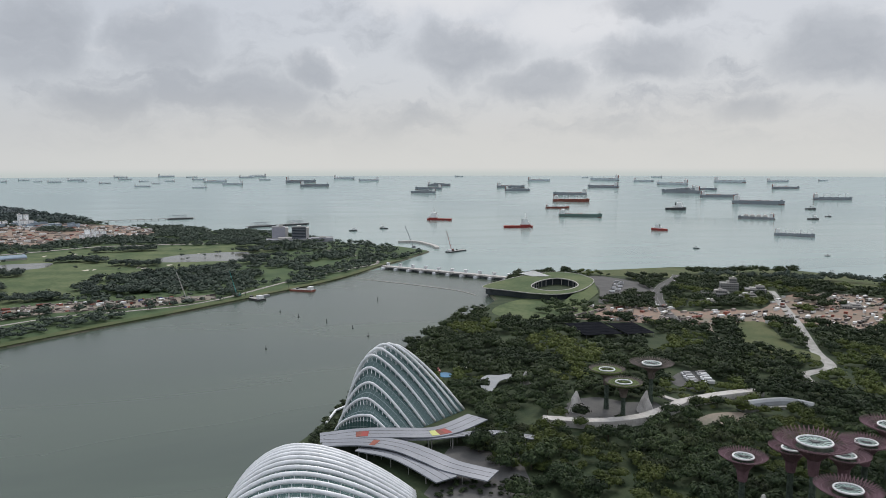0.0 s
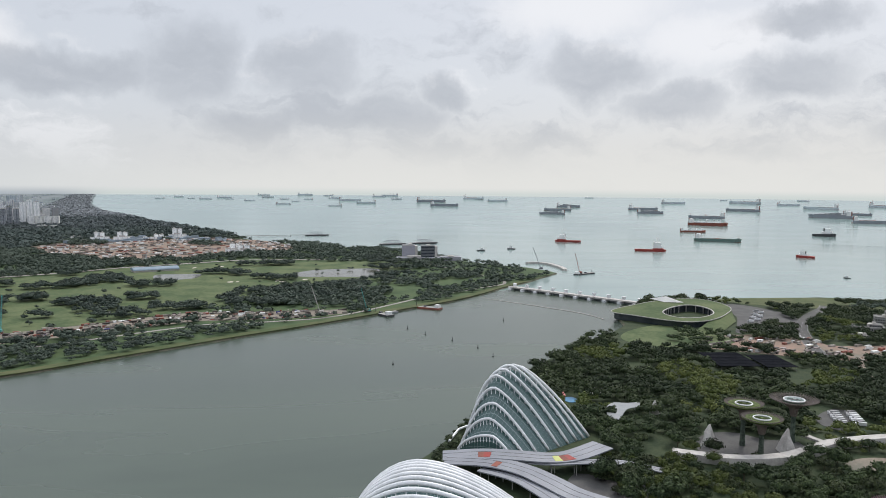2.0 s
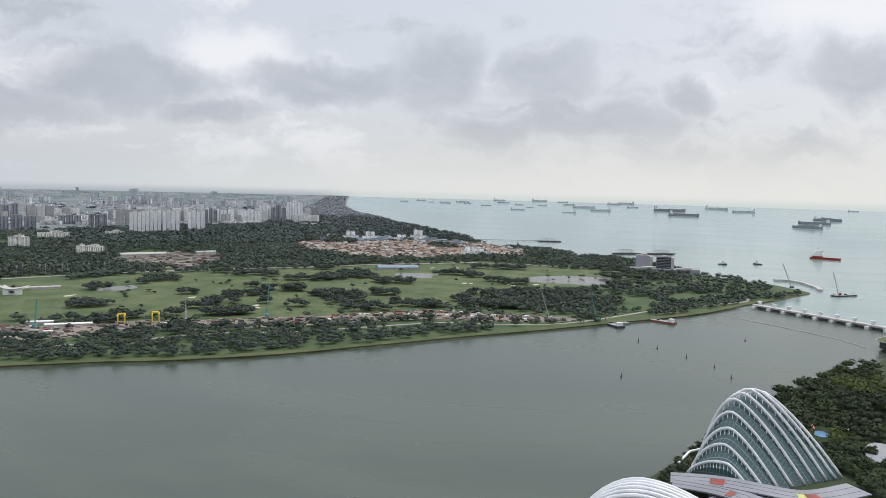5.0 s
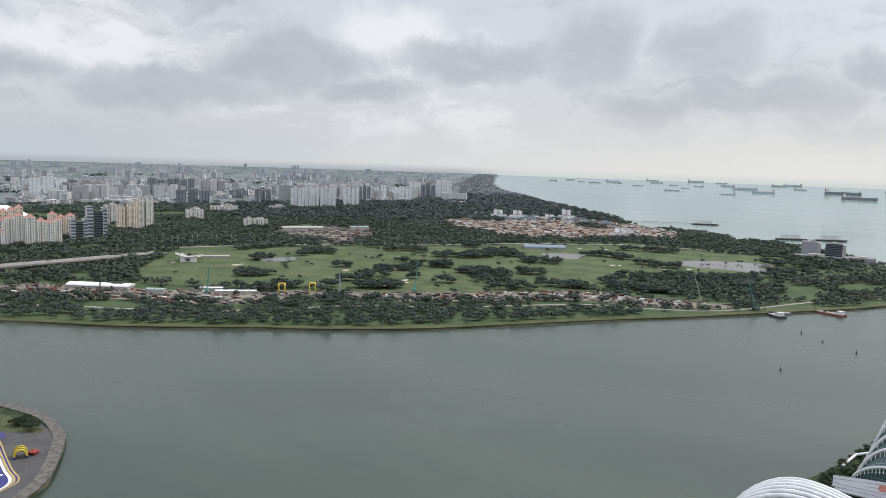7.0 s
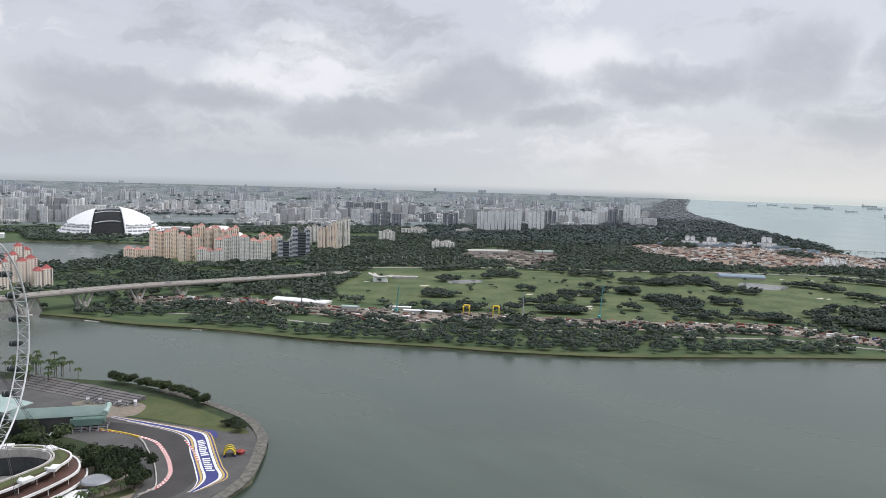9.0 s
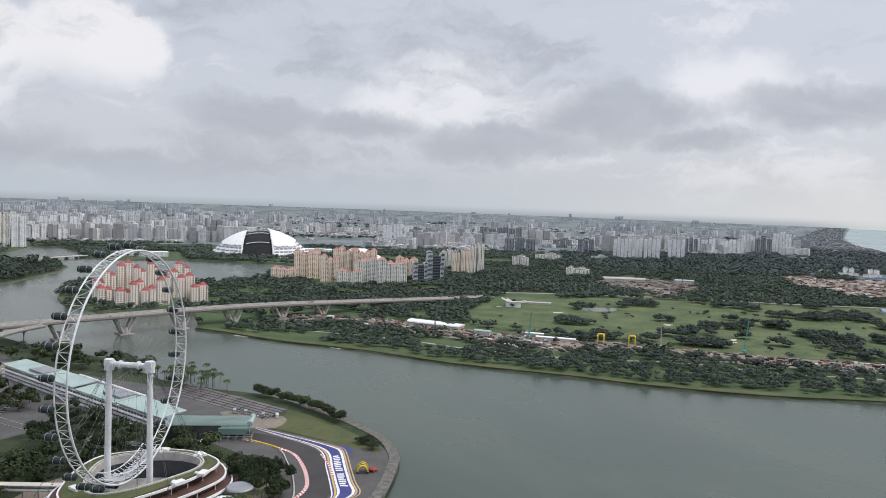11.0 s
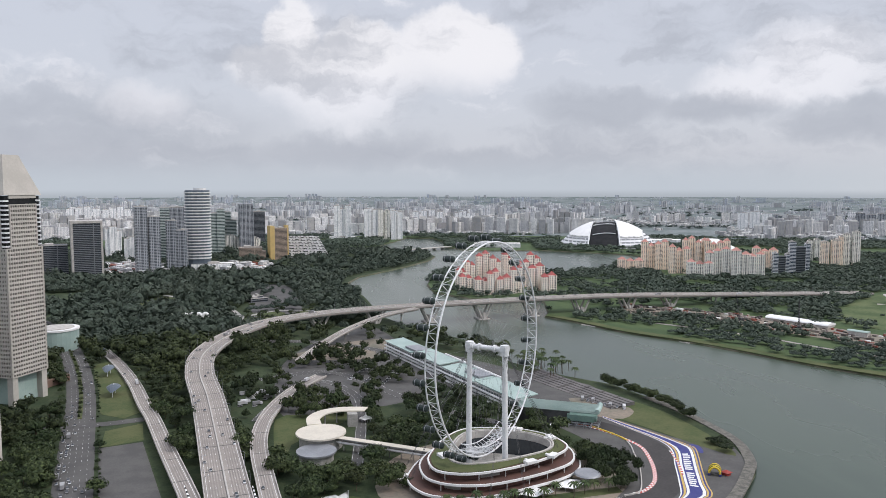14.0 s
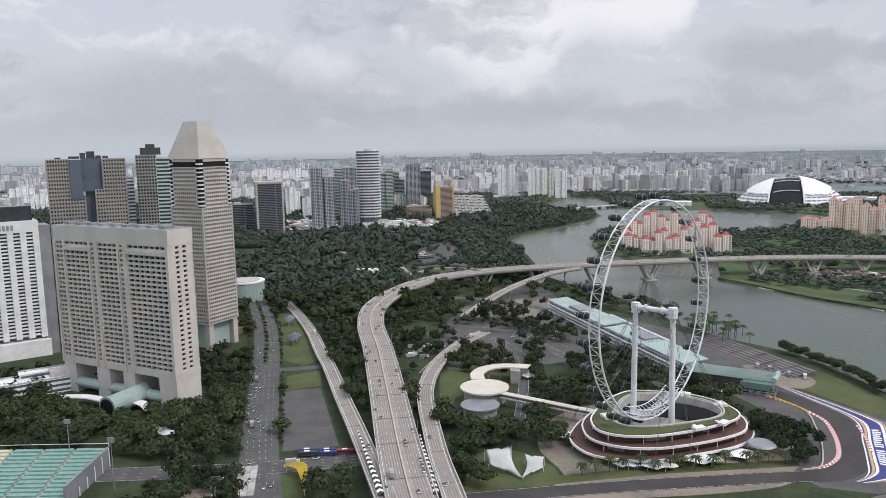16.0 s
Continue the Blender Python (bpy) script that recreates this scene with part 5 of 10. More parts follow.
# the opening's inner shade is a near-black sheet set 4 m lower
dome_part("seating_void", lambda c: abs(c.x + 12) < 36 - c.y * 0.09, VOID, -4.0, "near-black sheet for the shade in the roof's open middle")
dome_part("roof_panel", lambda c: -112 < c.x + 12 < -36 + c.y * 0.09 and c.z > 32, MEMB, 1.5, "smooth white roof panel")
dome_part("roof_panel", lambda c: 36 - c.y * 0.09 < c.x + 12 < 122 and c.z > 32, MEMB, 1.5, "smooth white roof panel")
dome_part("louvre_skirt", lambda c: abs(c.x + 12) >= 35 - c.y * 0.09, RIBW, -1.0, "white louvred skirt")
for k in (-1, 1):
    bm = bmesh.new()
    tube(bm, [Vector((-12 + k * (36 - y * 0.09), y, cap(min(math.hypot(-12 + k * (36 - y * 0.09), y), 163)) + 2)) for y in range(-152, 153, 8)], 2.6, 6)
    part("arch", bm, STEEL, stad, "white arch rib")
for yy in (-110, -50, 20, 80):
    bm = bmesh.new()
    tube(bm, [Vector((x, yy, cap(min(math.hypot(x, yy), 163)) - 1)) for x in range(-48, 25, 6)], 1.5, 5)
    part("cross_arch", bm, STEEL, stad, "white arch across the opening")
tower("indoor_arena", -31.9, 2300, 0, [(0, 0, 130, 90, 0, 20)], F_CREAM, "low peaked arena beyond the condominiums", "arena", roof=MEMB, roofs=[(0, 0, 130, 90, 20, 26, 2)])
tower("sports_hall", -28.6, 2650, 0, [(0, 0, 120, 60, 0, 16)], F_WHITE, "long low sports hall", "hall")
tower("sports_hall", -16.5, 2450, 0, [(0, 0, 150, 50, 0, 12)], F_WHITE, "long low white-roofed hall", "hall")

# ---------------------------------------------------------------- observation wheel
WX, WY, HUB, RAD = 138.0, 488.0, 90.5, 72.0
wheel = tagged(empty("observation_wheel", WX, WY, 0, 46), "giant white observation wheel with dark glass capsules", "ferris wheel")


def on_rim(a, r, y):
    return Vector((r * math.cos(a), y, HUB + r * math.sin(a)))


for y, r in ((-3.6, 0.62), (3.6, 0.48)):
    bm = bmesh.new()
    tube(bm, [on_rim(k * math.tau / 112, RAD, y) for k in range(112)], r, 8, True)
    part("rim", bm, STEEL, wheel, "white tubular rim", True)
bm = bmesh.new()
NB = 84
for k in range(NB):
    a, b = k * math.tau / NB, (k + 1) * math.tau / NB
    bar(bm, on_rim(a, RAD, -3.6), on_rim(a, RAD, 3.6), 0.20, 5)
    bar(bm, on_rim(a, RAD, -3.6 if k % 2 else 3.6), on_rim(b, RAD, 3.6 if k % 2 else -3.6), 0.17, 5)
tagged(part("lattice", bm, STEEL, wheel, "white lattice bars between the rims"), kind="stuff")
for k in range(28):
    a = (k + 0.5) * math.tau / 28
    c = on_rim(a, RAD + 3.0, 6.2)
    bm = bmesh.new()
    n = 12
    rings = []
    for yy, rr in ((-4.0, 1.1), (-3.6, 1.8), (-2.8, 2.05), (2.8, 2.05), (3.6, 1.8), (4.0, 1.1)):
        rings.append([bm.verts.new(c + Vector((rr * math.cos(j * math.tau / n), yy, rr * math.sin(j * math.tau / n)))) for j in range(n)])
    for q in range(5):
        for j in range(n):
            bm.faces.new((rings[q][j], rings[q + 1][j], rings[q + 1][(j + 1) % n], rings[q][(j + 1) % n]))
    bm.faces.new(rings[0])
    bm.faces.new(rings[-1][::-1])
    cap_ = part("capsule", bm, CAPS, wheel, "dark glass capsule")
    bm = bmesh.new()
    for yy in (-2.1, 2.1):
        tube(bm, [c + Vector((2.2 * math.cos(j * math.tau / 14), yy, 2.2 * math.sin(j * math.tau / 14))) for j in range(14)], 0.22, 4, True)
    bar(bm, on_rim(a, RAD, 3.4), c + Vector((0, -2.6, 0)), 0.3, 5)
    part("mounting_ring", bm, GREY, cap_)
bm = bmesh.new()
for k in range(56):
    a = k * math.tau / 56
    bar(bm, (0, 4.5 if k % 2 else -4.5, HUB), on_rim(a, RAD, -3.2 if k % 2 else 3.2), 0.045, 3)
tagged(part("spoke_cable", bm, GREY, wheel, "thin steel spoke cables"), kind="stuff")
bm = bmesh.new()
bar(bm, (0, -13, HUB), (0, 13, HUB), 1.7, 14)
for y in (-11, -6, 6, 11):
    bar(bm, (0, y - 0.7, HUB), (0, y + 0.7, HUB), 2.6, 14)
part("spindle", bm, STEEL, wheel, "white hub spindle")
for y in (-13.5, 13.5):
    bm = bmesh.new()
    bar(bm, (0, y * 1.05, 6), (0, y, HUB - 2), 2.1, 14, 1.8)
    bar(bm, (0, y, HUB - 4), (0, y, HUB + 3), 2.9, 12)
    box(bm, -3, y - 2, HUB - 1, 3, y + 2, HUB + 2.2)
    part("column", bm, STEEL, wheel, "tall white column")
bm = bmesh.new()
for y in (-13.5, 13.5):
    for x, q in ((-34, 2.4), (34, 2.4), (-52, 1.2), (52, 1.2)):
        for o in (-0.8, 0.8):
            bar(bm, (o, y, HUB), (x + o, y * (1 + q), 6), 0.13, 3)
tagged(part("stay_cable", bm, DARK, wheel, "dark stay cables"), kind="stuff")
bm = bmesh.new()
for k in range(26):
    a0 = math.pi * 1.5 - 0.42 + k * 0.033
    bar(bm, on_rim(a0, RAD - 2.5, -5), on_rim(a0, RAD - 2.5, 5), 0.25, 4)
    bar(bm, on_rim(a0, RAD - 2.5, -5 if k % 2 else 5), on_rim(a0 + 0.033, RAD - 6.5, 5 if k % 2 else -5), 0.22, 4)
for y in (-5, 5):
    tube(bm, [on_rim(math.pi * 1.5 - 0.42 + k * 0.033, RAD - 6.5, y) for k in range(27)], 0.35, 5)
tagged(part("boarding_gantry", bm, STEEL, wheel, "white lattice boarding gantry"), kind="stuff")

# ---------------------------------------------------------------- terminal under the wheel
TCX, TCY = 148.0, 494.0
angs = np.linspace(0, math.tau, 72, endpoint=False)


def radial(pts):
    P = curve([(x, y, 0) for x, y in pts], 4, True)
    a = np.array([math.atan2(p.y - TCY, p.x - TCX) for p in P])
    r = np.array([math.hypot(p.y - TCY, p.x - TCX) for p in P])
    o = np.argsort(a)
    return np.interp(angs, a[o], r[o], period=math.tau)


FARSIDE = [(200, 515), (176, 542), (132, 542), (98, 512)]
TIERS = [radial(pts) for pts in ([(84, 488), (80, 474), (82, 459), (91, 445), (112, 437), (130, 437), (153, 444), (180, 454), (198, 468), (206, 491)] + FARSIDE,
                                 [(91, 488), (89, 474), (90, 461), (98, 450), (113, 443), (131, 442), (155, 448), (177, 457), (194, 469), (201, 491), (195, 513), (174, 537), (133, 538), (102, 508)],
                                 [(97, 486), (94, 473), (95, 460), (101, 453), (114, 448), (133, 449), (157, 456), (181, 468), (193, 478), (196, 490), (190, 509), (174, 526), (153, 533), (132, 534), (112, 514)])]
HOLE = radial([(111, 480), (113, 468), (123, 464), (138, 465), (159, 471), (175, 477), (183, 485), (185, 497), (176, 512), (154, 524), (138, 525), (127, 516), (118, 499)])


def ring(bm, ro, ri, z0, z1):
    n = len(angs)
    V = [[bm.verts.new((r[k] * math.cos(angs[k]), r[k] * math.sin(angs[k]), z)) for k in range(n)] for r, z in ((ro, z0), (ro, z1), (ri, z1), (ri, z0))]
    for q in range(4):
        for k in range(n):
            j = (k + 1) % n
            bm.faces.new((V[q][k], V[q][j], V[(q + 1) % 4][j], V[(q + 1) % 4][k]))


term = tagged(empty("terminal_building", TCX, TCY, LAND), "oval three-tier terminal building with a planted roof", "terminal")
BRN = surf("maroon_wall", (0.15, 0.075, 0.06), (0.10, 0.055, 0.045), 0.1, 0.6, 0.7)
DECKB = surf("brown_deck", (0.115, 0.062, 0.05), (0.085, 0.05, 0.042), 0.1, 0.8, 0.75)
for k, z0 in enumerate((0.0, 5.5, 11.0)):
    OUT = TIERS[k]
    inner = np.minimum(HOLE + 0.5, OUT - 8.0)
    bm = bmesh.new()
    ring(bm, OUT - 5.5, inner, z0, z0 + 4.7)
    part("gallery_wall", bm, BRN if k < 2 else DECKB, term, "recessed dark maroon gallery wall")
    bm = bmesh.new()
    ring(bm, OUT, OUT - 1.1, z0 + 4.5, z0 + 5.9)
    part("floor_band", bm, PAINT, term, "white rounded floor band")
    bm = bmesh.new()
    ring(bm, OUT - 1.1, inner, z0 + 4.7, z0 + 5.5)
    part("deck", bm, DECKB, term, "dark brown terrace deck")
    for q in range(0, 72, 4):
        bm = bmesh.new()
        rr = OUT[q] - 1.6
        bar(bm, (rr * math.cos(angs[q]), rr * math.sin(angs[q]), z0 - 0.5 if k == 0 else z0), (rr * math.cos(angs[q]), rr * math.sin(angs[q]), z0 + 4.6), 0.25, 6)
        part("gallery_post", bm, PAINT, term)
    for q0, q1 in (((50, 53), (62, 64), (36, 38)), ((44, 46), (56, 57), (66, 69)), ((48, 51), (60, 61)))[k]:
        bm = bmesh.new()
        for q in range(q0, q1):
            ra, rb = OUT[q] - 5.3, OUT[q + 1] - 5.3
            a0, a1 = angs[q], angs[q + 1]
            vs = [bm.verts.new((r_ * math.cos(a_), r_ * math.sin(a_), z_)) for r_, a_, z_ in ((ra, a0, z0 + 0.5), (rb, a1, z0 + 0.5), (rb, a1, z0 + 3.9), (ra, a0, z0 + 3.9))]
            bm.faces.new(vs)
        bmesh.ops.solidify(bm, geom=bm.faces[:], thickness=0.3)
        part("shop_front", bm, PARA, term, "pale shop front in the gallery")
OUT = TIERS[2]
bm = bmesh.new()
mid_ = HOLE + 2.4 + (OUT - HOLE - 3) * (0.55 + 0.25 * np.sin(angs * 2 + 0.6))
ring(bm, np.minimum(mid_ + 4.0, OUT - 2.4), HOLE + 3.0, 16.5, 16.95)
part("planted_roof", bm, LAWN, term, "green planted roof")
bm = bmesh.new()
ring(bm, HOLE + 2.6, HOLE + 1.4, 16.5, 17.6)
ring(bm, HOLE + 0.8, HOLE, 12.0, 17.2)
part("roof_rim", bm, PARA, term, "pale inner roof rim")
bm = bmesh.new()
ring(bm, HOLE - 0.3, HOLE - 0.6, 0.2, 12.0)
part("court_glazing", bm, GLASS, term, "dark glazing round the courtyard")
bm = bmesh.new()
ring(bm, HOLE, HOLE * 0.04, 0.0, 0.25)
part("courtyard_floor", bm, PIER, term)
for a0, r0 in ((0.15, 45), (0.9, 40), (3.45, 48), (5.5, 45), (5.0, 42)):
    bm = bmesh.new()
    m = Matrix.Rotation(a0, 4, "Z")
    box(bm, r0 - 6, -4, 16.9, r0 - 1, 4, 18.6, m)
    box(bm, r0 - 9, -1, 16.9, r0 - 6, 1, 18.0, m)
    part("roof_hatch", bm, PAINT, term)


def tent(x, y, r, h, rz, squash, label, z=LAND):
    """A peaked fabric canopy on short posts."""
    ob = tagged(empty("canopy_tent", x, y, z, rz), label, "tent")
    bm_ = bmesh.new()
    n = 14
    top = bm_.verts.new((0, 0, h + 3))
    prev = [top] * n
    for q, (f_, zz) in enumerate(((0.25, 0.55), (0.55, 0.22), (1.0, 0.0))):
        ringv = []
        for k in range(n):
            a = k * math.tau / n
            sag = 1.0 - 0.10 * (math.cos(a * 5) + 1) * f_
            ringv.append(bm_.verts.new((r * f_ * sag * math.cos(a), r * f_ * sag * squash * math.sin(a), 3 + h * zz + 0.5 * f_ * math.cos(a * 5))))
        for k in range(n):
            j = (k + 1) % n
            if q == 0:
                bm_.faces.new((top, ringv[k], ringv[j]))
            else:
                bm_.faces.new((prev[k], ringv[k], ringv[j], prev[j]))
        prev = ringv
    part("fabric", bm_, MEMB, ob)
    for k in range(5):
        bm_ = bmesh.new()
        a = k * math.tau / 5
        bar(bm_, (r * 0.7 * math.cos(a), r * 0.7 * squash * math.sin(a), 0), (r * 0.7 * math.cos(a), r * 0.7 * squash * math.sin(a), 3.2), 0.15, 5)
        part("post", bm_, STEEL, ob)
    return ob


WT = "white peaked fabric canopy by the terminal"
for x, y, r, q, rz in ((158, 443, 13, 0.5, 5), (128, 436, 13, 0.45, 0), (184, 451, 11, 0.7, 20), (81, 486, 8, 0.8, 0), (214, 470, 7, 0.8, 0), (108, 438, 8, 0.5, -10), (202, 528, 6, 0.8, 0), (70, 620, 6, 1, 0), (215, 566, 8, 0.8, 30)):
    tent(x, y, r, 3.2, rz, q, WT)
um = tagged(empty("round_pavilion", 198, 455, LAND), "grey round saucer pavilion on a stem", "pavilion")
bm = bmesh.new()
for z, r0, r1 in ((6.0, 3.5, 9.0), (7.0, 9.0, 8.2)):
    bar(bm, (0, 0, z), (0, 0, z + 1.0), r0, 20, r1)
part("saucer", bm, GREY, um)
bm = bmesh.new()
bar(bm, (0, 0, 0), (0, 0, 6.2), 1.2, 10)
part("stem", bm, PIER, um)


def shell_tent(x, y, rz, flip, s):
    """One leaf-shaped fabric sail held at three corners."""
    ob = tagged(empty("sail_canopy", x, y, LAND, rz, s), "white leaf-shaped fabric sail over a lawn stage", "tent", "stage sails")
    bm_ = bmesh.new()
    A, B, C, D = (Vector((flip * x, y, z)) for x, y, z in ((-12, 9, 9), (5, 13, 11), (14, -18, 1.2), (-9, -3, 4)))
    rows = []
    for i in range(11):
        u = i / 10
        row = []
        for j in range(11):
            v_ = j / 10
            p = A.lerp(B, u).lerp(D.lerp(C, u), v_)
            mid = (A + B + C + D) / 4
            pull = 0.55 * (1 - (2 * u - 1) ** 2) * abs(2 * v_ - 1) ** 3 + 0.55 * (1 - (2 * v_ - 1) ** 2) * abs(2 * u - 1) ** 3
            p = p.lerp(Vector((mid.x, mid.y, p.z)), pull * (0.7 if u > 0.5 else 0.12))
            p.z += 2.2 * math.sin(math.pi * u) * math.sin(math.pi * v_)
            row.append(bm_.verts.new(p))
        rows.append(row)
    for i in range(10):
        for j in range(10):
            bm_.faces.new((rows[i][j], rows[i][j + 1], rows[i + 1][j + 1], rows[i + 1][j]))
    bmesh.ops.solidify(bm_, geom=bm_.faces[:], thickness=0.15)
    part("fabric", bm_, MEMB, ob, "", True)
    for q in (A, B, D):
        bm_ = bmesh.new()
        bar(bm_, (q.x * 1.04, q.y * 1.04, 0), q, 0.3, 6)
        part("mast", bm_, STEEL, ob)


shell_tent(34, 441, -6, 1, 0.95)
shell_tent(52, 438, 4, -1, 0.66)
patch("lawn_stage", [(10, 420), (30, 415), (62, 418), (66, 440), (45, 468), (20, 465)], LAWN, "lawn round the stage sails", 0.15, "lawn", 8)

# round roofs and footbridge
CREAMR = surf("cream_roof", (0.60, 0.555, 0.47), (0.52, 0.48, 0.41), 0.1, 0.7, 0.7)
for x, y, r, z, mt, lab in ((30, 568, 19.0, 11.0, CREAMR, "pale cream round roof disc on a drum"), (25, 539, 14.5, 7.0, GREY, "grey round roof disc on a drum")):
    ob = tagged(empty("round_hall", x, y, LAND), lab, "pavilion")
    bm = bmesh.new()
    bar(bm, (0, 0, z - 1.2), (0, 0, z), r, 36)
    part("roof_disc", bm, mt, ob)
    bm = bmesh.new()
    bar(bm, (0, 0, 0), (0, 0, z - 1.2), r * 0.86, 28)
    part("drum", bm, PIER, ob)
ob = tagged(empty("curved_canopy", 40, 600, LAND), "pale curved ribbon roof joined to a lift tower", "canopy")
bm = bmesh.new()
strip(bm, curve([(-14, -14, 10.5), (-14, 2, 10.5), (-6, 16, 10.5), (8, 22, 10.5), (24, 20, 10.5), (30, 18, 10.5)], 3), -5.5, 5.5, 0, 1.0)
part("ribbon_roof", bm, CREAMR, ob)
bm = bmesh.new()
box(bm, 14, 8, 0, 22, 16, 10.5)
for x, y in ((-14, 0), (-4, 17), (6, 22)):
    bar(bm, (x, y, 0), (x, y, 10.6), 0.6, 8)
part("lift_tower", bm, PIER, ob)
ob = tagged(empty("footbridge", 44, 560, LAND), "covered white footbridge leading to the terminal", "footbridge")
P = [Vector(p) for p in ((-2, -4, 6), (32, -28, 6), (50, -41, 6), (68, -53, 6))]
bm = bmesh.new()
strip(bm, P, -2.6, 2.6, 0, 0.6)
part("deck", bm, PIER, ob)
bm = bmesh.new()
strip(bm, P, -3.0, 3.0, 3.6, 4.0)
part("roof", bm, CREAMR, ob)
bm = bmesh.new()
strip(bm, P, -2.6, -2.4, 0.6, 1.7)
strip(bm, P, 2.4, 2.6, 0.6, 1.7)
part("railing", bm, PAINT, ob)
for k in range(9):
    p = P[0].lerp(P[-1], (k + 0.5) / 9)
    bm = bmesh.new()
    bar(bm, (p.x, p.y, 0), (p.x, p.y, 9.6), 0.35, 6)
    part("post", bm, PIER, ob)

# ---------------------------------------------------------------- race paddock
pit_ang = math.degrees(math.atan2(615 - 891, 207 - 133))
pit = tagged(empty("pit_building", 133, 891, LAND, pit_ang), "long white pit building with pale green sheet roofs", "pit building")
PL = 286.0
for k in range(3):
    z = k * 3.6
    bm = bmesh.new()
    box(bm, 2, -11, z, PL - 2, 11, z + 0.8 if k else 0.3)
    part("balcony_slab", bm, PAINT, pit)
    bm = bmesh.new()
    box(bm, 2, -8, z + 0.01, PL - 2, 9, z + 3.59)
    part("storey", bm, PAINT, pit, "white storey")
bm = bmesh.new()
for k in range(60):
    x = 4 + k * (PL - 8) / 60
    for z in (1.0, 4.8, 8.0):
        box(bm, x, -8.3, z, x + 3.4, -8.05, z + 2.0)
tagged(part("window", bm, GLASS, pit, "rows of dark windows"), kind="stuff")
for k in range(4):
    bm = bmesh.new()
    x0, x1 = k * PL / 4 + (4 if k else 0), (k + 1) * PL / 4
    vs = [bm.verts.new(p) for p in ((x0, -9, 11.4 + k % 2), (x1, -9, 11.4 + k % 2), (x1, 15, 13.2 + k % 2), (x0, 15, 13.2 + k % 2), (x0, -9, 12.2 + k % 2), (x1, -9, 12.2 + k % 2), (x1, 15, 14.0 + k % 2), (x0, 15, 14.0 + k % 2))]
    for f in ((3, 2, 1, 0), (4, 5, 6, 7), (0, 1, 5, 4), (1, 2, 6, 5), (2, 3, 7, 6), (3, 0, 4, 7)):
        bm.faces.new([vs[i] for i in f])
    part("roof", bm, TEAL, pit, "pale green sheet roof")
bm = bmesh.new()
bar(bm, (110, 15.5, 15), (232, 15.5, 15), 1.3, 8)
part("duct", bm, PAINT, pit, "long white duct on the roof edge")
for x, y in ((64, 4), (196, 8)):
    bm = bmesh.new()
    box(bm, x - 14, y - 9, 12.8, x + 14, y + 8, 14.9)
    part("roof_plant", bm, GREY, pit, "grey plant on the roof")
hall_ang = math.degrees(math.atan2(582 - 620, 262 - 200))
hall = tagged(empty("paddock_hall", 206, 606, LAND, hall_ang), "grey-walled hall with a curved pale green roof", "hall")
bm = bmesh.new()
n = 10
sec = [(-13 + 26 * k / n, 9.5 + 5.5 * math.sin(math.pi * (0.12 + 0.76 * k / n))) for k in range(n + 1)]
rows = []
for x in (-4, 62):
    rows.append([bm.verts.new((x, y, z)) for y, z in sec])
for k in range(n):
    bm.faces.new((rows[0][k], rows[1][k], rows[1][k + 1], rows[0][k + 1]))
bmesh.ops.solidify(bm, geom=bm.faces[:], thickness=0.5)
part("roof", bm, TEAL, hall, "curved pale green roof")
bm = bmesh.new()
box(bm, -3, -12, 0, 44, 12, 11.0)
part("wall", bm, DARK, hall, "dark grey ribbed wall")
bm = bmesh.new()
box(bm, 38, -15, 4.6, 60, 8, 9.6)
bar(bm, (40, -11, 8.0), (62, -11, 8.0), 3.6, 12)
part("glass_box", bm, surf("green_cladding", (0.15, 0.235, 0.20), (0.11, 0.18, 0.155), 0.1, 0.9, 0.5), hall, "dull green clad end box")
bm = bmesh.new()
bar(bm, (62, -11.5, 12.4), (62, 11.5, 12.4), 2.2, 12)
part("roof_nose", bm, TEAL, hall, "rounded pale green roof end")
bm = bmesh.new()
for x in (40, 46, 52, 58, 64):
    for y in (-19, -14, -8, -2):
        bar(bm, (x, y, 0), (x, y, 4.6), 0.25, 5)
    bar(bm, (x, -19, 0), (x, -14, 4.6), 0.18, 4)
    bar(bm, (x, -19, 2.4), (x, -2, 2.4), 0.18, 4)
for y in (-19, -14):
    for z in (2.4, 4.6):
        bar(bm, (40, y, z), (64, y, z), 0.18, 4)
tagged(part("scaffold", bm, GREY, hall), kind="stuff")
STANDG = surf("grey_benches", (0.105, 0.10, 0.10), (0.15, 0.14, 0.135), 0.06, 0.8, 0.85)
stand = tagged(empty("grandstand", 262, 745, LAND, math.degrees(math.atan2(607 - 748, 301 - 257))), "grey stepped trackside seating in blocks", "grandstand")
for k in range(7):
    for r_ in range(6):
        bm = bmesh.new()
        box(bm, k * 20, -18 + r_ * 4.6, 0.1, k * 20 + 18.4, -18 + r_ * 4.6 + 4.5, 0.5 + r_ * 0.55)
        part("bench", bm, STANDG, stand)
TURN = curve([(214, 423, LAND), (232, 426, LAND), (250, 441, LAND), (262, 463, LAND), (271, 488, LAND), (276, 511, LAND), (273, 532, LAND), (264, 557, LAND), (250, 580, LAND), (234, 600, LAND)], 4)
patch("paving_runoff", [(240, 398), (272, 410), (314, 452), (328, 474), (338, 510), (328, 528), (315, 505), (300, 530), (280, 575), (262, 600), (215, 600), (230, 545), (240, 500), (222, 445), (205, 428), (212, 408)], ASPH, "grey run-off paving at the water's edge", 0.14, "paving")
bm = bmesh.new()
strip(bm, TURN, -9, 8.5, -0.4, 0.22)
tagged(part("road_turn", bm, TRACK), "dark race-track bend with painted kerbs", "race track", kind="structure")
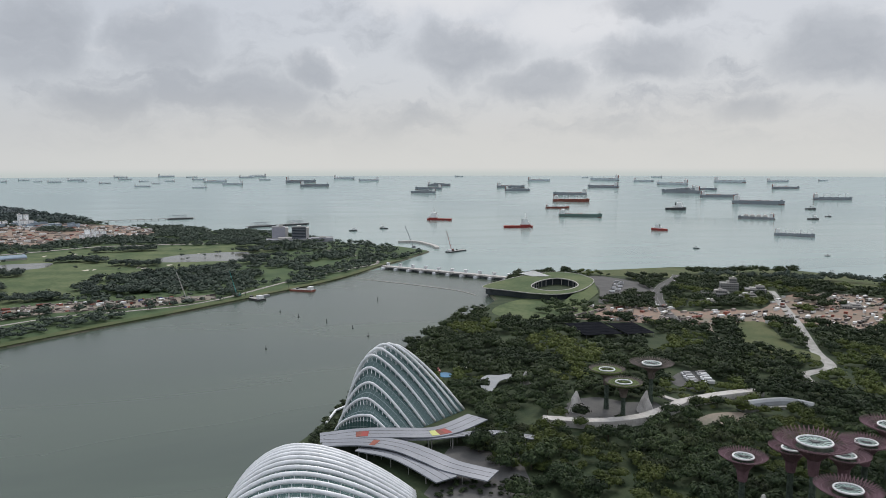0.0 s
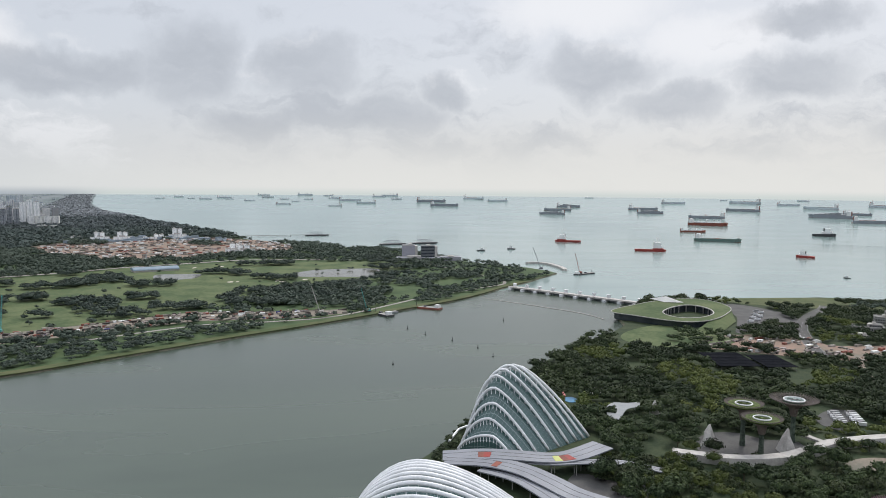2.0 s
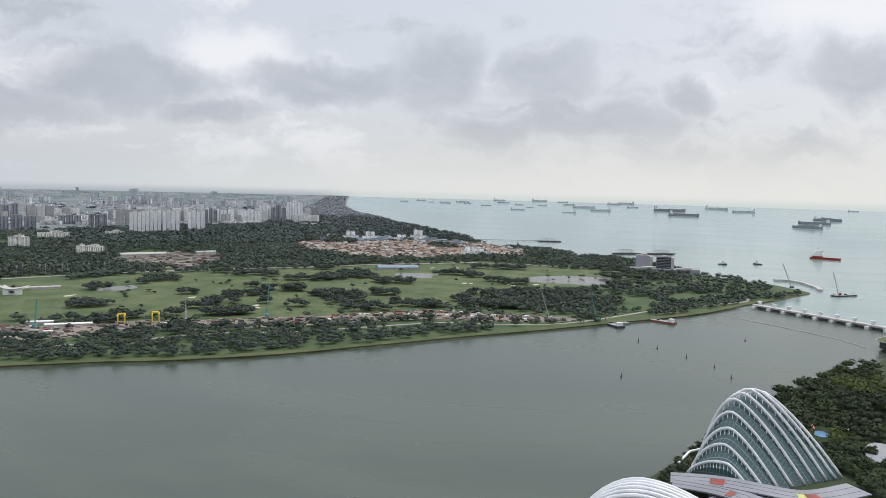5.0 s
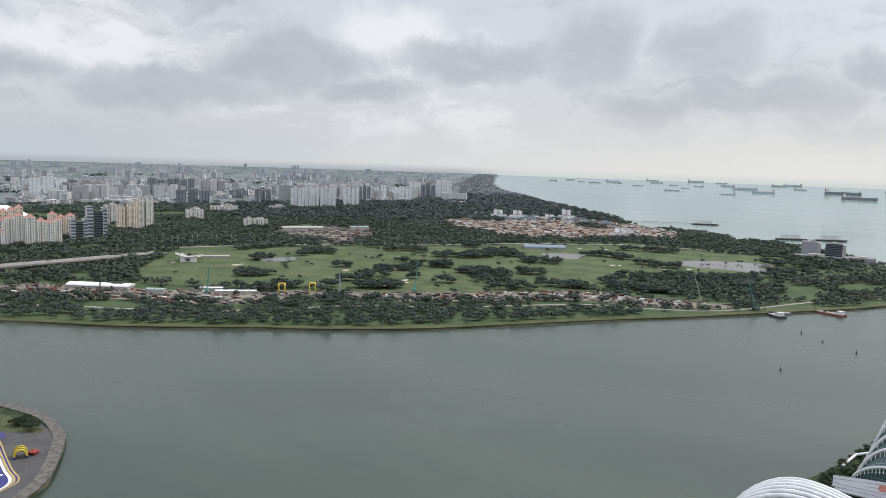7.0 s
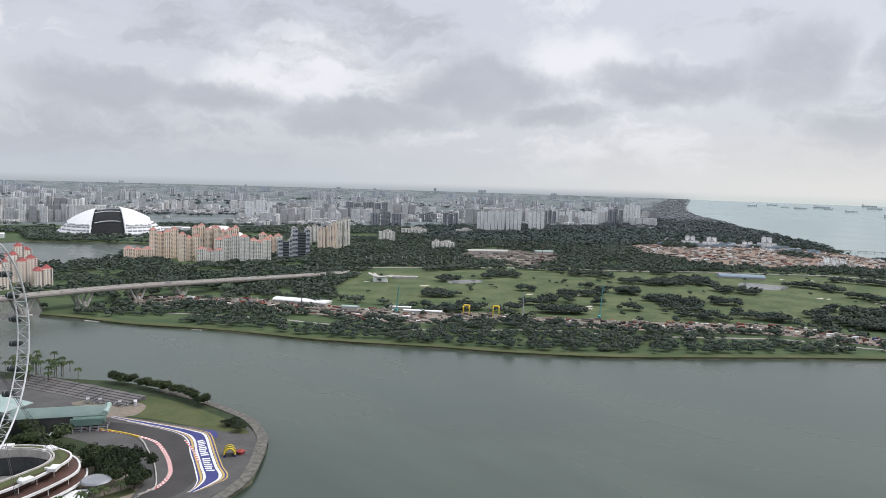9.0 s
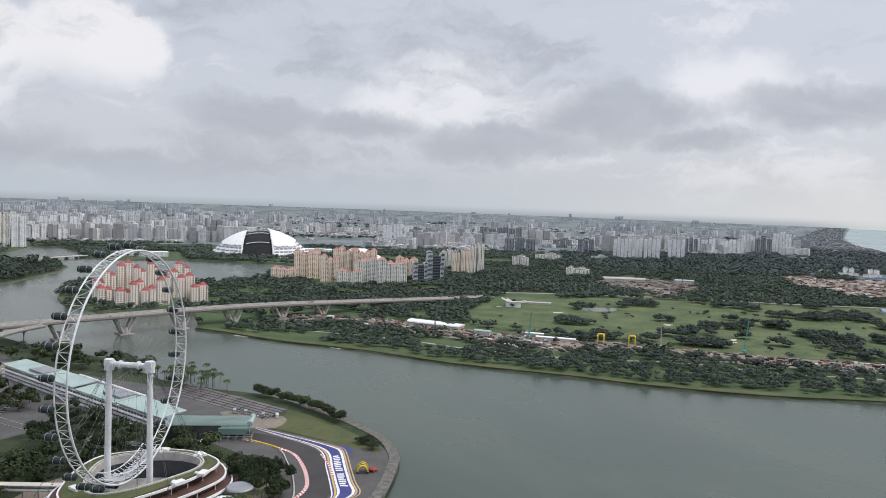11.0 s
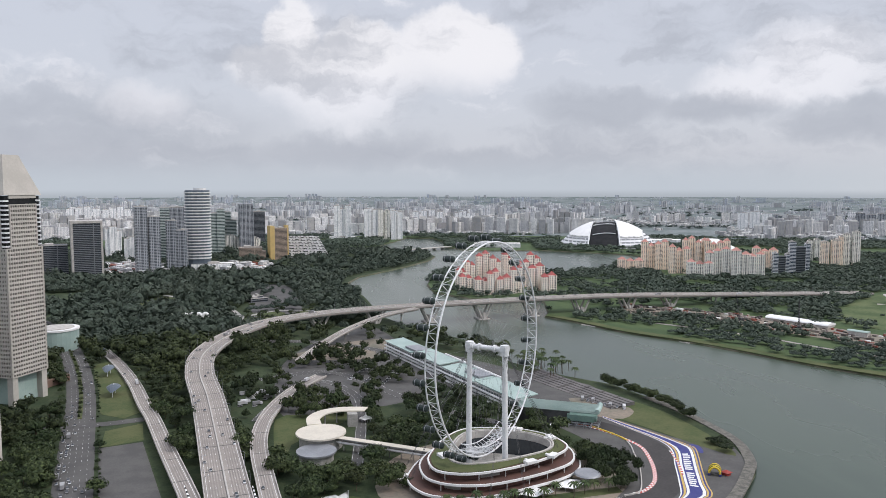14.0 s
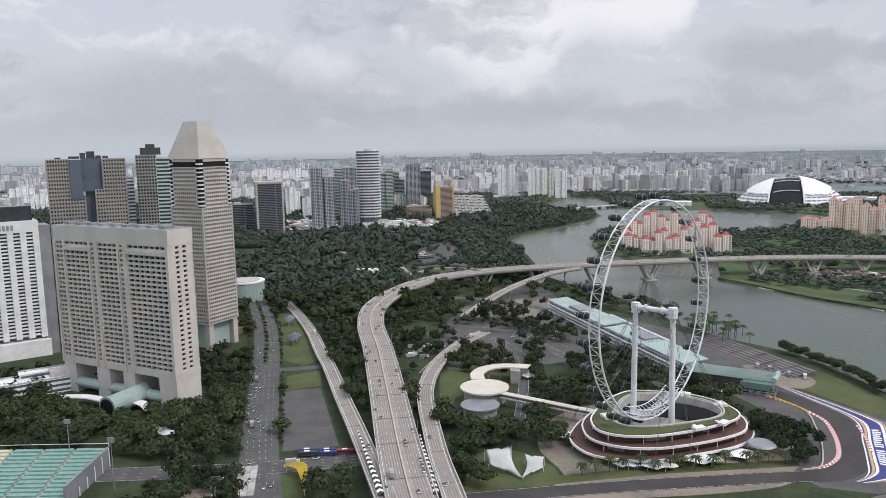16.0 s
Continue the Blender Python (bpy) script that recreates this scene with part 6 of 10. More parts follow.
BAND_O = curve([(x, y, LAND) for x, y in [(270, 592), (283, 562), (295, 533), (303, 511), (305, 502), (299, 487), (286, 460), (275, 436), (271, 424), (266, 417), (255, 414), (240, 412)]], 3)
BAND_I = curve([(x, y, LAND) for x, y in [(268, 587), (278, 552), (284, 533), (287, 514), (283, 496), (273, 476), (264, 456), (255, 437), (250, 427), (246, 422), (242, 418), (236, 415)]], 3)
patch("paint_apron", [(304, 510), (310, 506), (307, 494), (303, 491)], BLUE, "faded blue paint on the run-off", 0.16, "paint", 4)


def along(line, k):
    q = k * (len(line) - 1)
    a = min(int(q), len(line) - 2)
    return line[a].lerp(line[a + 1], q - a)


def band(bm_, f0, f1, z, k0=0.0, k1=1.0, n=48):
    """A painted strip between two fractions of the run-off's width."""
    last_ = None
    for k in range(n + 1):
        u = k0 + (k1 - k0) * k / n
        a, b = along(BAND_I, u), along(BAND_O, u)
        row = [bm_.verts.new(a.lerp(b, f) + Vector((0, 0, h))) for f, h in ((f0, 0.0), (f0, z), (f1, z), (f1, 0.0))]
        if last_:
            for q in range(3):
                bm_.faces.new((last_[q], row[q], row[q + 1], last_[q + 1]))
        last_ = row


bm = bmesh.new()
band(bm, 0.0, 1.0, 0.245)
turnblue = tagged(part("paint_blue", bm, BLUE), "blue painted run-off with white and gold stripes", "paint", kind="structure")
for f0, f1, mt in ((0.0, 0.05, PAINT), (0.11, 0.19, GOLD), (0.21, 0.30, PAINT), (0.70, 0.80, PAINT), (0.82, 0.89, GOLD), (0.95, 1.0, GOLD)):
    bm = bmesh.new()
    band(bm, f0, f1, 0.26)
    part("stripe", bm, mt, turnblue)
bm = bmesh.new()
for k in range(17):
    if k != 9:
        u = 0.515 + k * 0.0182
        band(bm, 0.36, 0.64 if k % 3 else 0.59, 0.265, u, u + 0.0115, 2)
tagged(part("sponsor_bars", bm, PAINT, turnblue, "row of plain white bars"), kind="stuff")
KRED = surf("kerb_red", (0.50, 0.06, 0.05), (0.40, 0.06, 0.05), 0.2, 0.9, 0.6)
kerb = tagged(part("kerb_line", (lambda b: (strip(b, TURN, -9.6, -9.2, 0, 0.2), b)[1])(bmesh.new()), PAINT), "red and white striped kerbs of the bend", "kerb", kind="structure")
for off, i0, i1, odd in ((-9.4, 2, len(TURN) - 6, 0), (-10.8, 2, len(TURN) - 6, 1), (8.4, 14, 24, 0)):
    line = curve([(p + sideways(TURN, i) * off)[:] for i, p in enumerate(TURN) if i0 <= i <= i1], 2.2)
    for i in range(len(line) - 1):
        bm = bmesh.new()
        s = sideways(line, i)
        vs = [line[i] - s * 0.7, line[i] + s * 0.7, line[i + 1] + s * 0.7, line[i + 1] - s * 0.7]
        lo = [bm.verts.new(v + Vector((0, 0, 0.0))) for v in vs]
        hi = [bm.verts.new(v + Vector((0, 0, 0.34))) for v in vs]
        for k in range(4):
            bm.faces.new((lo[k], lo[(k + 1) % 4], hi[(k + 1) % 4], hi[k]))
        bm.faces.new(hi)
        part("kerb_stone", bm, PAINT if (i + odd) % 2 else KRED, kerb)
for name_, mt, lab, o0, pts in (("barrier_wall", YELL, "yellow painted low barrier inside the bend", 0.5, [(252, 566), (258, 552), (263, 538), (265, 528)]), ("barrier_wall", PARA, "pale concrete barrier inside the bend", 0.4, [(264, 526), (262, 515), (257, 500), (250, 478), (239, 453), (231, 438), (226, 433), (216, 431)])):
    bm = bmesh.new()
    strip(bm, curve([(x - 3, y, LAND) for x, y in pts], 4), -o0, o0, 0.1, 1.1)
    tagged(part(name_, bm, mt), lab, "barrier", kind="structure")
arch = tagged(empty("inflatable_arch", 290, 452, LAND, 57), "yellow and blue inflatable shelter on the run-off", "inflatable")
for k in range(5):
    bm = bmesh.new()
    tube(bm, [Vector((k * 1.7 - 3.4, 3.6 * math.cos(a), 1.6 + 4.4 * math.sin(a))) for a in [j * math.pi / 10 for j in range(11)]], 0.75, 7)
    part("arch_tube", bm, YELL if k % 2 == 0 else LEAFY, arch)
for y in (-3.6, 3.6):
    bm = bmesh.new()
    bar(bm, (-4.2, y, 0.9), (4.2, y, 0.9), 0.9, 8)
    part("foot_tube", bm, BLUE, arch)
bm = bmesh.new()
box(bm, -2, -2, 0, 2, 2, 2.2)
hip(bm, 0, 0, 4, 4, 2.2, 1.4)
rt = part("red_tent", bm, RED)
rt.matrix_world = pose(297, 449, LAND, 0, 0, 20)
tagged(rt, "small red tent on the run-off paving", "tent")
# sea wall of the point
bm = bmesh.new()
strip(bm, curve([(x, y, LAND) for x, y in W_SHORE[4:11]], 8), -6.0, 2.0, -0.5, 0.7)
WALLS = surf("rough_wall_stone", (0.17, 0.16, 0.14), (0.085, 0.085, 0.075), 0.25, 0.9, 0.95, bump=0.6)
tagged(part("sea_wall", bm, WALLS), "broad stone kerb along the water", "wall", kind="structure")

# ---------------------------------------------------------------- garden domes
def conservatory(name, label, L0, L1, R0, R1, s0, hs, n, thick, glass_off, spread=(), fall=1.35):
    """A glass shell under arched white ribs: arches from one foot line to another, peaks by u from front to back."""
    ob = tagged(empty(name, 0, 0, 0), label, "conservatory")

    def at(u, s, off=0.0):
        L = Vector((*L0, LAND)).lerp(Vector((*L1, LAND)), u)
        R = Vector((*R0, LAND)).lerp(Vector((*R1, LAND)), u)
        k0 = float(np.interp(u, np.linspace(0, 1, len(s0)), s0))
        h = float(np.interp(u, np.linspace(0, 1, len(hs)), hs)) - LAND
        x = s / k0 if s < k0 else (s - k0) / (1 - k0)
        z = (1 - (1 - x) ** 2) ** 0.75 if s < k0 else 1 - x ** fall
        p = L.lerp(R, s)
        p.z = LAND + max(h - off, 1) * z
        return p

    ss = [0, 0.01, 0.03, 0.06, 0.1, 0.15, 0.2, 0.25, 0.3, 0.35, 0.4, 0.45, 0.5, 0.56, 0.62, 0.68, 0.74, 0.8, 0.86, 0.92, 0.96, 1.0]
    v, f, uv = [], [], []
    m = 3 * n
    for i in range(m + 1):
        dist = 0.0
        for j, s in enumerate(ss):
            p = at(i / m, s, glass_off)
            v.append(tuple(p))
    w = len(ss)
    tot = (Vector(v[0]) - Vector(v[m * w])).length + 0.001
    for i in range(m):
        run = 0.0
        for j in range(w - 1):
            step = (Vector(v[i * w + j]) - Vector(v[i * w + j + 1])).length
            f.append((i * w + j, (i + 1) * w + j, (i + 1) * w + j + 1, i * w + j + 1))
            uv += [(run, i * tot / m), (run, (i + 1) * tot / m), (run + step, (i + 1) * tot / m), (run + step, i * tot / m)]
            run += step
    nb = len(v)
    back = Vector((*L1, LAND)) - Vector((*L0, LAND))
    back = back.normalized() * 14
    v += [tuple(Vector((*L1, LAND)).lerp(Vector((*R1, LAND)), s) + back * math.sin(math.pi * s)) for s in ss]
    for j in range(w - 1):
        f.append((m * w + j, nb + j, nb + j + 1, m * w + j + 1))
        uv += [(0, 0)] * 4
    nf = len(v)
    v += [tuple(Vector((*L0, LAND)).lerp(Vector((*R0, LAND)), s)) for s in ss]
    for j in range(w - 1):
        f.append((j + 1, nf + j + 1, nf + j, j))
        uv += [(j * 3, 0), (j * 3, 8), (j * 3 + 3, 8), (j * 3 + 3, 0)]
    shell = part("glass_shell", raw("glass_shell", v, f, DOMEG, uv), DOMEG, ob, "grey-green glass panes in a fine grid")
    for i in range(n):
        u = (i / (n - 1))
        u = float(np.interp(u, np.linspace(0, 1, len(spread)), spread)) if spread else u
        bm_ = bmesh.new()
        tube(bm_, [at(u, s) + Vector((0, 0, 0.8)) for s in ss], thick, 8)
        rib = part("rib", bm_, STEEL, ob, "white steel arch rib", True)
        bm_ = bmesh.new()
        for j in range(2, w - 2):
            a = at(u, ss[j])
            bar(bm_, a + Vector((0, 0, 0.5)), at(min(u, 1), ss[j], glass_off) - Vector((1.6, 0, 0.2)), 0.28, 5)
        tagged(part("strut", bm_, STEEL, rib), kind="stuff")
    return ob


conservatory("conservatory", "tall curved glass dome with bold white ribs", (548, -22), (585, -38), (524, -62), (578, -126), [.61, .45, .41, .34, .31, .33, .35, .37], [18, 28, 38, 47, 55, 59, 61, 58], 9, 1.05, 3.2, [0, 0.14, 0.28, 0.43, 0.57, 0.70, 0.82, 0.92, 1.0])
conservatory("conservatory", "long low glass dome with close white ribs", (345, 64), (436, 44), (340, -58), (432, -64), [.45, .42, .38, .36], [24, 31, 34.5, 36.5], 14, 1.4, 3.0, [0, 0.12, 0.24, 0.36, 0.47, 0.57, 0.66, 0.74, 0.81, 0.87, 0.92, 0.96, 1.0], 1.75)
dome_ring = bmesh.new()
tube(dome_ring, [Vector((566, -16, 4)), Vector((588, -24, 6)), Vector((600, -40, 8)), Vector((596, -58, 9))], 1.0, 8)
tagged(part("dome_base_rail", dome_ring, STEEL), "white curved rail round the dome's foot", "rail")


def ribbon_roof(pts, width, label, marks=()):
    ob = tagged(empty("canopy_roof", 0, 0, 0), label, "canopy", "grey ribbon roofs")
    P = curve(pts, 4)
    bm_ = bmesh.new()
    strip(bm_, P, -width / 2, width / 2, -0.8, 0)
    part("roof_sheet", bm_, surf_ribbon, ob)
    bm_ = bmesh.new()
    for o in (-0.17, 0.17):
        strip(bm_, P, width * o - 0.12, width * o + 0.12, 0.0, 0.1)
    tagged(part("seam", bm_, DARK, ob), kind="stuff")
    for i0, mt in marks:
        bm_ = bmesh.new()
        strip(bm_, P, -width * 0.12, width * 0.40, 0.1, 0.2, i0, min(i0 + 1, len(P) - 1))
        part("colour_panel", bm_, mt, ob, "bright coloured roof panel")
    for i in range(2, len(P) - 1, 4):
        bm_ = bmesh.new()
        for k in (-1, 1):
            q = P[i] + sideways(P, i) * k * width * 0.3
            bar(bm_, (q.x, q.y, LAND), (q.x, q.y, q.z - 0.7), 0.35, 6)
        part("post", bm_, PIER, ob)


LIME = surf("lime_panel", (0.48, 0.50, 0.16), (0.42, 0.44, 0.15), 0.2, 0.9, 0.5)
surf_ribbon = surf("grey_ribbon_roof", (0.235, 0.245, 0.27), (0.185, 0.195, 0.22), 0.05, 0.6, 0.5, 0.2)
ribbon_roof([(516, -10, 11), (515, -39, 13), (510, -62, 13.5), (507, -86, 13), (513, -103, 13), (530, -126, 14)], 19, "grey ribbon roof with bright panels beside the dome", [(6, RUST), (7, RED), (18, LIME), (19, RUST), (20, RED)])
ribbon_roof([(506, -60, 11.5), (500, -84, 12), (502, -109, 12), (503, -134, 11), (496, -160, 8)], 8, "long grey ribbon roof over the walk")
ribbon_roof([(506, -12, 12), (499, -41, 13), (485, -63, 13), (466, -79, 12), (450, -91, 11), (433, -113, 10)], 18, "grey ribbon roof forking between the domes", [(8, RUST)])
ribbon_roof([(494, -37, 11), (478, -58, 11), (459, -71, 10.5), (433, -84, 10)], 16, "grey ribbon roof between the domes")


def supertree(x, y, h, r, mt, label, green=False):
    """A planted steel trunk that opens into a bowl of branches round a pale ring."""
    ob = tagged(empty("supertree", x, y, LAND), label, "supertree", "supertrees")
    bm_ = bmesh.new()
    prof = [(2.2, 0), (1.8, h * 0.3), (1.6, h * 0.62), (2.2, h * 0.76), (4.0, h * 0.86), (r * 0.45, h * 0.93)]
    n = 14
    rings = [[bm_.verts.new((rr * math.cos(k * math.tau / n), rr * math.sin(k * math.tau / n), z)) for k in range(n)] for rr, z in prof]
    for a, b in zip(rings, rings[1:]):
        for k in range(n):
            bm_.faces.new((a[k], a[(k + 1) % n], b[(k + 1) % n], b[k]))
    part("trunk", bm_, LEAFD, ob, "planted trunk")
    bm_ = bmesh.new()
    nb = 52
    for k in range(nb):
        a = k * math.tau / nb
        w = lambda rr, z, da=0.0: Vector((rr * math.cos(a + da), rr * math.sin(a + da), z))
        for da in (-0.08, 0.08):
            tube(bm_, [w(2.2, h * 0.62), w(3.2, h * 0.80), w(r * 0.5, h * 0.93, da * 0.5), w(r * 0.8, h * 0.98, da), w(r, h * 1.03, da * 1.6)], 0.24, 4)
    for q in (0.55, 0.75, 0.92):
        tube(bm_, [Vector((r * q * math.cos(k * math.tau / 30), r * q * math.sin(k * math.tau / 30), h * (0.90 + 0.11 * q))) for k in range(30)], 0.14, 4, True)
    tagged(part("branch_bowl", bm_, mt, ob, "bowl of thin steel branches"), kind="stuff")
    bm_ = bmesh.new()
    rd = r * 0.42
    tube(bm_, [Vector((rd * math.cos(k * math.tau / 28), rd * math.sin(k * math.tau / 28), h * 1.0)) for k in range(28)], 0.55, 6, True)
    part("ring", bm_, PAINT, ob, "white top ring")
    bm_ = bmesh.new()
    bar(bm_, (0, 0, h * 0.985), (0, 0, h * 0.99), rd, 24)
    part("disc", bm_, LEAFD if green else TEAL, ob, "round top disc")
    bm_ = bmesh.new()
    for k in range(14):
        a = k * math.tau / 14
        bar(bm_, (0, 0, h * 1.0), (rd * math.cos(a), rd * math.sin(a), h * 1.0), 0.16, 4)
    bar(bm_, (0, 0, h * 0.99), (0, 0, h * 1.005), rd * 0.2, 12)
    tagged(part("disc_spokes", bm_, DARK if not green else LEAFY, ob, "thin spokes over the disc"), kind="stuff")
    if green:
        bm_ = bmesh.new()
        n = 26
        ra = [[bm_.verts.new((rr * math.cos(k * math.tau / n), rr * math.sin(k * math.tau / n), z)) for k in range(n)] for rr, z in ((rd, h * 0.98), (r * 0.98, h * 0.99), (r * 0.9, h * 0.95), (rd, h * 0.93))]
        for a, b in zip(ra, ra[1:]):
            for k in range(n):
                bm_.faces.new((a[k], a[(k + 1) % n], b[(k + 1) % n], b[k]))
        part("planting", bm_, LEAFY, ob, "olive planted bowl")


PURP = surf("mauve_steel", (0.20, 0.12, 0.135), (0.15, 0.09, 0.10), 0.2, 0.9, 0.6)
BRONZE = surf("bronze_steel", (0.17, 0.14, 0.12), (0.12, 0.10, 0.09), 0.2, 0.9, 0.6)
supertree(530, -241, 31, 14.5, BRONZE, "steel tree tower with an olive planted bowl", True)
supertree(560, -240, 33, 14.5, BRONZE, "steel tree tower with an olive planted bowl", True)
supertree(567, -282, 34, 18, BRONZE, "steel tree tower with bare bronze branches")
for x, y, h, r in ((364, -237, 37, 13), (346, -267, 50, 21), (370, -319, 37, 14), (355, -293, 37, 13.5), (370, -271, 37, 12.5), (316, -264, 37, 16), (380, -344, 42, 17)):
    supertree(x, y, h, r, PURP, "tall steel tree tower with mauve branches")
patch("paving_plaza", [(569, -208), (587, -222), (590, -246), (573, -264), (568, -287), (546, -280), (530, -245), (533, -209), (547, -202)], ASPH, "pale round plaza under the tree towers", 0.14, "paving", 8)
for x, y, s in ((548, -268, 0.85), (560, -214, 0.8), (640, -196, 0.6), (330, -232, 1.2), (345, -238, 1.1)):
    ob = tagged(empty("rock_spire", x, y, LAND, x * 7), "pale jagged plaster rock spire", "sculpture")
    bm = bmesh.new()
    bmesh.ops.create_cone(bm, cap_ends=True, segments=9, radius1=8 * s, radius2=0.8 * s, depth=20 * s, matrix=Matrix.Translation((0, 0, 10 * s)))
    bmesh.ops.subdivide_edges(bm, edges=bm.edges[:], cuts=2, use_grid_fill=True)
    for v in bm.verts:
        v.co += noise.noise_vector(v.co * 0.25) * 2.2 * s
    part("rock", bm, PARA, ob)
LEAFROOF = surf("grey_glass_roof", (0.235, 0.25, 0.255), (0.19, 0.20, 0.21), 0.1, 0.8, 0.4)
ob = tagged(empty("leaf_canopy", 640, -170, LAND), "grey curved leaf-shaped canopy among trees", "canopy")
bm = bmesh.new()
prism(bm, [(p.x, p.y) for p in curve([(1, 15, 0), (14, 6, 0), (12, -6, 0), (16, -21, 0), (2, -14, 0), (-6, -1, 0), (-28, 10, 0), (-41, 19, 0), (-23, 20, 0)], 4, True)], 5.5, 6.0)
part("sheet", bm, LEAFROOF, ob)
for x, y in ((8, 8), (10, -12), (-8, 8), (-28, 15)):
    bm = bmesh.new()
    bar(bm, (x, y, 0), (x, y, 5.6), 0.3, 6)
    part("post", bm, STEEL, ob)
tent(699, -157, 8.5, 4.5, 30, 0.6, "small white tent roof among trees")
ob = tagged(empty("glasshouse", 534, -374, LAND), "long low curved glasshouse roof in the garden", "glasshouse")
bm = bmesh.new()
tube(bm, curve([(2, 30, 2.5), (5, 8, 3), (3, -14, 3), (-10, -28, 2)], 4), 4.5, 10)
part("roof", bm, LEAFROOF, ob)
bm = bmesh.new()
strip(bm, curve([(-2, 30, 0), (0, 8, 0), (-2, -14, 0), (-14, -26, 0)], 4), -3, 3, 0, 2.4)
part("wall", bm, PIER, ob)
ob = tagged(empty("play_pool", 682, -131, LAND, 0, 0.8), "blue play pool with a red slide frame", "playground")
bm = bmesh.new()
prism(bm, [(11 * math.cos(k * 0.45), 8 * math.sin(k * 0.45)) for k in range(14)], -0.2, 0.4)
part("pool", bm, surf("pool_blue", (0.12, 0.30, 0.48), (0.10, 0.24, 0.42), 0.2, 0.9, 0.3), ob)
bm = bmesh.new()
for k in range(4):
    bar(bm, (-4 + k * 5, 8, 0), (-4 + k * 5, 8, 6), 0.4, 6)
box(bm, -5, 6.5, 6, 12, 8.5, 6.5)
part("slide_frame", bm, surf("pink_red", (0.50, 0.16, 0.16), (0.42, 0.14, 0.14), 0.2, 0.9, 0.6), ob)
for x0, y0, w_, d_ in ((829, -336, 34, 46), (822, -380, 30, 34)):
    ob = tagged(empty("nursery_shade", x0, y0, LAND, 0), "black shade-netting roof of a plant nursery", "shade house", "nursery shades")
    bm = bmesh.new()
    for k in range(5):
        prism(bm, [(-w_ + k * w_ * 0.4, -d_ / 2), (-w_ + (k + 0.94) * w_ * 0.4, -d_ / 2), (-w_ + (k + 0.94) * w_ * 0.4, d_ / 2), (-w_ + k * w_ * 0.4, d_ / 2)], 4.5, 4.9)
    part("netting", bm, NETTING, ob)
    bm = bmesh.new()
    for k in range(6):
        for q in (-0.45, 0, 0.45):
            bar(bm, (-w_ + k * w_ * 0.39 + 0.4, d_ * q, 0), (-w_ + k * w_ * 0.39 + 0.4, d_ * q, 4.6), 0.15, 4)
    tagged(part("post", bm, GREY, ob), kind="stuff")

# ---------------------------------------------------------------- barrage visitor building
BX, BY = 1122.0, -391.0
vis = tagged(empty("visitor_centre", BX, BY, 0), "spiral building with a sloping lawn roof round a court", "visitor centre")
TCX, TCY = BX, BY
ro = radial([(1118, -272), (1186, -336), (1224, -388), (1238, -432), (1212, -462), (1150, -466), (1092, -436), (1052, -402), (1036, -366), (1050, -330), (1080, -300)])
ri = radial([(1110, -350), (1152, -378), (1172, -410), (1146, -426), (1104, -420), (1072, -394), (1064, -368), (1076, -352)])


def roof_z(x):
    return float(np.interp(x + BX, [1030, 1060, 1120, 1250], [12.0, 13.0, 13.5, 15.0]))


def sloped_ring(bm, a, b, dz0, dz1):
    n = len(angs)
    V = []
    for r, dz in ((a, dz0), (a, dz1), (b, dz1), (b, dz0)):
        V.append([bm.verts.new((r[k] * math.cos(angs[k]), r[k] * math.sin(angs[k]), roof_z(r[k] * math.cos(angs[k])) + dz)) for k in range(n)])
    for q in range(4):
        for k in range(n):
            j = (k + 1) % n
            bm.faces.new((V[q][k], V[q][j], V[(q + 1) % 4][j], V[(q + 1) % 4][k]))


bm = bmesh.new()
sloped_ring(bm, ro - 1.0, ri + 3, -1.0, 0.0)
part("lawn_roof", bm, GOLF, vis, "mown lawn roof")
bm = bmesh.new()
sloped_ring(bm, ro, ro - 1.0, -0.8, 0.3)
sloped_ring(bm, ri + 3, ri + 1.2, -0.8, 0.4)
part("roof_edge", bm, PARA, vis, "pale roof edge")
bm = bmesh.new()
V0 = [(rr - 5) for rr in ro]
n = len(angs)
lo = [bm.verts.new((V0[k] * math.cos(angs[k]), V0[k] * math.sin(angs[k]), LAND)) for k in range(n)]
hi = [bm.verts.new((V0[k] * math.cos(angs[k]), V0[k] * math.sin(angs[k]), roof_z(V0[k] * math.cos(angs[k])) - 1)) for k in range(n)]
li = [bm.verts.new(((ri[k] + 6) * math.cos(angs[k]), (ri[k] + 6) * math.sin(angs[k]), LAND)) for k in range(n)]
hj = [bm.verts.new(((ri[k] + 6) * math.cos(angs[k]), (ri[k] + 6) * math.sin(angs[k]), roof_z((ri[k] + 6) * math.cos(angs[k])) - 1)) for k in range(n)]
for k in range(n):
    j = (k + 1) % n
    bm.faces.new((lo[k], lo[j], hi[j], hi[k]))
    bm.faces.new((li[j], li[k], hj[k], hj[j]))
part("glass_wall", bm, GLASS, vis, "dark glass walls under the roof")
for k in range(0, n, 3):
    bm = bmesh.new()
    c, s = math.cos(angs[k]), math.sin(angs[k])
    bar(bm, ((ri[k] + 3) * c, (ri[k] + 3) * s, LAND), ((ri[k] + 3) * c, (ri[k] + 3) * s, roof_z((ri[k] + 3) * c) - 1), 0.7, 6)
    part("court_column", bm, PIER, vis)
bm = bmesh.new()
a_ = [bm.verts.new(p) for p in ((74, 14, 15), (98, 30, 17), (92, 6, 22), (64, -14, 16))]
bm.faces.new(a_)
bmesh.ops.solidify(bm, geom=bm.faces[:], thickness=0.6)
part("sail_roof", bm, MEMB, vis, "white pointed sail on the roof")
TCX, TCY = 148.0, 494.0
bm = bmesh.new()
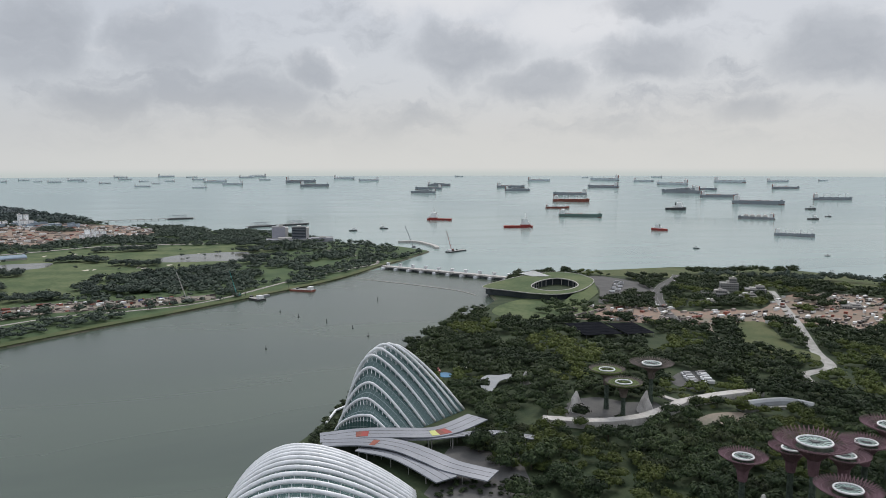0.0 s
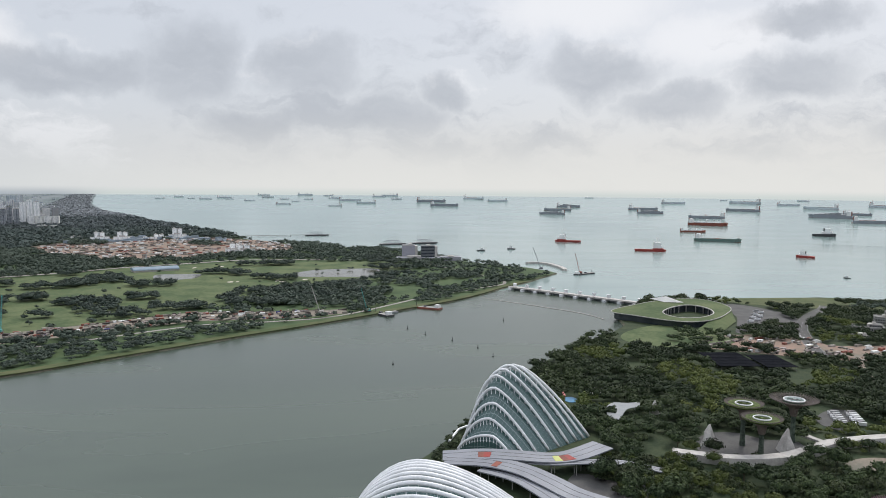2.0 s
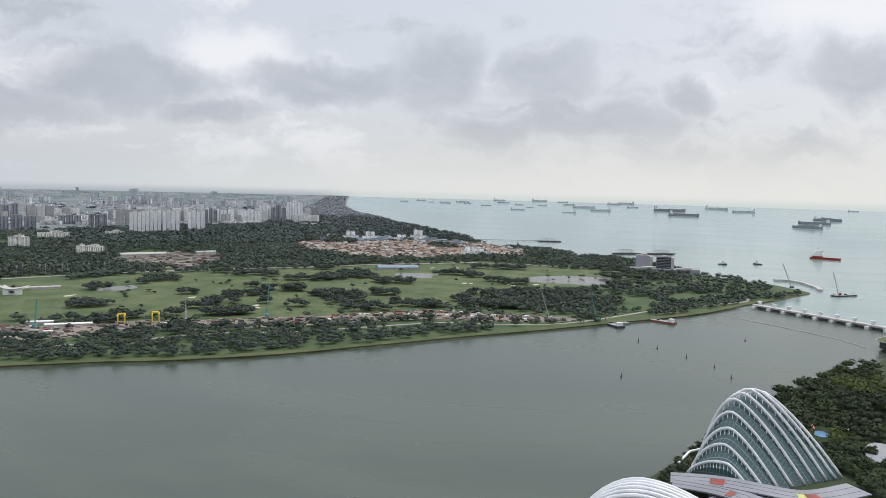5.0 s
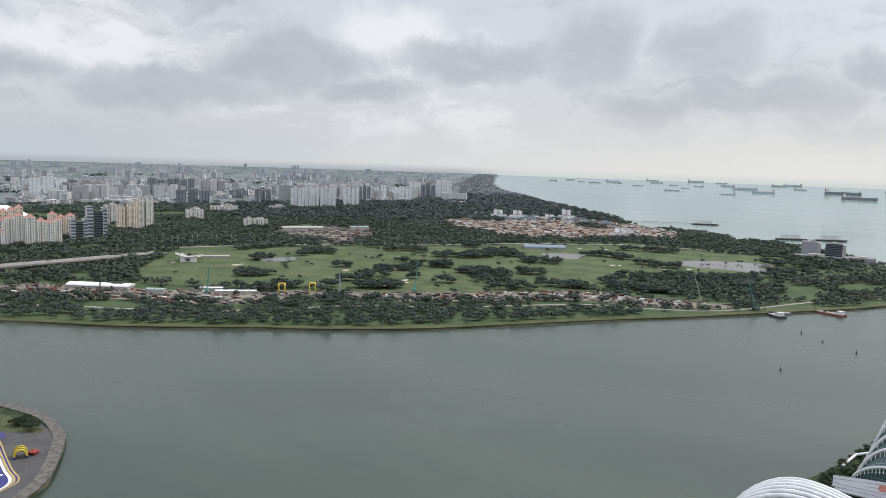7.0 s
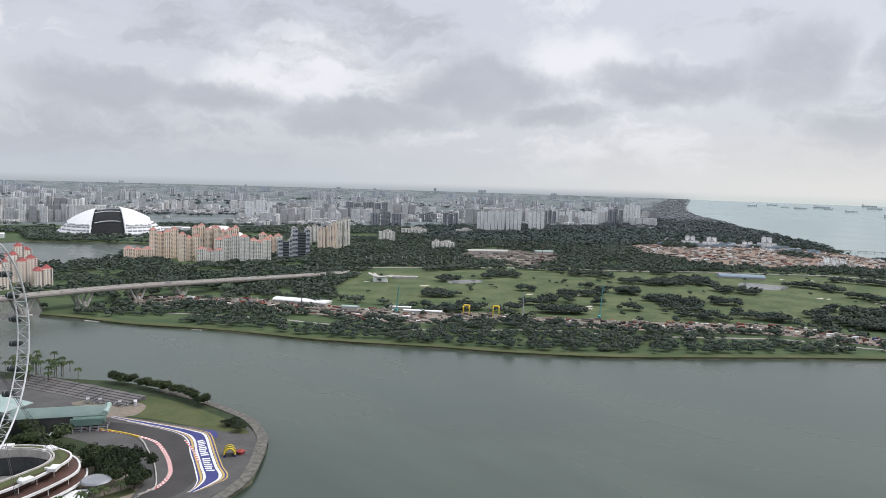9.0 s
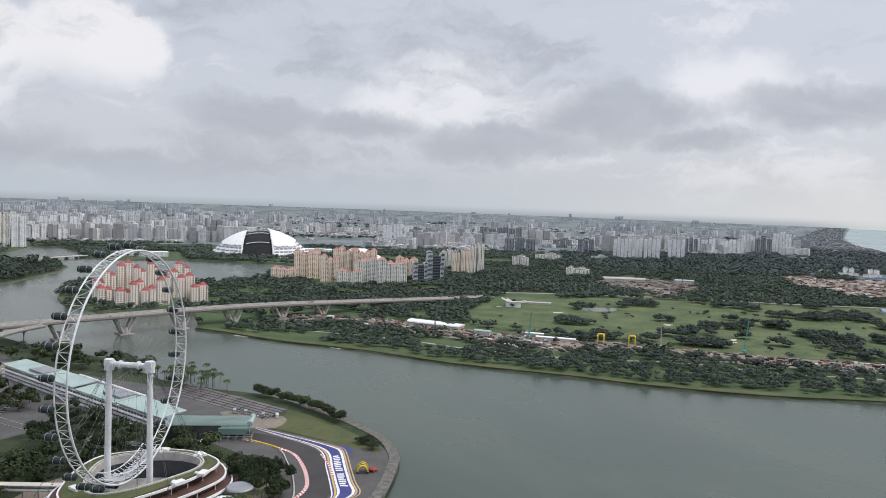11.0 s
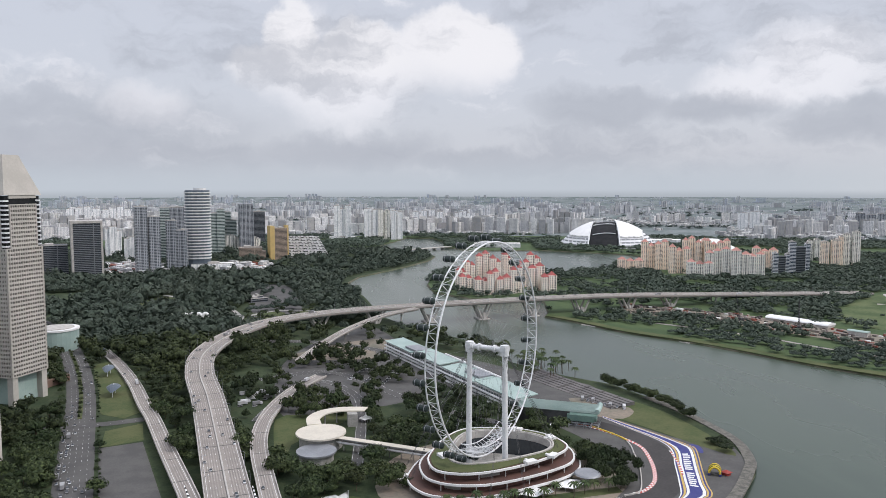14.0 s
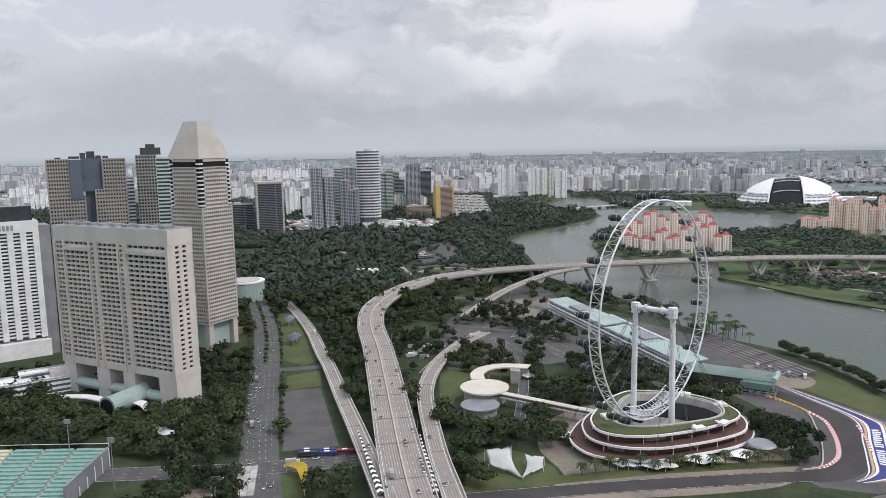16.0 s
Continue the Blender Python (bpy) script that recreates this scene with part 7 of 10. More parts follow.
vs = [bm.verts.new(p) for p in ((1150, -466, 12.6), (1098, -440, 12.6), (1060, -404, 12.4), (996, -352, 3.2), (1012, -400, 3.2), (1080, -446, 5))]
bm.faces.new((vs[0], vs[1], vs[5]))
bm.faces.new((vs[1], vs[2], vs[4], vs[5]))
bm.faces.new((vs[2], vs[3], vs[4]))
tagged(part("lawn_ramp", bm, GOLF), "sloping lawn that climbs to the roof", "lawn", kind="structure")
patch("lawn_barrage", [(940, -255), (1000, -262), (1060, -330), (1000, -375), (950, -395), (905, -330)], GOLF, "lawn slope before the visitor centre", 0.2, "lawn", 14)
patch("paving_barrage", [(1000, -420), (1060, -440), (1140, -470), (1230, -480), (1250, -520), (1150, -560), (1060, -520)], ASPH, "grey parking court by the visitor centre", 0.14, "paving", 14)

# -- temporary seating with pale green seats on the water stage
gs = tagged(empty("seating_stand", -215, 457, LAND, 180), "open stand with pale green seats on steel frames", "grandstand")
SEATG = surf("green_seats", (0.20, 0.36, 0.30), (0.16, 0.29, 0.25), 0.3, 1.4, 0.6)
SEATC = surf("cream_seats", (0.52, 0.52, 0.38), (0.46, 0.46, 0.33), 0.3, 1.4, 0.6)
for k in range(6):
    bm = bmesh.new()
    for r_ in range(14):
        box(bm, 1 + k * 19.5, r_ * 4.0, 11.0 - r_ * 0.78, 18.5 + k * 19.5, r_ * 4.0 + 3.3, 11.9 - r_ * 0.78)
    tagged(part("seat_block", bm, SEATC if k in (3, 4) else SEATG, gs, "block of seat rows"), kind="stuff")
    bm = bmesh.new()
    for r_ in range(14):
        box(bm, k * 19.5, r_ * 4.0, 0.2, 19.5 + k * 19.5, r_ * 4.0 + 4.0, 10.9 - r_ * 0.78)
    part("stepped_deck", bm, PIER, gs)
bm = bmesh.new()
box(bm, -1.5, 0, 0, 0, 56, 12.5)
part("end_wall", bm, GREY, gs, "grey framed end wall")
for k in range(6):
    bm = bmesh.new()
    bar(bm, (-2.0, 2 + k * 10, 0), (-2.0, 2 + k * 10, 12.4 - k * 1.8), 0.35, 6)
    part("frame_post", bm, PAINT, gs)
bm = bmesh.new()
bar(bm, (-1, -1, 12), (-1, -1, 14.5), 0.2, 5)
bar(bm, (-1, -1, 14.4), (118, -1, 14.4), 0.2, 5)
part("top_rail", bm, PAINT, gs)
for x in (-195, -236):
    b = bmesh.new()
    bar(b, (0, 0, 0), (0, 0, 32), 0.4, 6, 0.2)
    box(b, -2, -0.4, 30, 2, 0.4, 33)
    ob = part("light_pole", b, GREY)
    ob.location = (x, 452 if x < -200 else 420, LAND)
    tagged(ob, "tall grey light pole by the stand", "light pole", "light poles")
# yellow wave canopy at the crossing
yc = tagged(empty("wave_canopy", -95, 440, LAND), "yellow curved shelter canopy at the crossing", "canopy")
bm = bmesh.new()
lo_ = curve([(-6, 1, 5), (3, -6, 6.2), (8, -17, 5.6), (13, -33, 4.2)], 2.5)
hi_ = curve([(-4, 3, 5.2), (7, 2, 6.6), (12, -12, 6.2), (14, -33, 4.4)], 2.5)
n_ = min(len(lo_), len(hi_))
lo_ = [bm.verts.new(lo_[int(k * (len(lo_) - 1) / (n_ - 1))]) for k in range(n_)]
hi_ = [bm.verts.new(hi_[int(k * (len(hi_) - 1) / (n_ - 1))]) for k in range(n_)]
for k in range(n_ - 1):
    bm.faces.new((lo_[k], lo_[k + 1], hi_[k + 1], hi_[k]))
bmesh.ops.solidify(bm, geom=bm.faces[:], thickness=0.4)
part("sheet", bm, YELL, yc)
for x, y in ((-4, 2), (5, -2), (10, -14), (13, -30)):
    bm = bmesh.new()
    bar(bm, (x, y, 0), (x, y, 5), 0.2, 6)
    part("post", bm, STEEL, yc)
patch("lawn_corner", [(-106, 448), (-88, 446), (-82, 425), (-86, 400), (-102, 400)], LAWN, "lawn corner at the crossing", 0.16, "lawn", 6)
patch("paving_works", [(-150, 436), (-130, 434), (-122, 400), (-128, 375), (-160, 380)], DIRT, "fenced dusty roadworks", 0.16, "paving")
# green and white roadside banners under the viaduct
bn = tagged(empty("roadside_banner", -97, 762, LAND, 80), "stack of bright green and red roadside banners", "banner")
for k in range(4):
    bm = bmesh.new()
    box(bm, -9 + k, k * 1.2, 5 + k * 1.1, 9 + k, k * 1.2 + 0.3, 5.8 + k * 1.1)
    part("banner_strip", bm, RED if k == 0 else LEAFY, bn)
bm = bmesh.new()
for x in (-6, 6):
    bar(bm, (x, 1, 0), (x, 1, 7), 0.2, 5)
part("post", bm, GREY, bn)
# shell-shaped white shelters in the wood
ob = tagged(empty("shell_shelter", -118, 1146, LAND, 6, 0.85), "cluster of white shell-shaped shelters in the wood", "shelter")
for k in range(4):
    bm = bmesh.new()
    tube(bm, [Vector((-17 + k * 11 + 5.0 * math.cos(a), 0, 4 + 9.0 * math.sin(a))) for a in [j * math.pi / 10 for j in range(11)]], 2.6, 8)
    part("shell", bm, MEMB, ob)
# glass canopies on the wedge lawn
for x, y, s in ((-199, 923, 0.75), (-174, 834, 0.75), (-153, 752, 0.8)):
    ob = tagged(empty("glass_canopy", x, y, LAND, 60 + s * 40), "leaf-shaped glass canopy with a steel grid", "canopy", "glass leaf canopies")
    bm = bmesh.new()
    rows = []
    for i in range(9):
        u = i / 8
        w = 8 * s * math.sin(math.pi * (0.05 + 0.9 * u))
        rows.append([bm.verts.new(((u - 0.5) * 34 * s, w * v_, 6 + 5 * math.sin(math.pi * u) * (1 - 0.5 * v_ * v_))) for v_ in (-1, -0.5, 0, 0.5, 1)])
    for i in range(8):
        for j in range(4):
            bm.faces.new((rows[i][j], rows[i][j + 1], rows[i + 1][j + 1], rows[i + 1][j]))
    part("glass_sheet", bm, SKYG, ob)
    bm = bmesh.new()
    tube(bm, [Vector((-15 * s, 0, 6)), Vector((0, 0, 11.3)), Vector((15 * s, 0, 6))], 0.25, 4)
    for x0 in (-10, 10):
        bar(bm, (x0 * s, 0, 0), (x0 * s, 0, 8), 0.3, 6)
    part("frame", bm, STEEL, ob)
# white spiral ramp and tent roofs by the hotel
for x, y, r in ((-196, 505, 9), (-206, 512, 7), (-186, 516, 6)):
    tent(x, y, r, 5, x, 0.7, "white pointed tent roofs beside the hotel garden")
bm = bmesh.new()
tube(bm, curve([(-330, 560, 6), (-320, 548, 7), (-300, 545, 7), (-285, 552, 6), (-275, 545, 5)], 4), 1.2, 6)
tagged(part("garden_ramp", bm, PARA), "pale curved garden ramp", "ramp")
patch("paving_hotel", [(-400, 640), (-330, 650), (-318, 600), (-345, 560), (-420, 580)], DIRT, "pale paved hotel court", 0.14, "paving", 10)
ob = tower("low_hall", 27.4, 700, 6, [(0, 0, 100, 26, 0, 12), (6, 8, 80, 16, 12, 15)], F_STRIPE, "long low white hall beside the hotel", "hall")
tower("low_hall", 1.6, 1330, 20, [(0, 0, 30, 34, 0, 6), (4, 4, 14, 18, 6, 8)], F_DARK, "dark low-roofed hall beside the lot", "hall")
tent(-46, 1322, 13, 6, 20, 0.7, "white peaked roof beside the lot in the wood")

# ---------------------------------------------------------------- ships at anchor
def hull_bm(L, B, H, bow=0.16, rise=0.0, z0=-1.0):
    bm_ = bmesh.new()
    out = [(-L / 2, -B * 0.42), (-L / 2 + L * 0.05, -B / 2), (L / 2 - L * bow, -B / 2), (L / 2 - L * bow * 0.4, -B * 0.32), (L / 2, 0), (L / 2 - L * bow * 0.4, B * 0.32), (L / 2 - L * bow, B / 2), (-L / 2 + L * 0.05, B / 2), (-L / 2, B * 0.42)]
    lo = [bm_.verts.new((x * 0.965, y * 0.9, z0)) for x, y in out]
    hi = [bm_.verts.new((x, y, H + (rise if x > L * 0.3 else 0.0))) for x, y in out]
    for k in range(len(out)):
        j = (k + 1) % len(out)
        bm_.faces.new((lo[k], lo[j], hi[j], hi[k]))
    bm_.faces.new(hi)
    return bm_


def ship(kind, hull, label, category="ship"):
    """A ship 100 m long with hull, boot stripe, house, funnel and deck gear; the bow points to +x."""
    ob = tagged(empty("ship", 0, 0, 0), label, category, "ships at anchor")
    L, B = 100.0, 17.0
    if kind == "supply":
        part("hull", hull_bm(L, 22, 7, 0.2), hull, ob)
        part("forecastle", (lambda b: (box(b, 8, -10.5, 7, 40, 10.5, 11), b)[1])(bmesh.new()), hull, ob)
        part("house", (lambda b: (box(b, 9, -9.5, 11, 36, 9.5, 21), box(b, 13, -8.5, 21, 31, 8.5, 29), b)[2])(bmesh.new()), PAINT, ob, "white wheelhouse")
        part("mast", (lambda b: (bar(b, (22, 0, 29), (22, 0, 48), 1.1, 6), bar(b, (11, -5, 21), (11, -5, 32), 2.2, 8), b)[2])(bmesh.new()), PAINT, ob)
        part("deck", (lambda b: (box(b, -46, -9, 7.02, 8, 9, 7.4), b)[1])(bmesh.new()), RUST, ob, "red-brown work deck")
    elif kind == "tug":
        part("hull", hull_bm(L, 30, 11, 0.25, 4), hull, ob)
        part("house", (lambda b: (box(b, -10, -11, 11, 32, 11, 24), box(b, 4, -9, 24, 26, 9, 38), b)[2])(bmesh.new()), PAINT, ob, "white wheelhouse")
        part("funnel", (lambda b: (bar(b, (-2, 0, 20), (-2, 0, 38), 3, 8), bar(b, (14, 0, 32), (14, 0, 50), 0.9, 5), b)[2])(bmesh.new()), DARK, ob)
    else:
        part("hull", hull_bm(L, B, 6.4, 0.10, 1.5), hull, ob)
        part("boot_stripe", hull_bm(L * 0.995, B * 0.93, 0.8, 0.10), RUST, ob, "rust-red waterline")
        part("house", (lambda b: (box(b, -46, -7.5, 6.4, -37, 7.5, 15), box(b, -44, -8.5, 15, -38, 8.5, 17), b)[2])(bmesh.new()), PAINT, ob, "white deckhouse")
        part("funnel", (lambda b: (box(b, -48, -2, 6.4, -46.2, 2, 17), bar(b, (-41, 0, 17), (-41, 0, 22), 0.3, 5), b)[2])(bmesh.new()), RUST, ob)
        if kind == "crane":
            for x in (-22, -4, 14, 32):
                part("deck_crane", (lambda b: (bar(b, (x, 0, 6), (x, 0, 17), 0.9, 6), bar(b, (x, 0, 16), (x + 11, 0, 14 if x < 20 else 19), 0.45, 5), b)[2])(bmesh.new()), PAINT, ob, "pale deck crane")
            for x in (-28, -10, 8, 26):
                part("hatch", (lambda b: (box(b, x - 5, -5.5, 6.4, x + 9, 5.5, 8.2), b)[1])(bmesh.new()), GREY, ob)
        elif kind == "gas":
            for x in (-24, -7, 10, 27):
                part("tank_dome", (lambda b: (bmesh.ops.create_uvsphere(b, u_segments=14, v_segments=8, radius=7.2, matrix=Matrix.Translation((x, 0, 7))), b)[1])(bmesh.new()), PARA, ob, "round pale cargo tank")
        elif kind == "box":
            for x in (-30, -18, -6, 6, 18, 30):
                part("container", (lambda b: (box(b, x - 5.4, -7.6, 6.4, x + 5.4, 7.6, 9.5 + (x * 7 % 5)), b)[1])(bmesh.new()), GREY if x % 4 else RUST, ob)
        else:
            part("pipe_run", (lambda b: (box(b, -35, -0.9, 6.4, 40, 0.9, 7.6), box(b, -2, -7, 6.4, 2, 7, 7.8), bar(b, (3, 0, 6), (3, 0, 13), 0.4, 5), bar(b, (44, 0, 7), (44, 0, 14), 0.4, 5), b)[4])(bmesh.new()), RUST, ob)
        part("forecastle", (lambda b: (box(b, 41, -4, 7.9, 46, 4, 9.4), b)[1])(bmesh.new()), hull, ob)
    return ob


def anchor(proto, rows, flip=0):
    first = True
    for k, (az, d, ln) in enumerate(rows):
        near = 9000 + (d - 9000) * 0.49 if d > 9000 else d
        d, ln = near, ln * near / d
        p, s = lay(*polar(az, d))
        turn = az + (0 if (k + flip) % 3 else 180) + (k * 37 % 21 - 10)
        m = pose(p.x, p.y, p.z, 0, 0, turn) @ Matrix.Scale(s * ln / 100.0, 4)
        if first:
            proto.matrix_basis = m
            base = m
            proto_scale = s * ln / 100.0
            first = False
        else:
            copy_thing(proto, m @ Matrix.Scale(1.0 / proto_scale, 4))


anchor(ship("crane", HULL, "dark cargo ship with deck cranes at anchor"), [(-125.7, 2320, 106), (-127.9, 4770, 200)], 1)
anchor(ship("tanker", HULL, "dark-hulled tanker at anchor on the sea"), [(-123.3, 4130, 250), (-120.7, 4920, 220), (-110.2, 5070, 221), (-119.7, 6290, 192), (-105.8, 6620, 245), (-99.6, 6160, 220), (-91.1, 7120, 267), (-90.1, 8750, 340), (-112.6, 6700, 268), (-125.0, 6820, 212)], 1)
anchor(ship("box", HULL, "dark container ship at anchor on the sea"), [(-118.1, 5610, 268), (-106.3, 5790, 192), (-100.4, 7160, 219), (-99.2, 5330, 179)])
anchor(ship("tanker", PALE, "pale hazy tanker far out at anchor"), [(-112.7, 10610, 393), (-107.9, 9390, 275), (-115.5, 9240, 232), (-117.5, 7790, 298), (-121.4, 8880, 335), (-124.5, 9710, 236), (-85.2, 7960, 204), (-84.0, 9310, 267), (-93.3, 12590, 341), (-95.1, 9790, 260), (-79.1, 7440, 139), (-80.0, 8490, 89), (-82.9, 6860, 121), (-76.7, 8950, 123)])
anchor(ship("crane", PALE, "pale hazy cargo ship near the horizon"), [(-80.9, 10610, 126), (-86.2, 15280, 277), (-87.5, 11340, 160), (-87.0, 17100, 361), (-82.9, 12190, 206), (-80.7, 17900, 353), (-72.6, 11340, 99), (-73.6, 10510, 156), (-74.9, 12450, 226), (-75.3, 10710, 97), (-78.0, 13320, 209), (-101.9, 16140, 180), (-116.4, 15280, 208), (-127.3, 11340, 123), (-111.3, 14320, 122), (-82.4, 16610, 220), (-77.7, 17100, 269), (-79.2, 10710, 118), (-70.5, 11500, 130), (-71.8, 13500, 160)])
anchor(ship("crane", RUST, "rust-red bulk carrier at anchor"), [(-110.3, 4130, 198), (-109.3, 3490, 109)], 1)
anchor(ship("tanker", HULLG, "grey-green tanker at anchor"), [(-111.0, 2930, 165)], 1)
anchor(ship("gas", GREY, "grey gas carrier with round tanks"), [(-123.2, 2990, 128)], 0)
anchor(ship("supply", RED, "red supply ship with a white wheelhouse", "ship"), [(-100.4, 2720, 92), (-106.4, 2410, 95)], 0)
anchor(ship("tug", RED, "small red tug under way", "tug"), [(-116.7, 2380, 50)])
anchor(ship("tug", DARK, "small dark tug on the sea", "tug"), [(-117.8, 3470, 88), (-93.9, 2300, 26), (-96.2, 2370, 26), (-126.6, 3720, 45), (-126.8, 3040, 40), (-119.3, 1890, 15), (-127.8, 1840, 12), (-127.7, 3220, 23)], 1)

# ---------------------------------------------------------------- shore works
def barge(x, y, rz, L, mat, label, gear=True):
    ob = tagged(empty("barge", x, y, 0, rz), label, "barge")
    part("hull", (lambda b: (box(b, -L / 2, -7, -1, L / 2, 7, 2.6), b)[1])(bmesh.new()), mat, ob)
    part("deck", (lambda b: (box(b, -L / 2 + 1, -6, 2.6, L / 2 - 1, 6, 2.9), b)[1])(bmesh.new()), PIER, ob)
    if gear:
        part("cabin", (lambda b: (box(b, -L / 2 + 2, -4, 2.9, -L / 2 + 9, 4, 7.5), b)[1])(bmesh.new()), PAINT, ob)
        part("winch", (lambda b: (box(b, 2, -2, 2.9, 6, 2, 5), bar(b, (L / 2 - 4, 0, 2.9), (L / 2 - 4, 0, 9), 0.4, 6), b)[2])(bmesh.new()), DARK, ob)
    return ob


def crane(x, y, rz, reach, lift, mat, label, z=LAND):
    """A crawler crane: tracks, cab and a lattice boom."""
    ob = tagged(empty("crane", x, y, z, rz), label, "crane", "site cranes")
    for k in (-1, 1):
        part("crawler_track", (lambda b: (box(b, -4, k * 3 - 0.7, 0, 4, k * 3 + 0.7, 1.5), b)[1])(bmesh.new()), DARK, ob)
    part("cab", (lambda b: (box(b, -4, -2.2, 1.5, 3, 2.2, 4.6), b)[1])(bmesh.new()), mat, ob)
    b = bmesh.new()
    tip, foot = Vector((reach, 0, lift)), Vector((2, 0, 2.5))
    for o in ((0, 0.9, 0.5), (0, -0.9, 0.5), (-0.5, 0, 1.6)):
        bar(b, foot + Vector(o), tip + Vector(o) * 0.4, 0.26, 4)
    n = 12
    for k in range(n):
        p, q = foot.lerp(tip, k / n), foot.lerp(tip, (k + 1) / n)
        bar(b, p + Vector((0, 0.9, 0.5)), q + Vector((0, -0.9, 0.5)), 0.14, 3)
        bar(b, p + Vector((0, -0.9, 0.5)), q + Vector((-0.5, 0, 1.6)), 0.14, 3)
    part("boom", b, mat, ob, "lattice boom")
    b = bmesh.new()
    bar(b, tip, (tip.x, 0, lift * 0.35), 0.12, 3)
    bar(b, tip, (-4, 0, 5), 0.12, 3)
    part("rope", b, DARK, ob)


barge(1213, 3, 62, 48, RUST, "rust-red flat barge at the bank")
barge(1150, 72, 40, 44, DARK, "dark work barge at the bank")
barge(1175, 60, 35, 22, GREY, "grey pontoon at the bank", False)
barge(1698, -351, -52, 58, DARK, "dark crane barge off the point")
crane(1690, -340, 50, 14, 44, RUST, "rust-red crane on a barge", 2.9)
crane(1774, -264, 60, 22, 50, GREY, "grey crane on the sea wall")
TEALC = surf("teal_paint", (0.08, 0.30, 0.28), (0.07, 0.24, 0.23), 0.2, 0.9, 0.55)
crane(1144, 165, 70, 16, 40, PARA, "pale tall crane on the site")
crane(1163, 95, 120, 12, 38, TEALC, "green site crane by the bank")
crane(985, 560, 20, 22, 46, TEALC, "green site crane with a long boom")
crane(790, 790, 30, 10, 36, TEALC, "green tall crane on the site")
crane(905, 640, 40, 24, 34, GREY, "grey tall crane on the site")
crane(660, 975, 100, 10, 36, DARK, "dark site crane with a tall boom")
crane(700, 900, 60, 8, 40, DARK, "dark site crane with a tall boom")
crane(1560, 1060, 20, 30, 40, RUST, "rust-red crane beyond the golf course")
crane(1980, 740, 20, 22, 36, GREY, "grey crane in the earthworks")
ob = tagged(empty("gantry_crane", 850, 704, LAND, 35), "yellow steel gantry crane on the building site", "gantry crane")
for x in (-9, 9):
    for y in (-6, 6):
        part("leg", (lambda b: (bar(b, (x, y, 0), (x * 0.8, y, 17), 0.8, 6), b)[1])(bmesh.new()), YELL, ob)
part("beam", (lambda b: (box(b, -14, -7, 17, 14, -5, 19.5), box(b, -14, 5, 17, 14, 7, 19.5), box(b, -3, -6, 19.5, 3, 6, 22), b)[3])(bmesh.new()), YELL, ob)
ob.scale = (0.72, 0.72, 0.72)
ob2 = copy_thing(ob, pose(880, 672, LAND, 0, 0, 35))


def shed(x, y, rz, L, W, H, mat, label, name="shed", curved=True):
    ob = tagged(empty(name, x, y, LAND, rz), label, "shed")
    part("wall", (lambda b: (box(b, -L / 2, -W / 2, 0, L / 2, W / 2, H), b)[1])(bmesh.new()), PARA, ob)
    b = bmesh.new()
    rows_ = [[b.verts.new((xx, W * 0.54 * math.cos(a), H + (W * 0.16 if curved else W * 0.1) * math.sin(a))) for a in [math.pi * k / 8 for k in range(9)]] for xx in (-L / 2 - 1, L / 2 + 1)]
    for k in range(8):
        b.faces.new((rows_[0][k], rows_[0][k + 1], rows_[1][k + 1], rows_[1][k]))
    b.faces.new(rows_[0][::-1])
    b.faces.new(rows_[1])
    part("roof", b, mat, ob)


BLUEG = surf("blue_sheet", (0.22, 0.28, 0.33), (0.18, 0.23, 0.28), 0.1, 0.8, 0.6)
shed(731, 939, -64.6, 90, 22, 3.5, MEMB, "long white curved-roof shed on the site")
shed(814, 758, -53, 56, 8, 3.5, MEMB, "long narrow white-roofed shed")
shed(810, 806, -55, 38, 7, 3.5, MEMB, "long narrow white-roofed shed")
shed(745, 842, -60, 24, 10, 6, TEAL, "pale green site shed")
shed(1640, 1290, -40, 110, 26, 7, PARA, "wide white canopy in the sandy yard")
shed(1775, 1195, -40, 50, 18, 7, TEAL, "pale green shed in the yard")
shed(1694, 614, -58, 96, 34, 4, BLUEG, "long blue-grey roofed shed")
shed(1072, 1050, -45, 50, 10, 4, PARA, "long low clubhouse roof", "clubhouse")
ob = tagged(empty("clubhouse", 1000, 1045, LAND, -50), "grey-white clubhouse with wing-like roofs", "clubhouse")
for k, (w_, h_) in enumerate(((46, 10), (32, 6))):
    b = bmesh.new()
    strip(b, curve([(-w_ / 2, k * 26, h_ + 6), (-w_ / 6, k * 26, h_), (w_ / 6, k * 26, h_), (w_ / 2, k * 26, h_ + 3)], 5), -9, 9, 0, 0.8)
    part("wing_roof", b, PARA, ob)
    part("wall", (lambda b: (box(b, -w_ * 0.3, k * 26 - 6, 0, w_ * 0.3, k * 26 + 6, h_), b)[1])(bmesh.new()), F_WHITE, ob)
for k in range(16):
    b = bmesh.new()
    bar(b, (0, 0, 0), (0, 0, 26), 0.3, 5, 0.15)
    for q in range(3):
        box(b, -1.6, -0.3, 22 + q * 1.6, 1.6, 0.3, 23 + q * 1.6)
    ob = part("floodlight_mast", b, GREY)
    ob.location = (1125 + k * 17, 1222 - k * 11 + (k % 2) * 14, LAND)
    tagged(ob, "tall grey floodlight mast along the driving range", "light mast", "range masts")
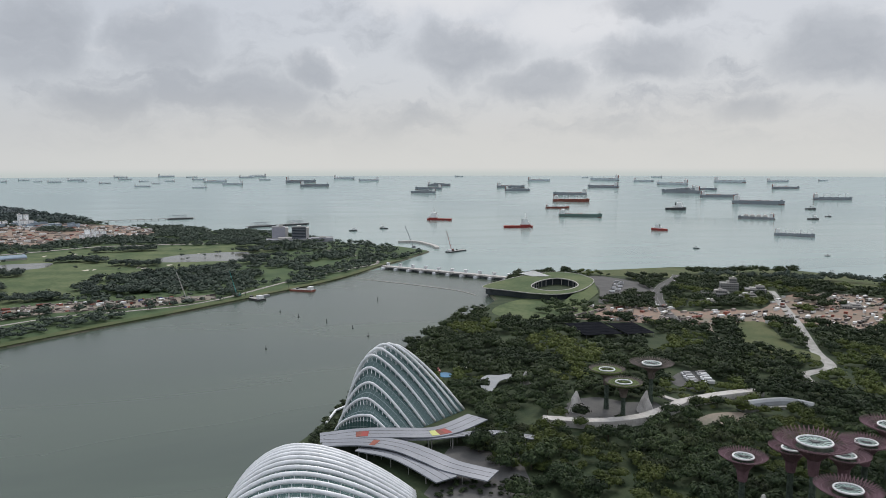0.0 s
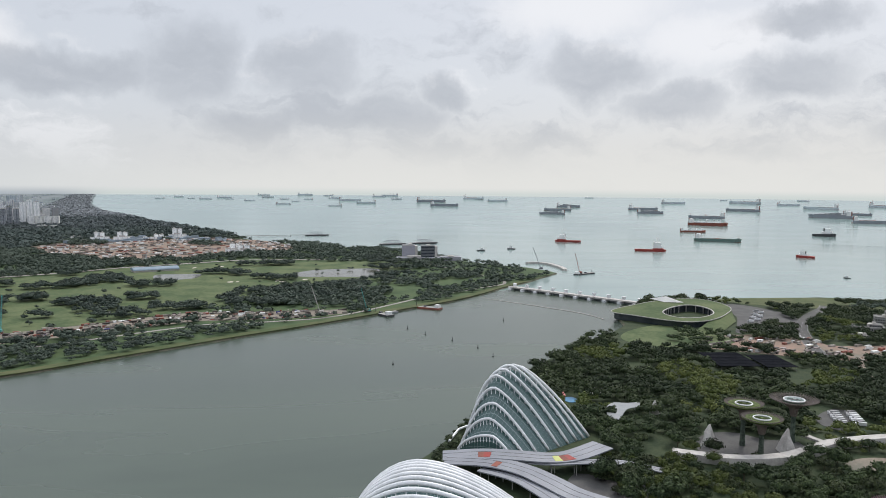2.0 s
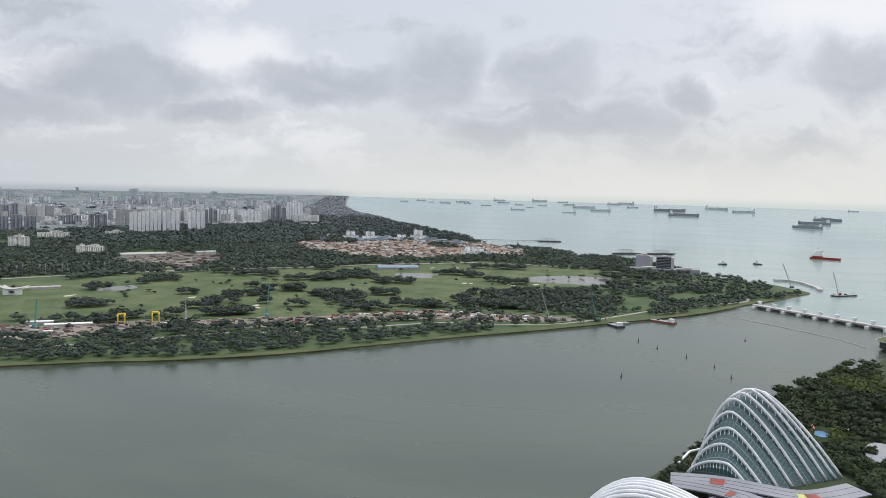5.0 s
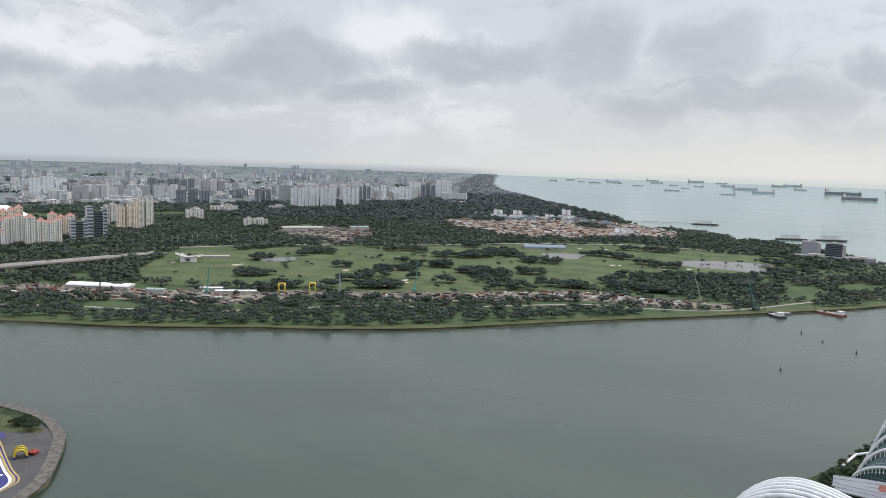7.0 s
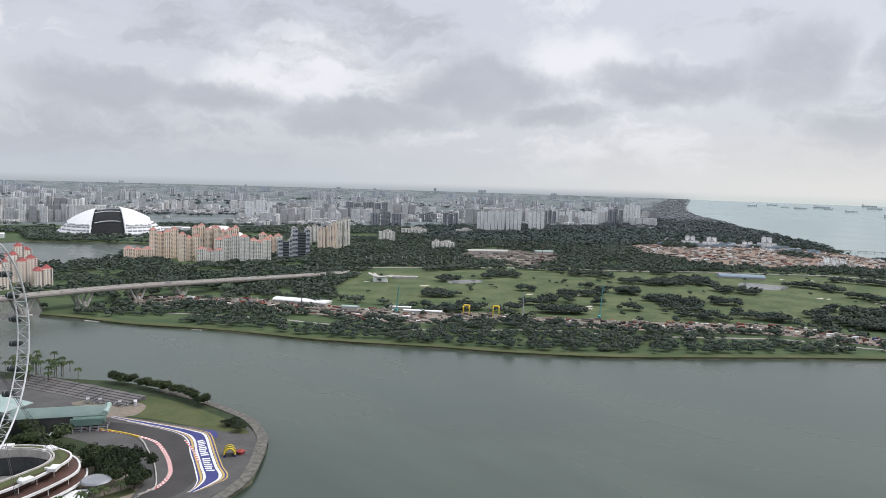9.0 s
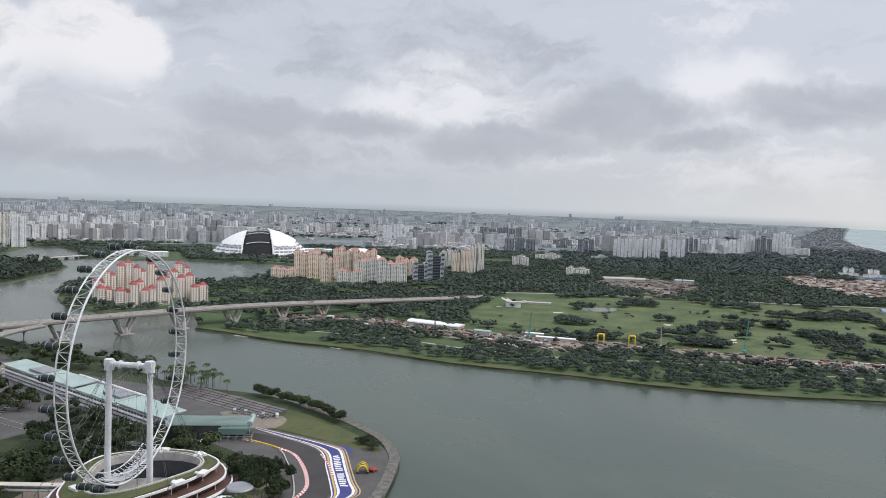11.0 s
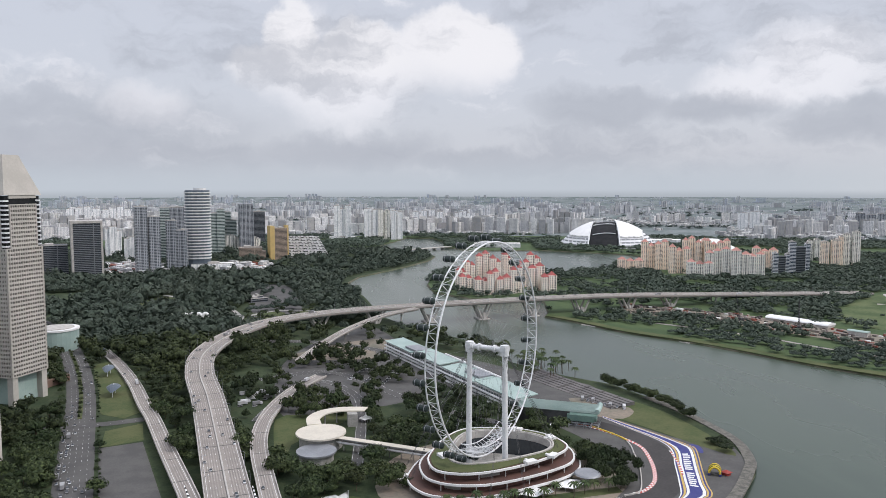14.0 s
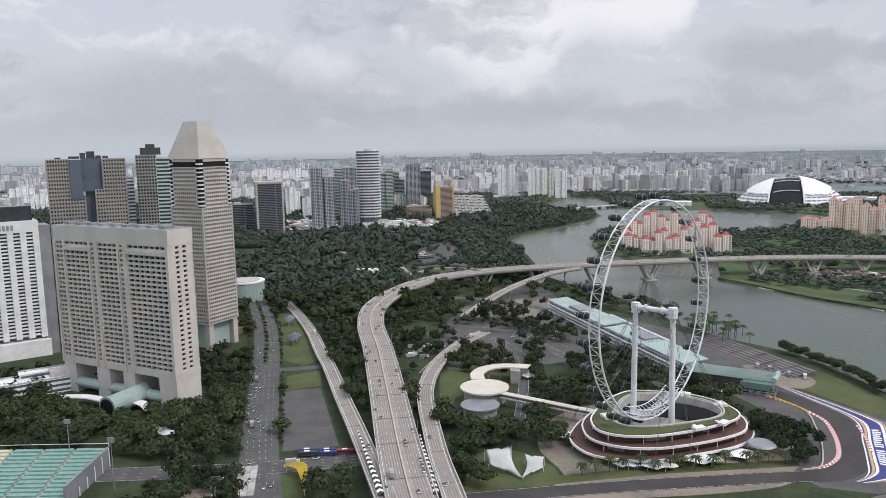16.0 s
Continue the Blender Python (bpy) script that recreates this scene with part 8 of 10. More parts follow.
# power blocks on the far earthworks
for x, y, h in ((2600, 1130, 26), (2620, 1060, 26), (2560, 1190, 14), (2720, 905, 34), (2690, 960, 14), (2200, 564, 22), (2170, 534, 20)):
    tower("works_building", -math.degrees(math.atan2(x, y)), math.hypot(x, y), 10, [(-8, 0, 14, 14, 0, h), (10, 0, 14, 14, 0, h * 0.95), (0, -12, 60, 14, 0, h * 0.4)], F_WHITE, "white works block on the earthworks", "works", "works blocks")
# two pavilion blocks on the point
LILAC = surf("lilac_panels", (0.33, 0.33, 0.37), (0.28, 0.28, 0.31), 0.15, 0.9, 0.6)
for az, d, w, h in ((-88.39, 1996, 34, 37), (-89.87, 1984, 36, 37)):
    blk = tower("pavilion_block", az, d, 0, [(0, 0, w, 30, 0, h)], LILAC if az > -89 else F_DARK, "square lilac-grey pumping block on the shore" if az > -89 else "square dark-faced pumping block on the shore", "building", "shore blocks")
    bm = bmesh.new()
    box(bm, w / 2 + 0.05, -15, 0, w / 2 + 7, 15, h - 1)
    part("side_wall", bm, PARA, blk, "pale side wall")
tower("shore_base", -89.3, 1960, 0, [(0, 0, 126, 40, 0, 8), (78, 4, 56, 30, 0, 10)], LILAC, "low grey base of the shore blocks", "building")


def jetty(x, y, rz, L, label, towers_):
    ob = tagged(empty("jetty", x, y, 0, rz), label, "jetty")
    part("deck", (lambda b: (box(b, -L / 2, -3, 4, L / 2, 3, 5.2), b)[1])(bmesh.new()), PIER, ob)
    for k in range(int(L / 24)):
        part("pile", (lambda b: (bar(b, (-L / 2 + 8 + k * 24, 0, -2), (-L / 2 + 8 + k * 24, 0, 4), 1.2, 6), b)[1])(bmesh.new()), PIER, ob)
    for x0 in towers_:
        b = bmesh.new()
        prism(b, [(x0 - 42, -12), (x0 + 34, -14), (x0 + 48, 0), (x0 + 34, 14), (x0 - 42, 12)], -1, 5)
        part("moored_hull", b, DARK, ob)
        b = bmesh.new()
        for q in range(5):
            xx = x0 - 26 + q * 12
            for yy in (-7, 7):
                bar(b, (xx, yy, 5), (xx, yy, 15), 0.5, 5)
            bar(b, (xx, -7, 15), (xx, 7, 15), 0.4, 5)
            if q < 4:
                for yy in (-7, 7):
                    bar(b, (xx, yy, 15), (xx + 12, yy, 15), 0.4, 5)
                    bar(b, (xx, yy, 15), (xx + 12, yy, 6), 0.25, 4)
        tagged(part("frame", b, GREY, ob, "open grey steel frame"), kind="stuff")


jetty(2530, 70, -62, 230, "low jetty with moored dark work platforms", (-60, 62))
jetty(2880, 540, -70, 330, "long jetty with a moored work platform", (110,))
wk = tagged(empty("arched_breakwater", 0, 0, 0), "pale arched sea wall at the river mouth", "sea wall")
b = bmesh.new()
strip(b, curve([(1922, -248, 1), (1928, -275, 1), (1900, -300, 1), (1856, -311, 1), (1800, -320, 1), (1760, -318, 1)], 8), -5, 5, -3, 3.5)
part("arch", b, PARA, wk)
for x, y in ((1040, 30), (1000, 5), (960, -30), (915, -60), (870, -75), (1105, -110), (830, 40)):
    b = bmesh.new()
    bar(b, (0, 0, -1), (0, 0, 1.2), 1.3, 8, 0.9)
    bar(b, (0, 0, 1.2), (0, 0, 4.5), 0.35, 6)
    ob = part("buoy", b, DARK)
    ob.location = (x, y, 0)
    tagged(ob, "small dark marker buoy on the water", "buoy", "marker buoys")
b = bmesh.new()
tube(b, curve([(1330, -95, 0.3), (1290, -130, 0.3), (1240, -180, 0.3), (1170, -240, 0.3), (1120, -262, 0.3)], 12), 0.7, 5)
tagged(part("floating_boom", b, PARA), "thin floating boom across the water", "boom")
for x, y, rz in ((448, 1010, 30), (470, 980, 30), (520, 880, 20)):
    b = bmesh.new()
    box(b, -3, -12, 0.1, 3, 12, 1.0)
    box(b, 3, -2, 0.4, 20, 2, 1.2)
    ob = part("pontoon", b, PARA)
    ob.matrix_world = pose(x - 14, y - 10, 0, 0, 0, rz)
    tagged(ob, "pale floating pontoon at the bank", "pontoon", "pontoons")
mb = tagged(empty("low_bridge", 450, 2294, 0, 31), "low road bridge over the river", "bridge")
part("deck", (lambda b: (box(b, -104, -8, 6, 104, 8, 8), b)[1])(bmesh.new()), PARA, mb)
for k in range(5):
    part("pier", (lambda b: (box(b, -70 + k * 35, -7, -2, -67 + k * 35, 7, 6), b)[1])(bmesh.new()), PIER, mb)

# ---------------------------------------------------------------- loose stuff on the sites
def clutter(name, outline, n, hi, seed, label, big=1.0, mat=None):
    rs = np.random.RandomState(seed)
    P = np.array([p[:2] for p in outline])
    lo, up_ = P.min(0), P.max(0)
    pts = rs.uniform(lo, up_, (n * 4, 2))
    pts = pts[inside(pts[:, 0], pts[:, 1], outline)][:n]
    bx = [(x, y, rs.uniform(2.5, 12) * big, rs.uniform(2.2, 5) * big, LAND, LAND + rs.uniform(1.2, hi), rs.uniform(-70, -45)) for x, y in pts]
    v, f, uv = blocks(bx)
    ob_ = tagged(new(name, raw(name, v, f, mat or CLUT, uv)), label, "site clutter", kind="stuff")


clutter("site_clutter", SITE, 1500, 3.5, 3, "containers, machines and stacked material on the site", 0.75)
clutter("site_clutter", MUDS, 800, 4.0, 4, "sheds, trucks and stockpiles on the earthworks", 1.3)
clutter("site_clutter", DEPOT, 260, 6.0, 6, "sheds and stockpiles in the yard", 1.6)
clutter("site_clutter", SOUTH, 300, 3.0, 7, "huts, trucks and stacked material on the muddy site", 0.9)
clutter("site_clutter", SITE, 130, 3.5, 13, "white cabins and trucks on the long site", 1.0, PAINT)
clutter("site_clutter", SITE, 50, 4.0, 14, "blue cabins and tarpaulins on the long site", 0.9, BLUE)
clutter("site_clutter", SITE, 200, 3.0, 15, "red-brown stacks on the long site", 0.8, RUST)
clutter("site_clutter", MUDS, 170, 6.0, 16, "white sheds on the earthworks", 1.4, PAINT)
BLUER = surf("blue_roof", (0.25, 0.30, 0.34), (0.20, 0.25, 0.29), 0.1, 0.8, 0.6)
clutter("site_clutter", [(2420, 1160), (2700, 1080), (2760, 900), (2640, 680), (2540, 700), (2600, 900), (2500, 1020)], 90, 10.0, 19, "blue-grey roofed sheds on the earthworks", 2.6, BLUER)
clutter("site_clutter", MUDS, 120, 3.0, 20, "red-brown stockpiles on the earthworks", 1.6, RUST)
clutter("site_clutter", SOUTH, 60, 4.0, 17, "white cabins and trucks on the muddy site", 1.0, PAINT)
clutter("site_clutter", SOUTH, 26, 4.0, 18, "rusty stacks and machines on the muddy site", 1.0, RUST)
for x, y, w_, h_ in ((1040, -640, 26, 24), (1010, -600, 40, 12), (1020, -672, 30, 14), (990, -640, 26, 8), (900, -740, 26, 6), (960, -560, 20, 7)):
    tower("site_office", -math.degrees(math.atan2(x, y)), math.hypot(x, y), 8, [(0, 0, w_, 18, 0, h_ * 0.7), (w_ * 0.2, 0, w_ * 0.4, 12, h_ * 0.7, h_)], F_STONE, "grey stepped site building with bands of windows", "building", "site buildings")

LOW_A = [(-368, 1750), (-412, 1984), (-341, 2030), (-273, 1960), (-248, 1800), (-277, 1714)]
LOW_B = [(-147, 1784), (-154, 1940), (-87, 1987), (-6, 1916), (-13, 1762)]
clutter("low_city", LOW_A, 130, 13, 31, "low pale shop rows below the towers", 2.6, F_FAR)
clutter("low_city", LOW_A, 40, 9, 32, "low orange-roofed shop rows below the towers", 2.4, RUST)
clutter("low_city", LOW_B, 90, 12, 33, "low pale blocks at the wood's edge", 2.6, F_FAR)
clutter("low_city", LOW_B, 25, 8, 34, "low red-roofed blocks at the wood's edge", 2.4, RUST)
# ---------------------------------------------------------------- far city
def far_city():
    rs = np.random.RandomState(11)
    boxes = []
    bins = [[], [], []]
    while len(boxes) < 15000:
        az = rs.uniform(-65.5, 37)
        el = rs.uniform(0.87, 3.75)
        d = EYE.z / math.tan(radians(el))
        x, y = polar(az, d)
        if d < 3000 and not (inside(np.array([x]), np.array([y]), LAND_NORTH)[0] or inside(np.array([x]), np.array([y]), LAND_WEST)[0]):
            continue
        g = noise.noise(Vector((x, y, 0)) * 0.0011) + 0.5 * noise.noise(Vector((x, y, 7)) * 0.004)
        if g < -0.16:
            continue
        if (-25 < az < -18 and d < 2900) or az < float(np.interp(el, [0.87, 2.0], [-65.2, -63.0])) or (az < -42 and el > 3.25):
            continue
        p, s = lay(x, y)
        tall = rs.rand() < (0.06 if d < 2900 else 0.20 if az > -20 else 0.07)
        turn = az + rs.choice([-20, 0, 15, 70]) + rs.uniform(-8, 8)
        if tall:
            w, h, n = rs.uniform(14, 40), rs.uniform(34, 66), rs.randint(2, 6)
        else:
            w, h, n = rs.uniform(8, 24), rs.uniform(6, 17), rs.randint(1, 5)
        gap = rs.uniform(1.05, 1.5) * w
        for k in range(n):
            q, s = lay(x + math.cos(radians(turn)) * gap * k, y + math.sin(radians(turn)) * gap * k)
            hh = h * rs.uniform(0.94, 1.06)
            boxes.append(0)
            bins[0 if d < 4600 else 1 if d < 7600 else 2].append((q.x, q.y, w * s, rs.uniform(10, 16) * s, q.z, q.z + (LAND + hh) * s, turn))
    # each distance ring takes flats with more haze in their colour
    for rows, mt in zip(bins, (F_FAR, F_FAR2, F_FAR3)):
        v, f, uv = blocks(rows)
        tagged(new("distant_city", raw("distant_city", v, f, mt, uv)), "mass of low blocks and flats reaching the horizon, coloured paler by haze", "city", kind="stuff")


far_city()

# ---------------------------------------------------------------- vehicles
def car(van=False):
    ob = tagged(empty("car", 0, 0, 0), "small car on the road" if not van else "box lorry on the road", "car" if not van else "lorry", "road traffic")
    L, W = (4.4, 1.85) if not van else (9.0, 2.5)
    b = bmesh.new()
    if van:
        box(b, -4.4, -1.25, 0.9, 2.2, 1.25, 3.6)
    else:
        box(b, -L / 2, -W / 2, 0.35, L / 2, W / 2, 0.95)
        bmesh.ops.bevel(b, geom=b.edges[:], offset=0.15, segments=1, affect="EDGES")
    part("body", b, CARS, ob)
    b = bmesh.new()
    q = [(-1.5, 1.4), (-1.0, 0.9)] if not van else None
    if van:
        box(b, 2.4, -1.2, 0.7, 4.4, 1.2, 2.7)
    else:
        lo = [b.verts.new(p) for p in ((-1.7, -0.85, 0.95), (1.2, -0.85, 0.95), (1.2, 0.85, 0.95), (-1.7, 0.85, 0.95))]
        hi = [b.verts.new(p) for p in ((-1.2, -0.7, 1.5), (0.5, -0.7, 1.5), (0.5, 0.7, 1.5), (-1.2, 0.7, 1.5))]
        for k in range(4):
            b.faces.new((lo[k], lo[(k + 1) % 4], hi[(k + 1) % 4], hi[k]))
        b.faces.new(hi)
    part("cabin", b, GLASS if not van else CARS, ob)
    for x in (-1.35, 1.35) if not van else (-3.0, 3.2):
        for y in (-W / 2, W / 2):
            b = bmesh.new()
            bar(b, (x, y - 0.1, 0.34), (x, y + 0.1, 0.34), 0.34 if not van else 0.5, 8)
            part("wheel", b, DARK, ob)
    return ob


CAR, LORRY = car(), car(True)
used = {CAR: False, LORRY: False}
RV = random.Random(21)


def park(x, y, z, a, van=False):
    pr = LORRY if van else CAR
    if not used[pr]:
        used[pr] = True
        pr.matrix_basis = pose(x, y, z, 0, 0, a)
    else:
        copy_thing(pr, pose(x, y, z, 0, 0, a))


def traffic(P, lanes, n, lift, i0=0, i1=None, big=0.12):
    for k in range(n):
        i = RV.randrange(i0, (i1 or len(P) - 2))
        p, s = P[i].lerp(P[i + 1], RV.random()), sideways(P, i)
        t_ = P[i + 1] - P[i]
        off = RV.choice(lanes)
        q = p + s * off
        park(q.x, q.y, q.z + lift, math.degrees(math.atan2(t_.y, t_.x)) + (180 if off > 0 else 0), RV.random() < big)


traffic(MAIN, (-11, -7.8, -4.6, 4.6, 7.8, 11), 34, 0.02, 4, 70)
traffic(MAIN, (-11, -7.8, -4.6, 4.6, 7.8, 11), 22, 0.02, 70)
traffic(RAMP_L, (-2.6, 2.6), 5, 0.02, 4)
traffic(RAMP_R, (-2.6, 2.6), 5, 0.02, 4)
traffic(RAMP_B, (-2.6, 2.6), 2, 0.02, 1)
traffic(RAFFLES, (-10, -6, -2, 2, 6, 10), 30, 0.22, 2, 60, 0.06)
traffic(CROSS, (-7, -2.5, 2.5, 7), 16, 0.26)
for r0 in range(3):
    for k in range(9):
        if RV.random() < 0.7:
            park(-48 + r0 * 13 + k * 2.2, 690 + k * 5.0 - r0 * 3, LAND + 0.15, 20 + RV.uniform(-4, 4), RV.random() < 0.5)
for k in range(26):
    park(118 + k * 3.0 + RV.uniform(-0.4, 0.4), 602 - k * 1.3 + (k % 2) * 14, LAND + 0.22, 60 + RV.uniform(-6, 6))
for k in range(16):
    park(272 + k * 1.7 + RV.uniform(-1, 1), 640 - k * 2.5 + (k % 2) * 5, LAND + 0.17, 70 + RV.uniform(-12, 12), k % 5 == 0)
for k in range(24):
    q = (k % 8) * 6.0
    park(70 + q * 0.5 + (k // 8) * 15, 760 + q - (k // 8) * 12, LAND + 0.15, 155 + RV.uniform(-5, 5), RV.random() < 0.1)
for k in range(20):
    park(1085 + k * 5.0, -470 - k * 2.6 - (k % 2) * 9, LAND + 0.16, 60 + RV.uniform(-4, 4), k % 3 == 0)
for k in range(14):
    park(606 + (k % 7) * 5.4, -343 - (k // 7) * 15 - (k % 7) * 1.5, LAND + 0.15, 70, True)

# ---------------------------------------------------------------- trees
def blob(seed, sub=2, flat=0.75):
    """A lumpy crown core as arrays, about 1 in radius."""
    bm_ = bmesh.new()
    bmesh.ops.create_icosphere(bm_, subdivisions=sub, radius=1.0)
    for v in bm_.verts:
        k = noise.noise(v.co * 1.6 + Vector((seed * 9.1, 0, 0))) * 0.38 + noise.noise(v.co * 3.7 + Vector((0, seed * 5.3, 0))) * 0.18
        v.co *= 0.74 + k * 0.9
        v.co.z *= flat if v.co.z > 0 else flat * 0.5
    bm_.verts.ensure_lookup_table()
    V = np.array([v.co[:] for v in bm_.verts])
    T = np.array([[v.index for v in f.verts] for f in bm_.faces])
    bm_.free()
    return V, T


def leaf_tris(rs, n, size, flat=0.75, lo=0.82, hi=1.16):
    """Loose leaf clumps over a crown's surface."""
    d = rs.normal(size=(n, 3))
    d[:, 2] = np.abs(d[:, 2]) * 0.9 - 0.15
    d /= np.linalg.norm(d, axis=1)[:, None]
    c = d * rs.uniform(lo, hi, (n, 1)) * [1, 1, flat]
    a = rs.normal(size=(n, 3))
    a = np.cross(d, a)
    a /= np.linalg.norm(a, axis=1)[:, None]
    b = np.cross(d, a) + d * rs.uniform(-0.5, 0.5, (n, 1))
    s = rs.uniform(0.6, 1.4, (n, 1)) * size
    V = np.stack([c - a * s - b * s * 0.5, c + a * s - b * s * 0.4, c + b * s], 1).reshape(-1, 3)
    return V, np.arange(3 * n).reshape(-1, 3)


def joined(parts_):
    V, T, n = [], [], 0
    for v, t in parts_:
        V.append(v)
        T.append(t + n)
        n += len(v)
    return np.concatenate(V), np.concatenate(T)


RT = np.random.RandomState(17)
NEAR = []
for k in range(5):
    lobes = []
    for q in range(6):
        v, t = blob(k * 7 + q, 1, 0.8)
        a = q * 1.05 + k * 1.3
        c = np.array([math.cos(a) * 0.52, math.sin(a) * 0.52, 0.10 + 0.22 * ((q * 3 + k) % 3)]) if q else np.array([0, 0, 0.42])
        lobes.append((v * 0.52 + c, t))
        lv, lt = leaf_tris(RT, 54, 0.22, 0.9, 0.78, 1.22)
        lobes.append((lv * 0.55 + c, lt))
    NEAR.append(joined(lobes))
MID = []
for k in range(5):
    two = []
    for q in range(3):
        v, t = blob(40 + k * 3 + q, 1)
        c = np.array([math.cos(q * 2.1 + k) * 0.42, math.sin(q * 2.1 + k) * 0.42, 0.12 * q])
        lv, lt = leaf_tris(RT, 30, 0.27, 0.85, 0.76, 1.22)
        two += [(v * 0.66 + c, t), (lv * 0.66 + c, lt)]
    MID.append(joined(two))
FAR = []
for k in range(5):
    v, t = blob(60 + k, 1)
    FAR.append(joined([(v, t), leaf_tris(RT, 26, 0.31, 0.8, 0.74, 1.25)]))


def grow(name, places, kinds, mat, label, category="trees"):
    """One joined mass of trees from rows of x, y, z, radius, height."""
    if not len(places):
        return
    rs = np.random.RandomState(len(places))
    V, T, n = [], [], 0
    which = rs.randint(0, len(kinds), len(places))
    for k, (kv, kt) in enumerate(kinds):
        P = places[which == k]
        if not len(P):
            continue
        a = rs.uniform(0, math.tau, len(P))
        c, s = np.cos(a), np.sin(a)
        x = kv[None, :, 0] * c[:, None] - kv[None, :, 1] * s[:, None]
        y = kv[None, :, 0] * s[:, None] + kv[None, :, 1] * c[:, None]
        r, h = P[:, 3:4], P[:, 4:5]
        pts = np.stack([P[:, 0:1] + x * r, P[:, 1:2] + y * r, P[:, 2:3] + h * 0.5 + kv[None, :, 2] * h * 0.62], -1).reshape(-1, 3)
        tt = (kt[None] + (np.arange(len(P)) * len(kv))[:, None, None]).reshape(-1, 3)
        V.append(pts)
        T.append(tt + n)
        n += len(pts)
    tagged(new(name, fast_mesh(name, np.concatenate(V), np.concatenate(T), mat)), label, category, kind="stuff")


def scatter(outline, step, seed, off=(), jitter=0.45):
    """Loose grid of places inside an outline and off the roads and the given plots."""
    rs = np.random.RandomState(seed)
    P = np.array([p[:2] for p in outline], float)
    lo, hi = P.min(0), P.max(0)
    gx, gy = np.meshgrid(np.arange(lo[0], hi[0], step), np.arange(lo[1], hi[1], step))
    x = gx.ravel() + rs.uniform(-jitter, jitter, gx.size) * step
    y = gy.ravel() + rs.uniform(-jitter, jitter, gx.size) * step
    az = np.degrees(np.arctan2(-x, y))
    keep = inside(x, y, outline) & (np.hypot(x, y) > 375) & (az < 34) & (az > -134)
    x, y = x[keep], y[keep]
    for o in off:
        k = ~inside(x, y, o)
        x, y = x[k], y[k]
    for line, w in OFF_LINES:
        L = np.array([p[:2] for p in line])
        L = np.concatenate([L, (L[1:] + L[:-1]) / 2])
        ok = np.ones(len(x), bool)
        for q in L:
            ok &= (x - q[0]) ** 2 + (y - q[1]) ** 2 > (w + 1.0) ** 2
        x, y = x[ok], y[ok]
    return x, y, rs


def field(x, y, scale, seed):
    return np.array([noise.noise(Vector((a * scale, b * scale, seed))) for a, b in zip(x, y)])


def as_rows(x, y, r, h, z=LAND):
    return np.stack([x, y, np.full(len(x), z), r, h], 1)


def disc(x, y, r, n=14):
    return [(x + r * math.cos(k * math.tau / n), y + r * math.sin(k * math.tau / n)) for k in range(n)]


def rect(x0, y0, x1, y1):
    return [(x0, y0), (x1, y0), (x1, y1), (x0, y1)]


HOTEL_PLOT = [(-330, 620), (-318, 565), (-250, 535), (-205, 550), (-190, 585), (-300, 650)]
W_OFF = [HOTEL_PLOT, [(-225, 700), (-160, 720), (-150, 800), (-300, 800), (-300, 730)], [(-70, 350), (-70, 402), (60, 415), (240, 436), (330, 470), (340, 350)], [(x, y) for x, y in ((-134, 660), (-100, 660), (-68, 478), (-110, 470))],
         disc(146, 494, 66), disc(30, 568, 19), disc(25, 541, 14), disc(50, 612, 14), [(105, 885), (165, 915), (255, 765), (345, 700), (345, 400), (215, 400), (205, 440), (228, 500), (215, 590), (165, 690)], disc(38, 442, 26),
         [(-200, 890), (-163, 885), (-112, 655), (-150, 640)], [(60, 395), (70, 430), (60, 470), (120, 470), (225, 470), (225, 405)], disc(-410, 720, 60), [(-330, 470), (-330, 360), (-165, 360), (-195, 470)], [(-50, 385), (-50, 406), (230, 450), (230, 410)],
         disc(-262, 985, 28), disc(-118, 1146, 22), disc(-246, 740, 40), disc(*polar(25, 900), 60)]
W_OFF += [LOW_A, LOW_B, [(-53, 1430), (-36, 1540), (10, 1535), (28, 1440), (36, 1300), (34, 1200), (-10, 1160), (-34, 1175), (-48, 1300)], [(-75, 1230), (-60, 1280), (-20, 1240), (60, 1240), (90, 1200), (60, 1160), (-1, 1085), (-49, 1073)], [(-4, 560), (-4, 640), (16, 645), (30, 610), (8, 575)], disc(-92, 432, 22), disc(32, 566, 27), disc(25, 541, 22), disc(46, 600, 26), disc(62, 542, 12), disc(78, 528, 12), disc(95, 515, 12), disc(24, 516, 17), [(-54, 1076), (12, 1130), (76, 1186), (14, 1240), (-45, 1178)], [(-239, 1321), (-197, 1415), (-161, 1338), (-206, 1266)]]
CITY_PLOT = [(-900, 1720), (160, 1720), (330, 2420), (-900, 2420)]
x, y, rs = scatter(LAND_WEST, 11.6, 31, W_OFF, 0.75)
d = np.hypot(x, y)
park_zone = ((y < 900) & (y > 590) & (x > -60)) | ((y < 1060) & (y > 850) & (x > 15))
dens = field(x, y, 0.012, 3.0)
water = np.min([np.hypot(x - q.x, y - q.y) for q in curve([(a, b, 0) for a, b in W_SHORE[14:]], 14)], axis=0)
keep = np.where(park_zone, ((dens > 0.0) & (y < 860)) | (rs.rand(len(x)) < 0.26), (dens > -0.55) & (water > 13)) & np.where(inside(x, y, CITY_PLOT), rs.rand(len(x)) < 0.25, True)
keep &= ~((x < -330) & (y > 640) & (y < 1500) & (dens < 0.1))
x, y, d, water = x[keep], y[keep], d[keep], water[keep]
